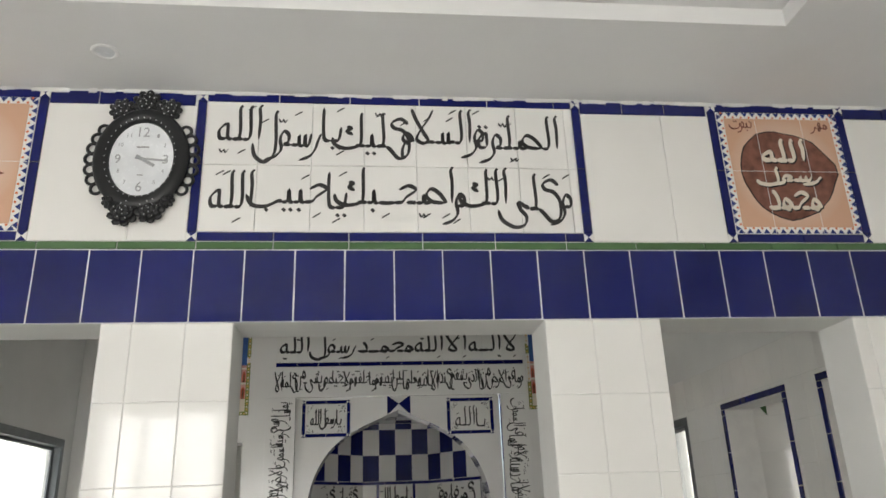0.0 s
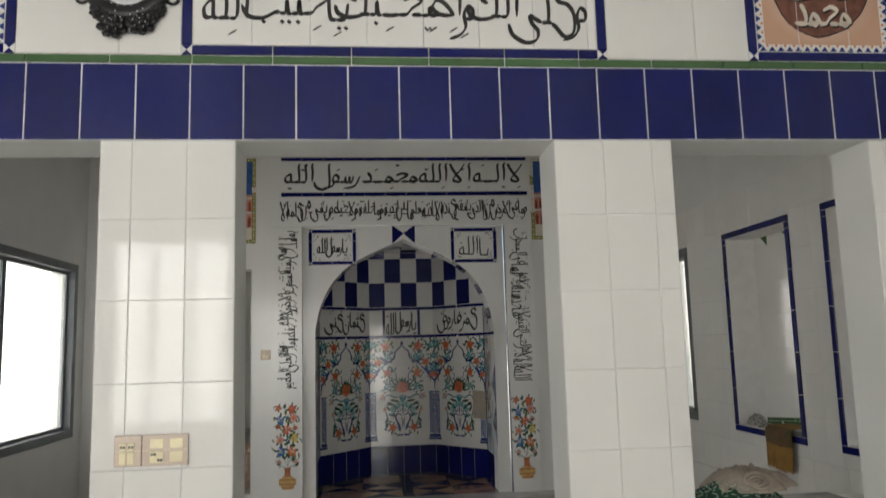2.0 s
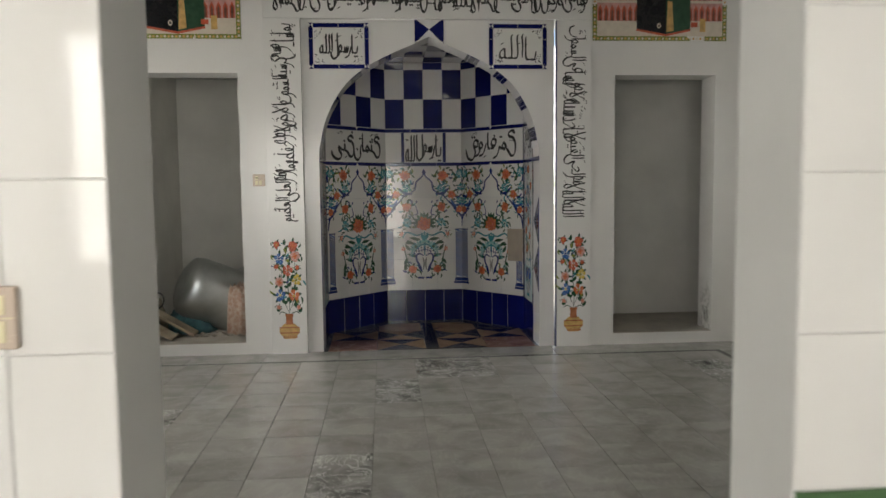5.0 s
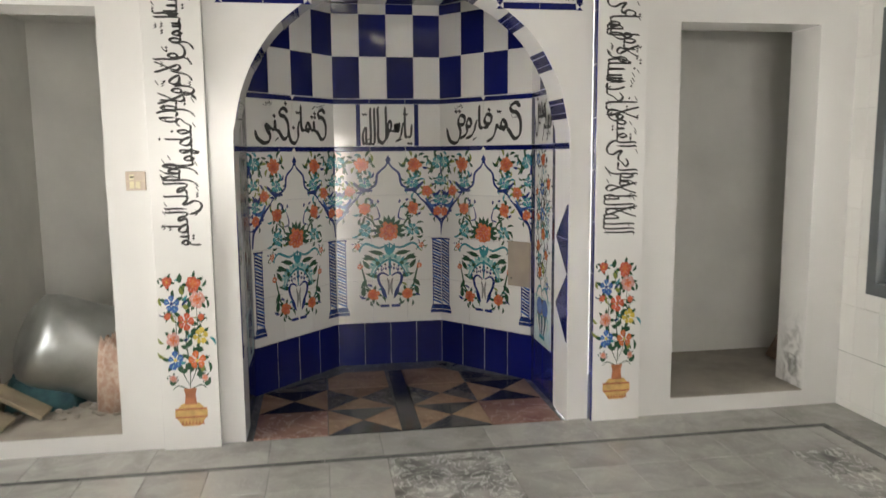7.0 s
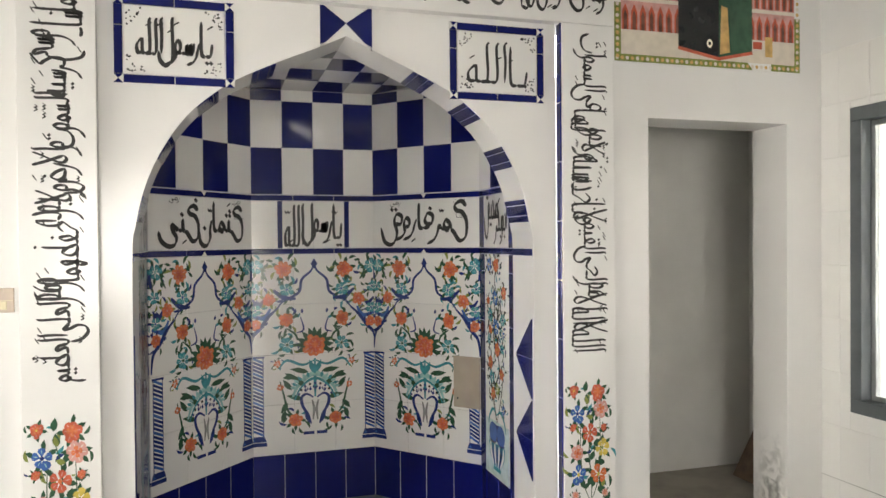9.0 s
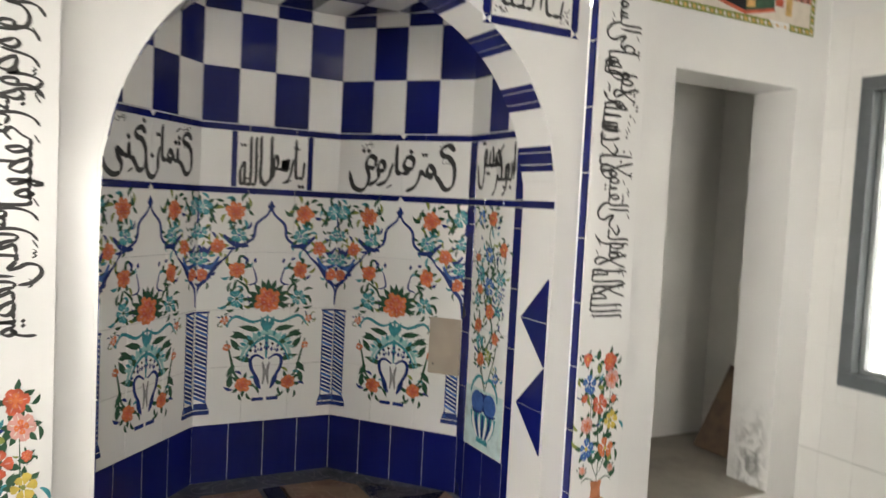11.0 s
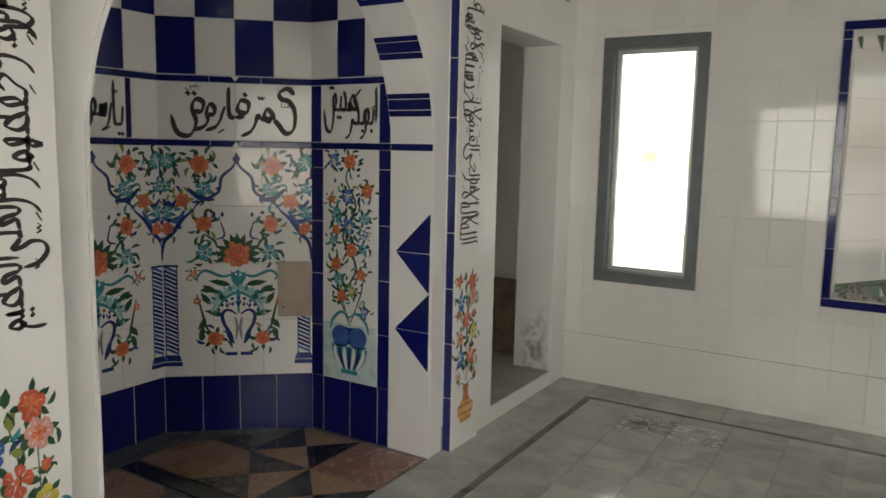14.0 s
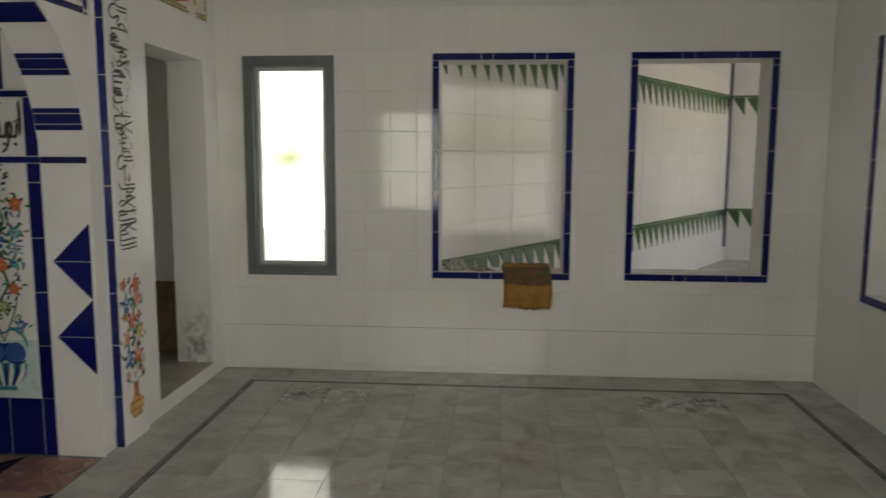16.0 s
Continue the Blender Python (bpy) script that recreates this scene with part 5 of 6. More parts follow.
bmesh.ops.create_uvsphere(bm, u_segments=8, v_segments=6, radius=0.006, matrix=m @ Matrix.Translation((ln - 0.165, 0.72, 0.017)))
part("screw", bm, CLOCKBLACK, plate)

# white and blue notches on the text band
for i in (1, 3):
    m, ln = WALLS[i]
    for v, s in ((ZF + 0.036, -1), (ZTT - 0.04, 1)):
        P = Print(1)
        P.poly([(ln / 2 - 0.022, v + s * 0.036), (ln / 2 + 0.022, v + s * 0.036), (ln / 2, v + s * 0.008)], WHITE, 0)
        P.build("notch", m, niche, w=0.0108)


# ---- things on the hall wall ----
def ring_mesh(bm, rx, rz, r, m, n=40, k=10, d=0.6):
    rows = []
    for i in range(n):
        a = i * math.tau / n
        c, nrm = Vector((rx * math.cos(a), rz * math.sin(a), 0)), Vector((math.cos(a), math.sin(a), 0))
        rows.append([bm.verts.new(m @ (c + nrm * (r * math.cos(j * math.tau / k)) + Vector((0, 0, d * r * math.sin(j * math.tau / k) + d * r)))) for j in range(k)])
    for i in range(n):
        for j in range(k):
            bm.faces.new((rows[i][j], rows[(i + 1) % n][j], rows[(i + 1) % n][(j + 1) % k], rows[i][(j + 1) % k]))


def petal_rose(m, r):
    """A moulded flower of layered petals."""
    bm = bmesh.new()
    for layer, (n, rad, ln, h) in enumerate(((9, 0.62, 0.42, 0.008), (7, 0.38, 0.36, 0.016), (5, 0.16, 0.28, 0.022))):
        for i in range(n):
            a = i * math.tau / n + layer * 0.4
            mm = m @ Matrix.Translation((rad * r * math.cos(a), rad * r * math.sin(a), h)) @ Matrix.Rotation(a, 4, "Z") @ Matrix.Rotation(-0.35, 4, "Y") @ Matrix.Diagonal((ln * r, 0.30 * r, 0.010, 1))
            bmesh.ops.create_uvsphere(bm, u_segments=8, v_segments=6, radius=1.0, matrix=mm)
    return bm


clock = thing("wall_clock", "oval wall clock in a black moulded flower frame", "clock")
MK = MA @ Matrix.Translation((U(-0.375), 3.012, 0.009))
bm = bmesh.new()
ring_mesh(bm, 0.160, 0.200, 0.033, MK, 48, 12, 0.7)
part("frame", bm, CLOCKBLACK, clock, "black oval frame", smooth=True)
bm = bmesh.new()
vs = [bm.verts.new(MK @ Vector((0.138 * math.cos(i * math.tau / 48), 0.178 * math.sin(i * math.tau / 48), 0.020))) for i in range(48)]
bm.faces.new(vs)
vb = [bm.verts.new(MK @ Vector((0.138 * math.cos(i * math.tau / 48), 0.178 * math.sin(i * math.tau / 48), 0.0))) for i in range(48)]
for i in range(48):
    bm.faces.new((vs[i], vs[(i + 1) % 48], vb[(i + 1) % 48], vb[i]))
dial = part("dial", bm, CLOCKWHITE, clock, "white oval dial")
for side in (1, -1):
    for k in range(7):
        a = -0.62 + k * 0.21
        bm = bmesh.new()
        ring_mesh(bm, 0.022, 0.022, 0.007, MK @ Matrix.Translation((side * 0.206 * math.cos(a), 0.228 * math.sin(a), 0.004)), 16, 6, 1.0)
        part("scallop", bm, CLOCKBLACK, clock, smooth=True)
JEWEL = material("clear_glass_bead", (0.8, 0.8, 0.82), 0.1, bump=0.0)
for x, z, r in ((0, 0.262, 0.062), (-0.098, 0.225, 0.056), (0.092, 0.228, 0.056), (-0.045, -0.238, 0.066), (0.055, -0.228, 0.062), (-0.1, -0.19, 0.038), (0.112, -0.185, 0.038)):
    part("flower", petal_rose(MK @ Matrix.Translation((x, z, 0.014)), r), CLOCKBLACK, clock, smooth=True)
    if r > 0.05:
        bm = bmesh.new()
        for i in range(12):
            a, q = i * 2.4, 0.012 * math.sqrt(i)
            bmesh.ops.create_icosphere(bm, subdivisions=1, radius=0.0028, matrix=MK @ Matrix.Translation((x + q * math.cos(a), z + q * math.sin(a), 0.047)))
        tagged(part("beads", bm, JEWEL, clock, "small clear beads"), kind="stuff")
bm = bmesh.new()
for i in range(36):
    a = i * math.tau / 36
    bmesh.ops.create_icosphere(bm, subdivisions=1, radius=0.0026, matrix=MK @ Matrix.Translation((0.140 * math.cos(a), 0.180 * math.sin(a), 0.046)))
tagged(part("beads", bm, JEWEL, clock, "row of small beads round the dial"), kind="stuff")
DIALGREY = material("grey_dial_print", (0.35, 0.36, 0.37), 0.5, bump=0.0)
for s, x, z, h in (("12", 0, 0.125, 0.044), ("3", 0.095, 0.0, 0.04), ("6", 0, -0.125, 0.044), ("9", -0.095, 0.0, 0.04), ("1", 0.058, 0.108, 0.018), ("2", 0.088, 0.065, 0.018), ("4", 0.088, -0.055, 0.018), ("5", 0.058, -0.105, 0.018), ("7", -0.058, -0.105, 0.018), ("8", -0.088, -0.055, 0.018), ("10", -0.088, 0.065, 0.018), ("11", -0.058, 0.108, 0.018)):
    wd = h * (1.0 if len(s) > 1 else 0.55)
    lettering("numeral", s, MK, x - wd / 2, x + wd / 2, z - h / 2, z + h / 2, DIALGREY, clock, w=0.0206)
P = Print(1)
P.rect(-0.025, 0.025, 0.052, 0.058, GREYP)
P.rect(-0.013, 0.013, -0.075, -0.071, GREYP)
P.build("dial_mark", MK, clock, w=0.0206)
for ang, ln, wd in ((-0.08, 0.10, 0.008), (-0.55, 0.062, 0.013)):
    bm = bmesh.new()
    cuboid(bm, -0.025, ln, -wd / 2, wd / 2, 0.023 + wd * 0.1, 0.025 + wd * 0.1, 0, MK @ Matrix.Rotation(ang, 4, "Z"))
    part("pointer", bm, DIALGREY, clock, "grey metal pointer")


def glow_field(name, inner, outer):
    """A tile print that fades from its middle to its edge."""
    m = material(name, inner, 0.14, bump=0.01)
    nt = m.node_tree
    tc, mp, ln, rp = nt.nodes.new("ShaderNodeTexCoord"), nt.nodes.new("ShaderNodeVectorMath"), nt.nodes.new("ShaderNodeVectorMath"), nt.nodes.new("ShaderNodeValToRGB")
    mp.operation, mp.inputs[1].default_value = "SUBTRACT", (0.5, 0.5, 0.5)
    ln.operation = "LENGTH"
    rp.color_ramp.elements[0].position, rp.color_ramp.elements[0].color = 0.40, (*inner, 1)
    rp.color_ramp.elements[1].position, rp.color_ramp.elements[1].color = 0.72, (*outer, 1)
    nt.links.new(tc.outputs["Generated"], mp.inputs[0])
    nt.links.new(mp.outputs[0], ln.inputs[0])
    nt.links.new(ln.outputs["Value"], rp.inputs[0])
    nt.links.new(rp.outputs[0], nt.nodes["Principled BSDF"].inputs["Base Color"])
    return m


FIELD = glow_field("cream_orange_print", (0.76, 0.68, 0.60), (0.62, 0.38, 0.26))


def medallion(u0, u1, seal):
    v0, v1 = 2.660, 3.345
    th = thing("tile_picture", "orange and cream tile picture of a brown seal" if seal else "orange and cream tile picture with a brown shape", "tile picture", "tile pictures on the hall wall")
    strip_frame(th, MA, u0, u1, v0, v1, 0.040)
    part("backing", box(u0 + 0.04, u1 - 0.04, v0 + 0.04, v1 - 0.04, 0.0, 0.007, m=None), WHITE, th).matrix_world = MA
    a, b, c, d = u0 + 0.075, u1 - 0.075, v0 + 0.072, v1 - 0.072
    bm = box(a, b, c, d, 0.0072, 0.0086)
    f = part("picture_field", bm, FIELD, th, "cream field fading to orange")
    f.matrix_world = MA
    P = Print(2)
    n = 15
    for k in range(n):
        for v, s in ((v0 + 0.042, 1), (v1 - 0.042, -1)):
            w = (u1 - u0 - 0.09) / n
            x = u0 + 0.045 + k * w
            P.poly([(x + 0.004, v), (x + w - 0.004, v), (x + w / 2, v + s * 0.022)], NAVY, 0)
            P.disc(x + w, v + s * 0.024, 0.006, ORANGE, 0, n=6)
        for u, s in ((u0 + 0.042, 1), (u1 - 0.042, -1)):
            w = (v1 - v0 - 0.09) / n
            y = v0 + 0.045 + k * w
            P.poly([(u, y + 0.004), (u, y + w - 0.004), (u + s * 0.022, y + w / 2)], NAVY, 0)
            P.disc(u + s * 0.024, y + w, 0.006, ORANGE, 0, n=6)
    cu, cv = (u0 + u1) / 2, (v0 + v1) / 2 - 0.012
    if seal:
        pts = []
        for i in range(30):
            t = i * math.tau / 30
            r = 0.226 + 0.014 * math.sin(3 * t + 1) + P.rnd.uniform(-0.008, 0.008)
            pts.append((cu + r * math.cos(t), cv + 0.98 * r * math.sin(t)))
        P.poly(pts, BLACKP, 1)
        P.poly([(cu + (p[0] - cu) * 0.975, cv + (p[1] - cv) * 0.975) for p in pts], BROWN, 2)
    else:
        P.poly([(cu + 0.06, cv - 0.10), (cu + 0.21, cv - 0.04), (cu + 0.06, cv + 0.02), (cu - 0.16, cv - 0.04)], BROWN, 2)
    P.build("picture_print", MA, th, w=0.0088)
    for k in (1, 2):
        x = u0 + (u1 - u0) * k / 3
        part("joint", box(x - 0.001, x + 0.001, v0 + 0.045, v1 - 0.045, 0.0100, 0.0104), GROUT, th).matrix_world = MA
    part("joint", box(u0 + 0.045, u1 - 0.045, cv + 0.012, cv + 0.0138, 0.0100, 0.0104), GROUT, th).matrix_world = MA
    if seal:
        for s, dv, h, hw in (("الله", 0.055, 0.135, 0.115), ("رسول", -0.065, 0.105, 0.165), ("محمد", -0.185, 0.115, 0.135)):
            calligraphy("lettering", s, MA, cu - hw + 0.006, cu + hw + 0.006, cv + dv - 0.006, cv + dv + h - 0.006, BLACKP, th, w=0.0110, marks=0, pen=0.2)
            calligraphy("lettering", s, MA, cu - hw, cu + hw, cv + dv, cv + dv + h, CREAM, th, w=0.0125, marks=0, pen=0.19)
        calligraphy("lettering", "مهر", MA, u1 - 0.19, u1 - 0.09, v1 - 0.15, v1 - 0.085, BROWN, th, w=0.0105, marks=0, pen=0.14)
        calligraphy("lettering", "نبوت", MA, u0 + 0.09, u0 + 0.21, v1 - 0.15, v1 - 0.085, BROWN, th, w=0.0105, marks=0, pen=0.14)


medallion(*PAN[2], True)
medallion(*PAN[0], False)


def switch_plate(parent_m, u0, u1, v0, v1, keys, label):
    th = thing("switch_plate", label, "light switch")
    bm = box(u0, u1, v0, v1, 0.008, 0.022, 0.003)
    bm.transform(parent_m)
    part("plate", bm, PLATE, th, "cream and gold plate")
    vm = v0 + (v1 - v0) * 0.50
    bm = box(u0 + 0.002, u1 - 0.002, vm - 0.001, vm + 0.001, 0.022, 0.0226)
    bm.transform(parent_m)
    part("groove", bm, KEY, th, "pale middle strip")
    for k in keys:
        x0 = u0 + k[0]
        bm = box(x0 - 0.002, x0 + 0.0225, v0 + k[1], v0 + k[1] + k[2], 0.022, 0.026, 0.0015)
        bm.transform(parent_m)
        part("switch_key", bm, KEY, th)
    for k in keys:
        if len(k) > 3:
            for du in (0.006, 0.016):
                bm = bmesh.new()
                bmesh.ops.create_cone(bm, cap_ends=True, segments=12, radius1=0.0045, radius2=0.0045, depth=0.006, matrix=parent_m @ Matrix.Translation((u0 + k[0] + du, v0 + k[3], 0.026)))
                part("socket_hole", bm, CLOCKBLACK, th)
    return th


switch_plate(MA, U(-0.378), U(-0.284), 1.128, 1.236, [(0.020, 0.008, 0.042), (0.048, 0.008, 0.042), (0.020, 0.056, 0.026, 0.068), (0.048, 0.056, 0.026, 0.068)], "cream and gold switch plate with two sockets on tile")
switch_plate(MA, U(-0.282), U(-0.122), 1.128, 1.236, [(0.030, 0.060, 0.034), (0.053, 0.060, 0.034), (0.098, 0.060, 0.034), (0.121, 0.060, 0.034), (0.098, 0.012, 0.038), (0.121, 0.012, 0.038), (0.030, 0.010, 0.040, 0.040), (0.053, 0.010, 0.040, 0.020)], "wide cream and gold switch plate on the tiled pillar")
switch_plate(MN @ Matrix.Translation((0, 0, -0.008)), -0.590 - XW, -0.490 - XW, 1.425, 1.525, [(0.022, 0.012, 0.035), (0.052, 0.012, 0.035), (0.022, 0.055, 0.03, 0.07)], "small cream and gold switch plate on white wall")

lamp = thing("ceiling_downlight", "small round unlit white ceiling downlight", "ceiling light")
bm = bmesh.new()
ring_mesh(bm, 0.045, 0.045, 0.009, Matrix.Translation((-0.478, -0.285, 3.355)) @ Matrix.Rotation(math.pi, 4, "X"), 24, 8, 0.5)
part("rim", bm, CEIL, lamp, smooth=True)
bm = bmesh.new()
bmesh.ops.create_cone(bm, cap_ends=True, segments=24, radius1=0.037, radius2=0.037, depth=0.004, matrix=Matrix.Translation((-0.478, -0.285, 3.3525)))
part("lens", bm, CLOCKWHITE, lamp, "frosted lens")


# ---- tile pictures over the store openings ----
def mural(u0, u1, m):
    th = thing("tile_mural", "tile picture of a black cube shrine among red arcades", "tile picture", "murals over the store openings")
    v0, v1 = 2.630, 3.545
    nx = round((u1 - u0) / 0.2)
    tiles(th, m, u0, u1, v0, v1, (u1 - u0) / nx, (v1 - v0) / 3, WHITE, t=0.005)
    P = Print(9)
    P.rect(u0 + 0.004, u1 - 0.004, v0 + 0.004, v1 - 0.004, OLIVE, 0)
    k = 0
    x = u0 + 0.02
    while x < u1 - 0.02:
        for v in (v0 + 0.022, v1 - 0.022):
            P.disc(x, v, 0.011, GOLD if k % 2 else CREAM, 1, n=6)
        x, k = x + 0.03, k + 1
    y = v0 + 0.03
    while y < v1 - 0.02:
        for u in (u0 + 0.022, u1 - 0.022):
            P.disc(u, y, 0.011, GOLD if k % 2 else CREAM, 1, n=6)
        y, k = y + 0.03, k + 1
    a, b = u0 + 0.042, u1 - 0.042
    P.rect(a, b, v0 + 0.042, v0 + 0.17, CREAM, 2)
    P.rect(a, b, v0 + 0.17, v0 + 0.52, PINK, 2)
    P.rect(a, b, v0 + 0.52, v1 - 0.042, SKYB, 2)
    for row, (z, h, wd) in enumerate(((0.17, 0.15, 0.052), (0.345, 0.13, 0.045))):
        n = int((b - a) / wd)
        for i in range(n):
            c = a + (i + 0.5) * (b - a) / n
            P.poly([(c - wd * 0.36, v0 + z), (c + wd * 0.36, v0 + z), (c + wd * 0.36, v0 + z + h * 0.62), (c, v0 + z + h * 0.9), (c - wd * 0.36, v0 + z + h * 0.62)], ROSE, 3)
            P.poly([(c - wd * 0.2, v0 + z), (c + wd * 0.2, v0 + z), (c + wd * 0.2, v0 + z + h * 0.5), (c, v0 + z + h * 0.7), (c - wd * 0.2, v0 + z + h * 0.5)], BROWN, 4)
        P.rect(a, b, v0 + z + h, v0 + z + h + 0.02, CREAM, 3)
    for i in range(5):
        c = a + (b - a) * (0.1 + 0.2 * i)
        P.rect(c - 0.012, c + 0.012, v0 + 0.5, v0 + 0.74, PINK, 3)
        P.poly([(c - 0.016, v0 + 0.74), (c + 0.016, v0 + 0.74), (c, v0 + 0.80)], CREAM, 3)
    c = (a + b) / 2 + 0.03
    P.poly([(c - 0.235, v0 + 0.10), (c + 0.02, v0 + 0.055), (c + 0.02, v0 + 0.60), (c - 0.235, v0 + 0.58)], BLACKP, 5)
    P.poly([(c + 0.02, v0 + 0.055), (c + 0.235, v0 + 0.10), (c + 0.235, v0 + 0.58), (c + 0.02, v0 + 0.60)], LEAF, 5)
    P.poly([(c - 0.24, v0 + 0.088), (c + 0.02, v0 + 0.042), (c + 0.24, v0 + 0.088), (c + 0.235, v0 + 0.105), (c + 0.02, v0 + 0.06), (c - 0.235, v0 + 0.105)], ROSE, 6)
    P.poly([(c - 0.235, v0 + 0.44), (c + 0.02, v0 + 0.455), (c + 0.02, v0 + 0.50), (c - 0.235, v0 + 0.485)], GOLD, 6)
    P.poly([(c + 0.02, v0 + 0.455), (c + 0.235, v0 + 0.44), (c + 0.235, v0 + 0.485), (c + 0.02, v0 + 0.50)], GOLD, 6)
    P.poly([(c + 0.025, v0 + 0.075), (c + 0.09, v0 + 0.09), (c + 0.075, v0 + 0.33), (c + 0.035, v0 + 0.34)], GOLD, 7)
    P.disc(c - 0.04, v0 + 0.13, 0.018, CREAM, 7, 1.3)
    P.disc(c - 0.04, v0 + 0.13, 0.009, BLACKP, 8, 1.3)
    P.rect(b - 0.20, b - 0.15, v0 + 0.08, v0 + 0.19, GOLD, 6)
    P.rect(b - 0.28, b - 0.22, v0 + 0.12, v0 + 0.16, ROSE, 6)
    P.build("picture_print", m, th, "printed shrine courtyard in a gold border", w=0.0055)


mural(2.29 - XW, 3.475 - XW, MN)
mural(-1.76 - XW, -0.645 - XW, MN)

# ---- cloths and loose things ----
def fabric(name, color, second=None, rough=0.95, scale=18):
    return material(name, color, rough, vary=0.2, scale=scale, fine=260, bump=0.35, second=second)


REDC, PALEC = fabric("dark_red_cotton", (0.26, 0.035, 0.040)), fabric("pale_pink_cotton", (0.52, 0.36, 0.33))
EMER, DKGREEN = fabric("bright_green_knit", (0.035, 0.27, 0.13), (0.02, 0.15, 0.08)), fabric("dark_green_shawl", (0.012, 0.085, 0.035), (0.008, 0.014, 0.035), scale=10)
NAVYC, BEIGE = fabric("navy_wool_shawl", (0.012, 0.014, 0.04), (0.03, 0.02, 0.03)), fabric("beige_folded_cloth", (0.38, 0.32, 0.26), (0.24, 0.20, 0.17), scale=16)
OCHRE, RUST = fabric("ochre_towel", (0.34, 0.19, 0.04), (0.25, 0.12, 0.03)), fabric("rust_pattern_cloth", (0.17, 0.08, 0.035), (0.06, 0.08, 0.03), scale=26)
MOTTLE = fabric("black_and_white_speckled_cloth", (0.5, 0.48, 0.42), (0.03, 0.03, 0.03), scale=60)
TEALC, SACK = fabric("dusty_teal_cloth", (0.06, 0.16, 0.18), (0.04, 0.10, 0.12)), fabric("printed_plastic_sack", (0.48, 0.30, 0.22), (0.62, 0.52, 0.42), 0.5, 30)


def smooth_path(pts, n):
    ps = [Vector(p) for p in pts]
    out = []
    for i in range(len(ps) - 1):
        p0, p1, p2, p3 = ps[max(i - 1, 0)], ps[i], ps[i + 1], ps[min(i + 2, len(ps) - 1)]
        for j in range(n):
            t = j / n
            out.append(0.5 * ((2 * p1) + (p2 - p0) * t + (2 * p0 - 5 * p1 + 4 * p2 - p3) * t * t + (3 * p1 - p0 - 3 * p2 + p3) * t ** 3))
    out.append(ps[-1])
    return out


def sheet(rows, cols, place, pick, mats, name, parent, label="", thick=0.006):
    """A soft cloth: a grid laid by place(s, t) and thickened, its pattern woven cell by cell."""
    bm = bmesh.new()
    g = [[bm.verts.new(place(i / rows, j / cols)) for j in range(cols + 1)] for i in range(rows + 1)]
    for i in range(rows):
        for j in range(cols):
            f = bm.faces.new((g[i][j], g[i][j + 1], g[i + 1][j + 1], g[i + 1][j]))
            f.material_index, f.smooth = pick(i, j), True
    ob = part(name, bm, mats, parent, label)
    so = ob.modifiers.new("thickness", "SOLIDIFY")
    so.thickness, so.offset = thick, 0.0
    return ob


def heap(name, parent, cx, cy, z, rx, ry, h, mat, seed, label="", ragged=0.18, folds=5.0, crown=2.6):
    """A crumpled heap of cloth with folds running over it and a loose outline."""
    bm = bmesh.new()
    rings, n = 14, 44
    off = Vector((seed * 3.1, seed * 1.7, seed))
    top = bm.verts.new((cx, cy, z + h))
    last = None
    for k in range(1, rings + 1):
        r = k / rings
        row = []
        for i in range(n):
            a = i * math.tau / n
            edge = 1 + ragged * noise.noise(Vector((math.cos(a) * 2, math.sin(a) * 2, 0)) + off)
            p = Vector((math.cos(a) * r * edge, math.sin(a) * r * edge, 0))
            f = noise.noise(Vector((p.x * folds, p.y * folds * 0.5, 0)) + off) * 0.22 + noise.noise(p * 9 + off) * 0.10
            hh = h * max(0.0, (1 - r ** crown) * (1 + f)) if k < rings else 0.0
            row.append(bm.verts.new((cx + p.x * rx, cy + p.y * ry, z + hh)))
        for i in range(n):
            q = (i + 1) % n
            fc = bm.faces.new((top, row[i], row[q])) if last is None else bm.faces.new((last[i], row[i], row[q], last[q]))
            fc.smooth = True
        last = row
    bm.faces.new(list(reversed(last)))
    return part(name, bm, mat, parent, label)


SILL = 0.812
# checked scarf over the sill
scarf = thing("checked_scarf", "folded red and white checked scarf hanging over the sill", "scarf")
path = smooth_path([(0.20, 0.845), (0.14, 0.93), (0.06, 0.965), (-0.012, 0.955), (-0.052, 0.90), (-0.058, 0.80), (-0.056, 0.70), (-0.058, 0.612)], 8)


def scarf_at(s, t, lift=0.0):
    i = min(int(s * (len(path) - 1)), len(path) - 2)
    p = path[i].lerp(path[i + 1], s * (len(path) - 1) - i)
    u = (t - 0.5)
    wd = 0.135 + 0.055 * s
    wav = 0.006 * math.sin(t * 9 + s * 4) + 0.008 * noise.noise(Vector((t * 3, s * 5, 2)))
    drop = -0.035 * abs(2 * u) ** 3
    return Vector((-0.515 - 0.115 * max(0, s - 0.25) / 0.75 + u * wd, p.x + wav - 0.5 * drop * (s > 0.5) - lift, p.y + drop * (s < 0.6) + wav * 0.5 - 0.012 * (s > 0.97) * math.sin(t * 7)))


def scarf_pick(i, j):
    if i > 41 and i % 3 == 0 or j in (0, 1, 18, 19):
        return 1 if (i > 41 and i % 2) else 0
    if i > 40:
        return 0
    return ((i // 1) % 2 + (j // 2) % 2) % 2 if i < 41 else 0


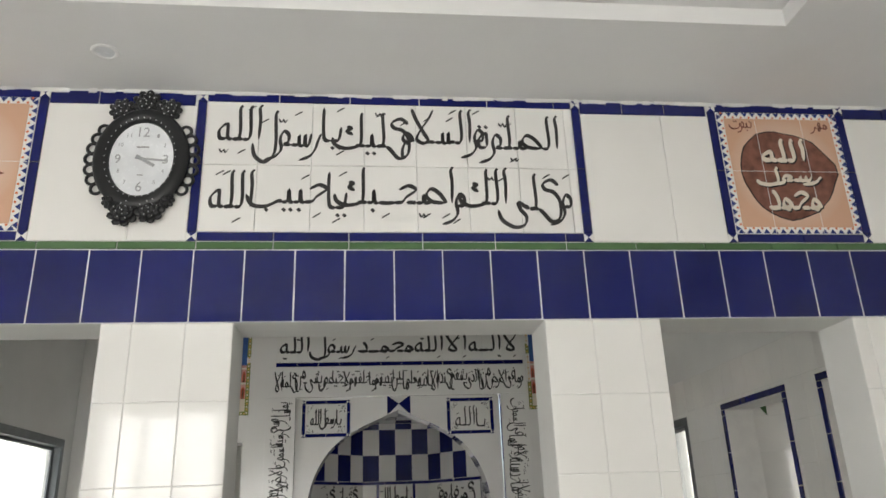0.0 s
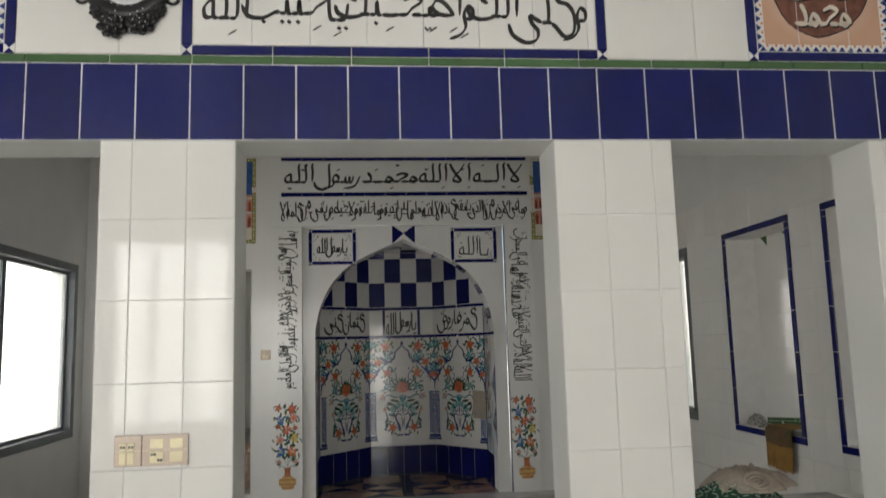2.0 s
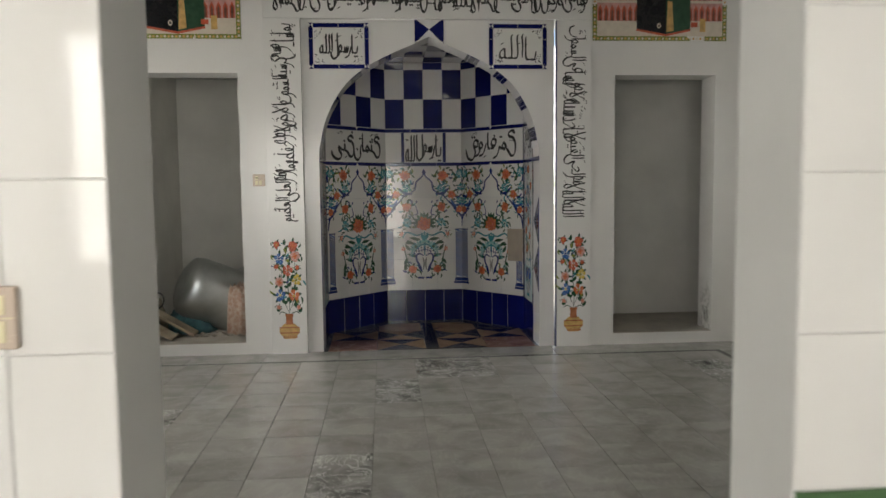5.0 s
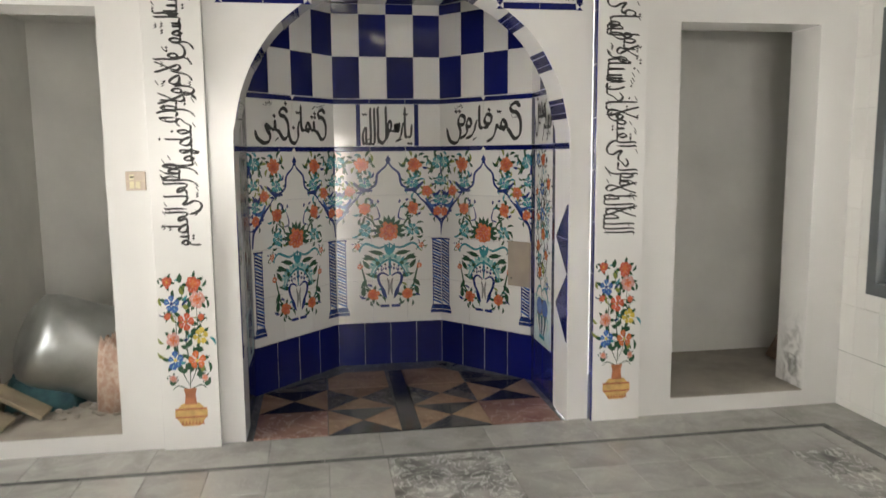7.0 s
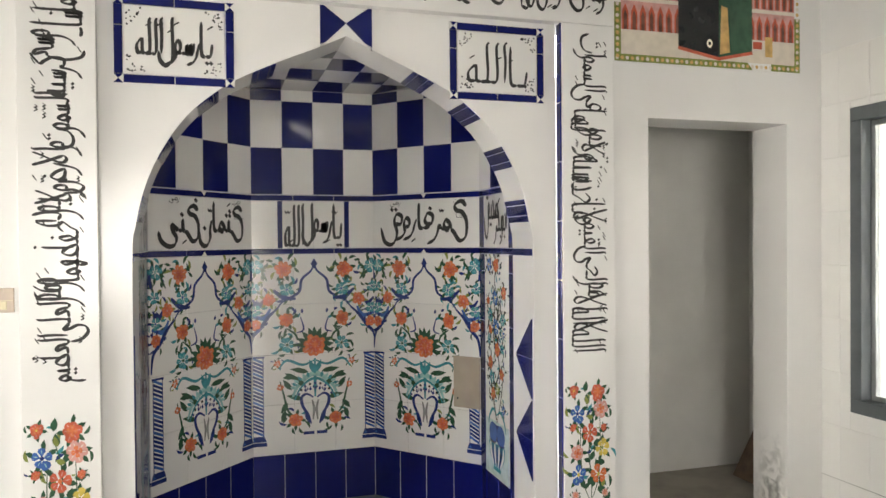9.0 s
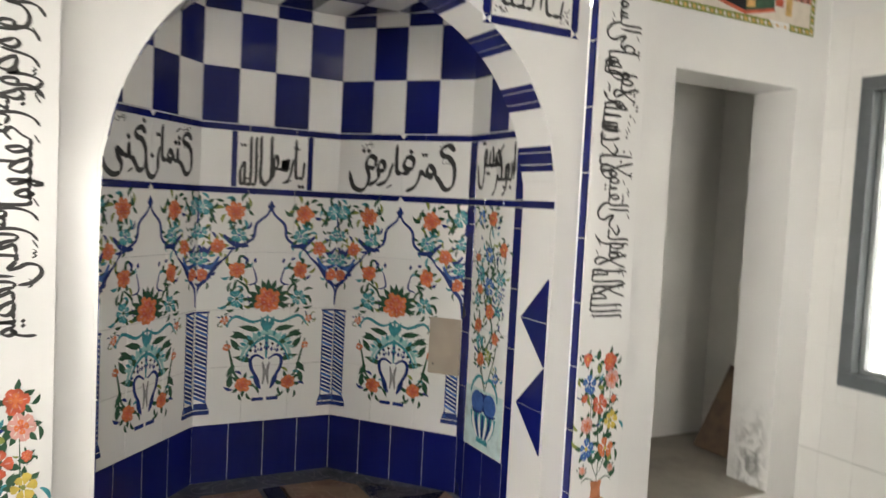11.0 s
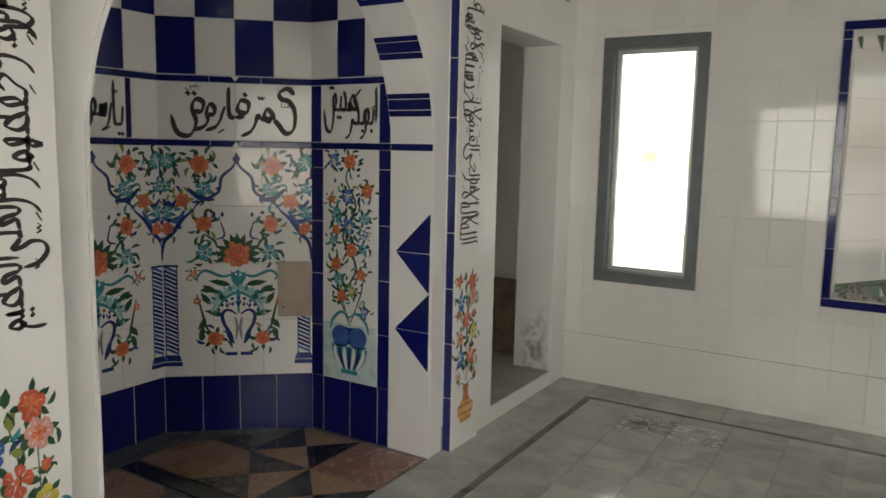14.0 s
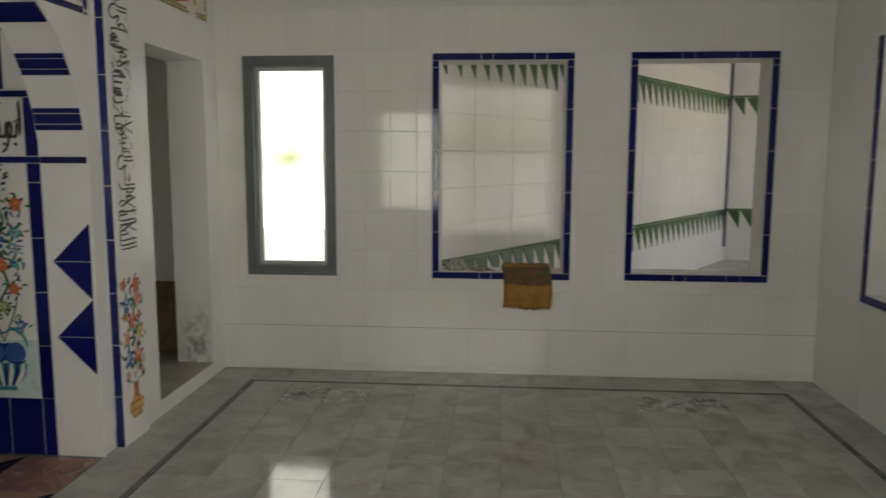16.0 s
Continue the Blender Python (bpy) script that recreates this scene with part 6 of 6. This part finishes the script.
sheet(52, 20, scarf_at, scarf_pick, (REDC, PALEC), "scarf_top", scarf, thick=0.008)
sheet(40, 10, lambda s, t: scarf_at(0.1 + 0.86 * s, 0.06 + 0.86 * t) + Vector((0.012, 0.016, -0.012)), lambda i, j: (i // 2) % 2, (REDC, PALEC), "scarf_fold", scarf, thick=0.008)
heap("scarf_roll", scarf, -0.535, 0.09, SILL, 0.075, 0.13, 0.12, REDC, 4)
shawl = thing("green_shawl", "crumpled bright green knitted shawl on the sill", "shawl")
heap("shawl_body", shawl, -0.70, 0.10, SILL, 0.14, 0.12, 0.085, EMER, 1, ragged=0.5, folds=9)
heap("shawl_fold", shawl, -0.475, 0.0, SILL + 0.001, 0.045, 0.10, 0.075, EMER, 2, ragged=0.5, folds=9)
bm = bmesh.new()
for k in range(26):
    x = -0.80 + 0.36 * k / 25 + random.uniform(-0.008, 0.008)
    if -0.72 < x < -0.56:
        continue
    ln = random.uniform(0.02, 0.10)
    y = -0.016 - random.uniform(0, 0.008)
    pr = [(x + 0.010 * math.sin(j * 1.3 + k), y - 0.004 * math.sin(j + k), SILL + 0.02 - ln * j / 4) for j in range(5)]
    for a, b in zip(pr, pr[1:]):
        q = [bm.verts.new(v) for v in ((a[0] - 0.003, a[1], a[2]), (a[0] + 0.003, a[1], a[2]), (b[0] + 0.003, b[1], b[2]), (b[0] - 0.003, b[1], b[2]))]
        bm.faces.new(q)
        q2 = [bm.verts.new(v) for v in ((a[0], a[1] - 0.003, a[2]), (a[0], a[1] + 0.003, a[2]), (b[0], b[1] + 0.003, b[2]), (b[0], b[1] - 0.003, b[2]))]
        bm.faces.new(q2)
tagged(part("fringe", bm, EMER, shawl, "loose green threads"), kind="stuff")
mat_ob = thing("prayer_cloth", "pale green and white striped cloth lying on the sill", "cloth")
sheet(10, 20, lambda s, t: Vector((-1.55 + t * 0.80, 0.02 + s * 0.28, SILL + 0.010 + 0.006 * math.sin(t * 17 + s * 3) + 0.004 * noise.noise(Vector((t * 6, s * 4, 1))))), lambda i, j: 1 if i % 4 == 0 else 0, (fabric("pale_mint_cloth", (0.52, 0.66, 0.56)), EMER), "cloth", mat_ob)

# folded shawls on the other sill
for nm, lab, mt, a in (("navy_shawl", "dark navy wool shawl folded at the bottom of the pile", NAVYC, (2.02, 0.21, SILL, 0.25, 0.20, 0.055, 6)),
                       ("dark_green_shawl", "dark green patterned shawl in the pile on the sill", DKGREEN, (1.99, 0.18, SILL + 0.045, 0.20, 0.17, 0.075, 7)),
                       ("beige_cloth", "beige folded cloth on top of the pile", BEIGE, (2.06, 0.20, SILL + 0.100, 0.165, 0.14, 0.078, 8))):
    th = thing(nm, lab, "cloth", "cloths piled on the sill")
    heap("cloth", th, a[0], a[1], a[2], a[3], a[4], a[5], mt, a[6], ragged=0.5, folds=11)
    if mt is BEIGE:
        for k in range(3):
            bm = bmesh.new()
            ring_mesh(bm, 0.016 + 0.019 * k, 0.008 + 0.011 * k, 0.006, Matrix.Translation((2.04 + 0.006 * k, 0.085, SILL + 0.140 + 0.003 * k)) @ Matrix.Rotation(radians(62 + 5 * k), 4, "X") @ Matrix.Rotation(0.3 - 0.2 * k, 4, "Z"), 22, 6, 1.0)
            part("fold", bm, BEIGE, th, smooth=True)
    if mt is DKGREEN:
        bm = bmesh.new()
        for k in range(150):
            a2 = k * 2.399
            r = 0.92 * math.sqrt((k + 0.5) / 150)
            x, y = 1.99 + 0.19 * r * math.cos(a2), 0.17 + 0.16 * r * math.sin(a2)
            if y > 0.2:
                continue
            z = SILL + 0.047 + 0.075 * (1 - r ** 2.6) * 1.12
            cuboid(bm, -0.011, 0.011, -0.0018, 0.0018, 0, 0.003, 0, Matrix.Translation((x, y, z)) @ Matrix.Rotation(k * 1.1, 4, "Z") @ Matrix.Rotation(-0.3, 4, "Y"))
        part("embroidery", bm, fabric("pale_green_thread", (0.45, 0.55, 0.45)), th, "pale leaf embroidery")
    if mt is NAVYC:
        sheet(16, 40, lambda s, t: Vector((1.84 + t * 0.36, 0.03 - 0.055 * min(1, s * 3) - 0.006 * math.sin(t * 30), SILL + 0.045 - 0.105 * max(0, s - 0.2) * (1 + 0.35 * math.sin(t * 5 + 1)) + 0.01 * (s < 0.3))), lambda i, j: 1 if noise.noise(Vector((j * 0.23, i * 0.3, 4))) > 0.12 or i > 13 else 0, (NAVYC, DKGREEN), "shawl_edge", th)
        bm = bmesh.new()
        for k in range(120):
            t = random.random()
            x = 1.84 + t * 0.36
            z = SILL + 0.045 - 0.084 * (1 + 0.35 * math.sin(t * 5 + 1))
            ln = random.uniform(0.03, 0.065)
            sw = random.uniform(-0.012, 0.012)
            for d in ((0.0016, 0), (0, 0.0016)):
                q = [bm.verts.new(v) for v in ((x - d[0], -0.027 - d[1], z + 0.01), (x + d[0], -0.027 + d[1], z + 0.01), (x + sw + d[0], -0.024 + d[1], z - ln), (x + sw - d[0], -0.024 - d[1], z - ln))]
                bm.faces.new(q)
        tagged(part("fringe", bm, DKGREEN, th, "green fringe threads"), kind="stuff")

# towel over the sill of the framed opening
towel = thing("towel", "ochre towel with a rust pattern hanging over the sill", "towel")
tp = smooth_path([(3.80, 0.835), (3.70, 0.833), (3.63, 0.832), (3.598, 0.80), (3.592, 0.72), (3.590, 0.63), (3.588, 0.535)], 6)


def towel_at(s, t):
    i = min(int(s * (len(tp) - 1)), len(tp) - 2)
    p = tp[i].lerp(tp[i + 1], s * (len(tp) - 1) - i)
    wav = 0.007 * math.sin(t * 11 + s * 3) + 0.006 * noise.noise(Vector((t * 5, s * 4, 7)))
    return Vector((p.x - (abs(wav) + 0.004 if s > 0.4 else 0), 2.83 - t * 0.36 + 0.012 * math.sin(s * 6), p.y + (0.004 + abs(wav) * 0.3 if s < 0.4 else 0.014 * math.sin(t * 6 + 1) * (s - 0.4))))


sheet(36, 24, towel_at, lambda i, j: 1 if 12 < i < 25 else 0, (OCHRE, RUST), "towel_cloth", towel)
bm = bmesh.new()
for k in range(90):
    p = towel_at(1.0, random.random())
    ln = random.uniform(0.008, 0.02)
    q = [bm.verts.new(p + Vector(v)) for v in ((0, -0.0015, 0.004), (0, 0.0015, 0.004), (0.001, 0.002, -ln), (0.001, -0.002, -ln))]
    bm.faces.new(q)
tagged(part("fringe", bm, OCHRE, towel), kind="stuff")
bund = thing("cloth_bundle", "small speckled black and white cloth bundle on the sill", "cloth")
heap("bundle", bund, 3.72, 3.19, 0.797, 0.07, 0.085, 0.085, MOTTLE, 12, ragged=0.4, folds=9)
heap("tail", bund, 3.70, 3.02, 0.797, 0.06, 0.12, 0.028, MOTTLE, 13, ragged=0.6, folds=9)

# ---- store beside the niche ----
pot = thing("cooking_pot", "large dented grey steel cooking pot lying tilted", "pot", m=Matrix.Translation((-1.14, 5.68, 0.45)) @ Vector((0.72, 0.45, -0.38)).to_track_quat("Z", "X").to_matrix().to_4x4())
prof = [(0.0, -0.25), (0.20, -0.25), (0.265, -0.215), (0.285, -0.15), (0.292, 0.10), (0.300, 0.20), (0.335, 0.232), (0.342, 0.240), (0.335, 0.246), (0.296, 0.214), (0.280, 0.10), (0.272, -0.15), (0.25, -0.205), (0.19, -0.235), (0.0, -0.235)]
bm = bmesh.new()
last = None
for r, z in prof:
    row = [bm.verts.new((max(r, 0.0005) * math.cos(i * math.tau / 56), max(r, 0.0005) * math.sin(i * math.tau / 56), z)) for i in range(56)]
    if last:
        for i in range(56):
            bm.faces.new((last[i], last[(i + 1) % 56], row[(i + 1) % 56], row[i])).smooth = True
    last = row
part("body", bm, SILVER, pot)
for s in (1, -1):
    bm = bmesh.new()
    ring_mesh(bm, 0.05, 0.028, 0.008, Matrix.Translation((0, s * 0.33, 0.19)) @ Matrix.Rotation(radians(90), 4, "X") @ Matrix.Rotation(radians(20 * s), 4, "Y"), 20, 8, 1.0)
    part("handle", bm, CLOCKBLACK, pot, "dark iron ring handle", smooth=True)
BOARD, PLY = material("grey_weathered_board", (0.33, 0.32, 0.30), 0.75, vary=0.2, scale=7, fine=70, bump=0.15), material("pale_plywood", (0.46, 0.38, 0.27), 0.7, vary=0.2, scale=5, fine=50, bump=0.1)


def board(name, label, mat, w, h, t, m):
    ob = part(name, box(-w / 2, w / 2, -t / 2, t / 2, 0, h, 0.003), mat)
    ob.matrix_world = m
    return tagged(ob, label, "board")


board("plank", "grey weathered plank leaning against the store wall", BOARD, 0.12, 0.66, 0.025, Matrix.Translation((-1.585, 5.34, 0.101)) @ Matrix.Rotation(radians(-9), 4, "Y") @ Matrix.Rotation(radians(-6), 4, "X"))
board("plywood_sheet", "pale plywood offcut propped on the store floor", PLY, 0.16, 0.40, 0.030, Matrix.Translation((-1.335, 5.21, 0.124)) @ Matrix.Rotation(radians(-60), 4, "Y") @ Matrix.Rotation(radians(90), 4, "Z"))
board("plywood_sheet", "pale plywood offcut propped on the store floor", PLY, 0.17, 0.42, 0.024, Matrix.Translation((-1.20, 5.39, 0.118)) @ Matrix.Rotation(radians(-59), 4, "Y") @ Matrix.Rotation(radians(90), 4, "Z"))
cl = thing("teal_cloth", "dusty teal cloth crumpled on the store floor", "cloth")
heap("cloth", cl, -1.30, 5.62, 0.098, 0.24, 0.15, 0.26, TEALC, 21, ragged=0.4, folds=6)
bag = thing("bag", "small dirty canvas bag with a dark strap", "bag")
heap("bag_body", bag, -1.56, 5.52, 0.098, 0.09, 0.09, 0.33, material("dirty_canvas", (0.30, 0.27, 0.20), 0.9, vary=0.3, scale=20), 23, ragged=0.35)
bm = bmesh.new()
ring_mesh(bm, 0.055, 0.07, 0.007, Matrix.Translation((-1.55, 5.49, 0.41)) @ Matrix.Rotation(radians(75), 4, "X"), 22, 6, 1.0)
part("strap", bm, CLOCKBLACK, bag, "dark strap", smooth=True)
sk = thing("sack", "printed plastic sack standing against the store jamb", "sack")
heap("sack_body", sk, -0.80, 5.50, 0.098, 0.13, 0.12, 0.42, SACK, 25, ragged=0.3, folds=12, crown=11)
bm = bmesh.new()
for k in range(130):
    x, y = random.uniform(-1.65, -0.75), random.uniform(5.31, 5.6)
    s = random.uniform(0.006, 0.022)
    bmesh.ops.create_icosphere(bm, subdivisions=1, radius=s, matrix=Matrix.Translation((x, y, 0.098 + s * 0.4)) @ Matrix.Diagonal((1.3, random.uniform(0.6, 1.2), 0.6, 1)) @ Matrix.Rotation(k, 4, "Z"))
tagged(part("rubble", bm, CEMENT), "loose dust and crumbs on the store floor", "rubble", kind="stuff")

# ---- store beside the window ----
board("wooden_board", "brown wooden board leaning in the store corner", material("dark_brown_wood", (0.24, 0.16, 0.11), 0.7, vary=0.25, scale=9, fine=60, bump=0.1), 0.38, 0.60, 0.02, Matrix.Translation((3.625, 5.59, 0.108)) @ Matrix.Rotation(radians(30), 4, "Y") @ Matrix.Rotation(radians(90), 4, "Z"))


def stain(name, color, scale, low, high, y0, y1, z0, z1):
    """A blotchy stain that thins out to bare wall above and at its sides."""
    m = material(name, color, 0.85, vary=0.2, scale=30, bump=0.0)
    nt = m.node_tree
    b = nt.nodes["Principled BSDF"]
    geo, sep = nt.nodes.new("ShaderNodeNewGeometry"), nt.nodes.new("ShaderNodeSeparateXYZ")
    noise = nt.nodes.new("ShaderNodeTexNoise")
    noise.inputs["Scale"].default_value, noise.inputs["Detail"].default_value, noise.inputs["Distortion"].default_value = scale, 6, 0.7
    nt.links.new(geo.outputs["Position"], noise.inputs["Vector"])
    nt.links.new(geo.outputs["Position"], sep.inputs[0])
    out = None
    for src, a, c, lo, hi in ((noise.outputs["Fac"], low, high, 0, 0.55), (sep.outputs["Z"], z0 + 0.35 * (z1 - z0), z1, 1, 0), (sep.outputs["Y"], y0, y0 + 0.25 * (y1 - y0), 0, 1), (sep.outputs["Y"], y0 + 0.5 * (y1 - y0), y1, 1, 0)):
        r = nt.nodes.new("ShaderNodeMapRange")
        r.inputs[1].default_value, r.inputs[2].default_value, r.inputs[3].default_value, r.inputs[4].default_value = a, c, lo, hi
        nt.links.new(src, r.inputs[0])
        if out:
            mul = nt.nodes.new("ShaderNodeMath")
            mul.operation = "MULTIPLY"
            nt.links.new(out, mul.inputs[0])
            nt.links.new(r.outputs[0], mul.inputs[1])
            out = mul.outputs[0]
        else:
            out = r.outputs[0]
    nt.links.new(out, b.inputs["Alpha"])
    return m


SY0, SY1, SZ1 = 5.02, 5.29, 0.62
bm = bmesh.new()
bm.faces.new([bm.verts.new((STORE_R[1] - 0.0015, y, z)) for y, z in ((SY0, 0.104), (SY1, 0.104), (SY1, SZ1), (SY0, SZ1))])
tagged(part("damp_patch", bm, stain("grey_damp_stain", (0.26, 0.25, 0.23), 15, 0.45, 0.62, SY0, SY1, 0.1, SZ1), wall_north_east, "grey damp stain on the jamb"), kind="stuff")

# worn joint over the lowest row of wall tiles
joint = box(0.0, YM - 0.51, 0.3505, 0.3545, 0.0026, 0.0034)
joint.transform(ME)
part("tile_joint", joint, material("dirty_tile_joint", (0.50, 0.49, 0.46), 0.9, vary=0.2, scale=7), wall_east, "dirty grey joint above the lowest tiles")

# ---- floor stones ----
# a few strongly figured slabs lie among the plain ones
SX, SY = FX1 - 0.305 * 30 - 0.115, FY1 - 0.305 * 30
FIGURED = {(int((x - SX) / 0.305), int((y - SY) / 0.305) - k) for k in (0, 1) for x, y in ((0.56, 3.98), (0.87, 4.55), (1.17, 4.55), (2.95, 4.35), (0.36, 2.25), (0.42, 1.75), (2.9, 1.7), (-0.9, 3.3))}
M0 = Matrix.Translation((0, 0, -0.0065))
tiles(floor, M0, FX0, FX1, FY0, FY1, 0.305, 0.305, MARBLE, (SX, SY), t=0.0065, gap=0.0005, pick=lambda i, j: MARBLE_VEINED if (i, j) in FIGURED else MARBLE)
for r in ((FX0 - 0.045, FX1 + 0.045, FY1, FY1 + 0.045), (FX0 - 0.045, FX1 + 0.045, FY0 - 0.045, FY0), (FX0 - 0.045, FX0, FY0, FY1), (FX1, FX1 + 0.045, FY0, FY1)):
    tiles(floor, M0, *r, 0.61 if r[1] - r[0] > 0.1 else 0.045, 0.61 if r[3] - r[2] > 0.1 else 0.045, MARBLE_DARK, t=0.0064)
for r in ((XW, XE, FY1 + 0.045, 5.04), (XW, XE, 0.0, FY0 - 0.045), (XW, FX0 - 0.045, FY0 - 0.045, FY1 + 0.045), (FX1 + 0.045, XE, FY0 - 0.045, FY1 + 0.045)):
    tiles(floor, M0, *r, 0.61 if r[1] - r[0] > 1 else 0.4, 0.61 if r[3] - r[2] > 1 else 0.8, MARBLE, t=0.0064)
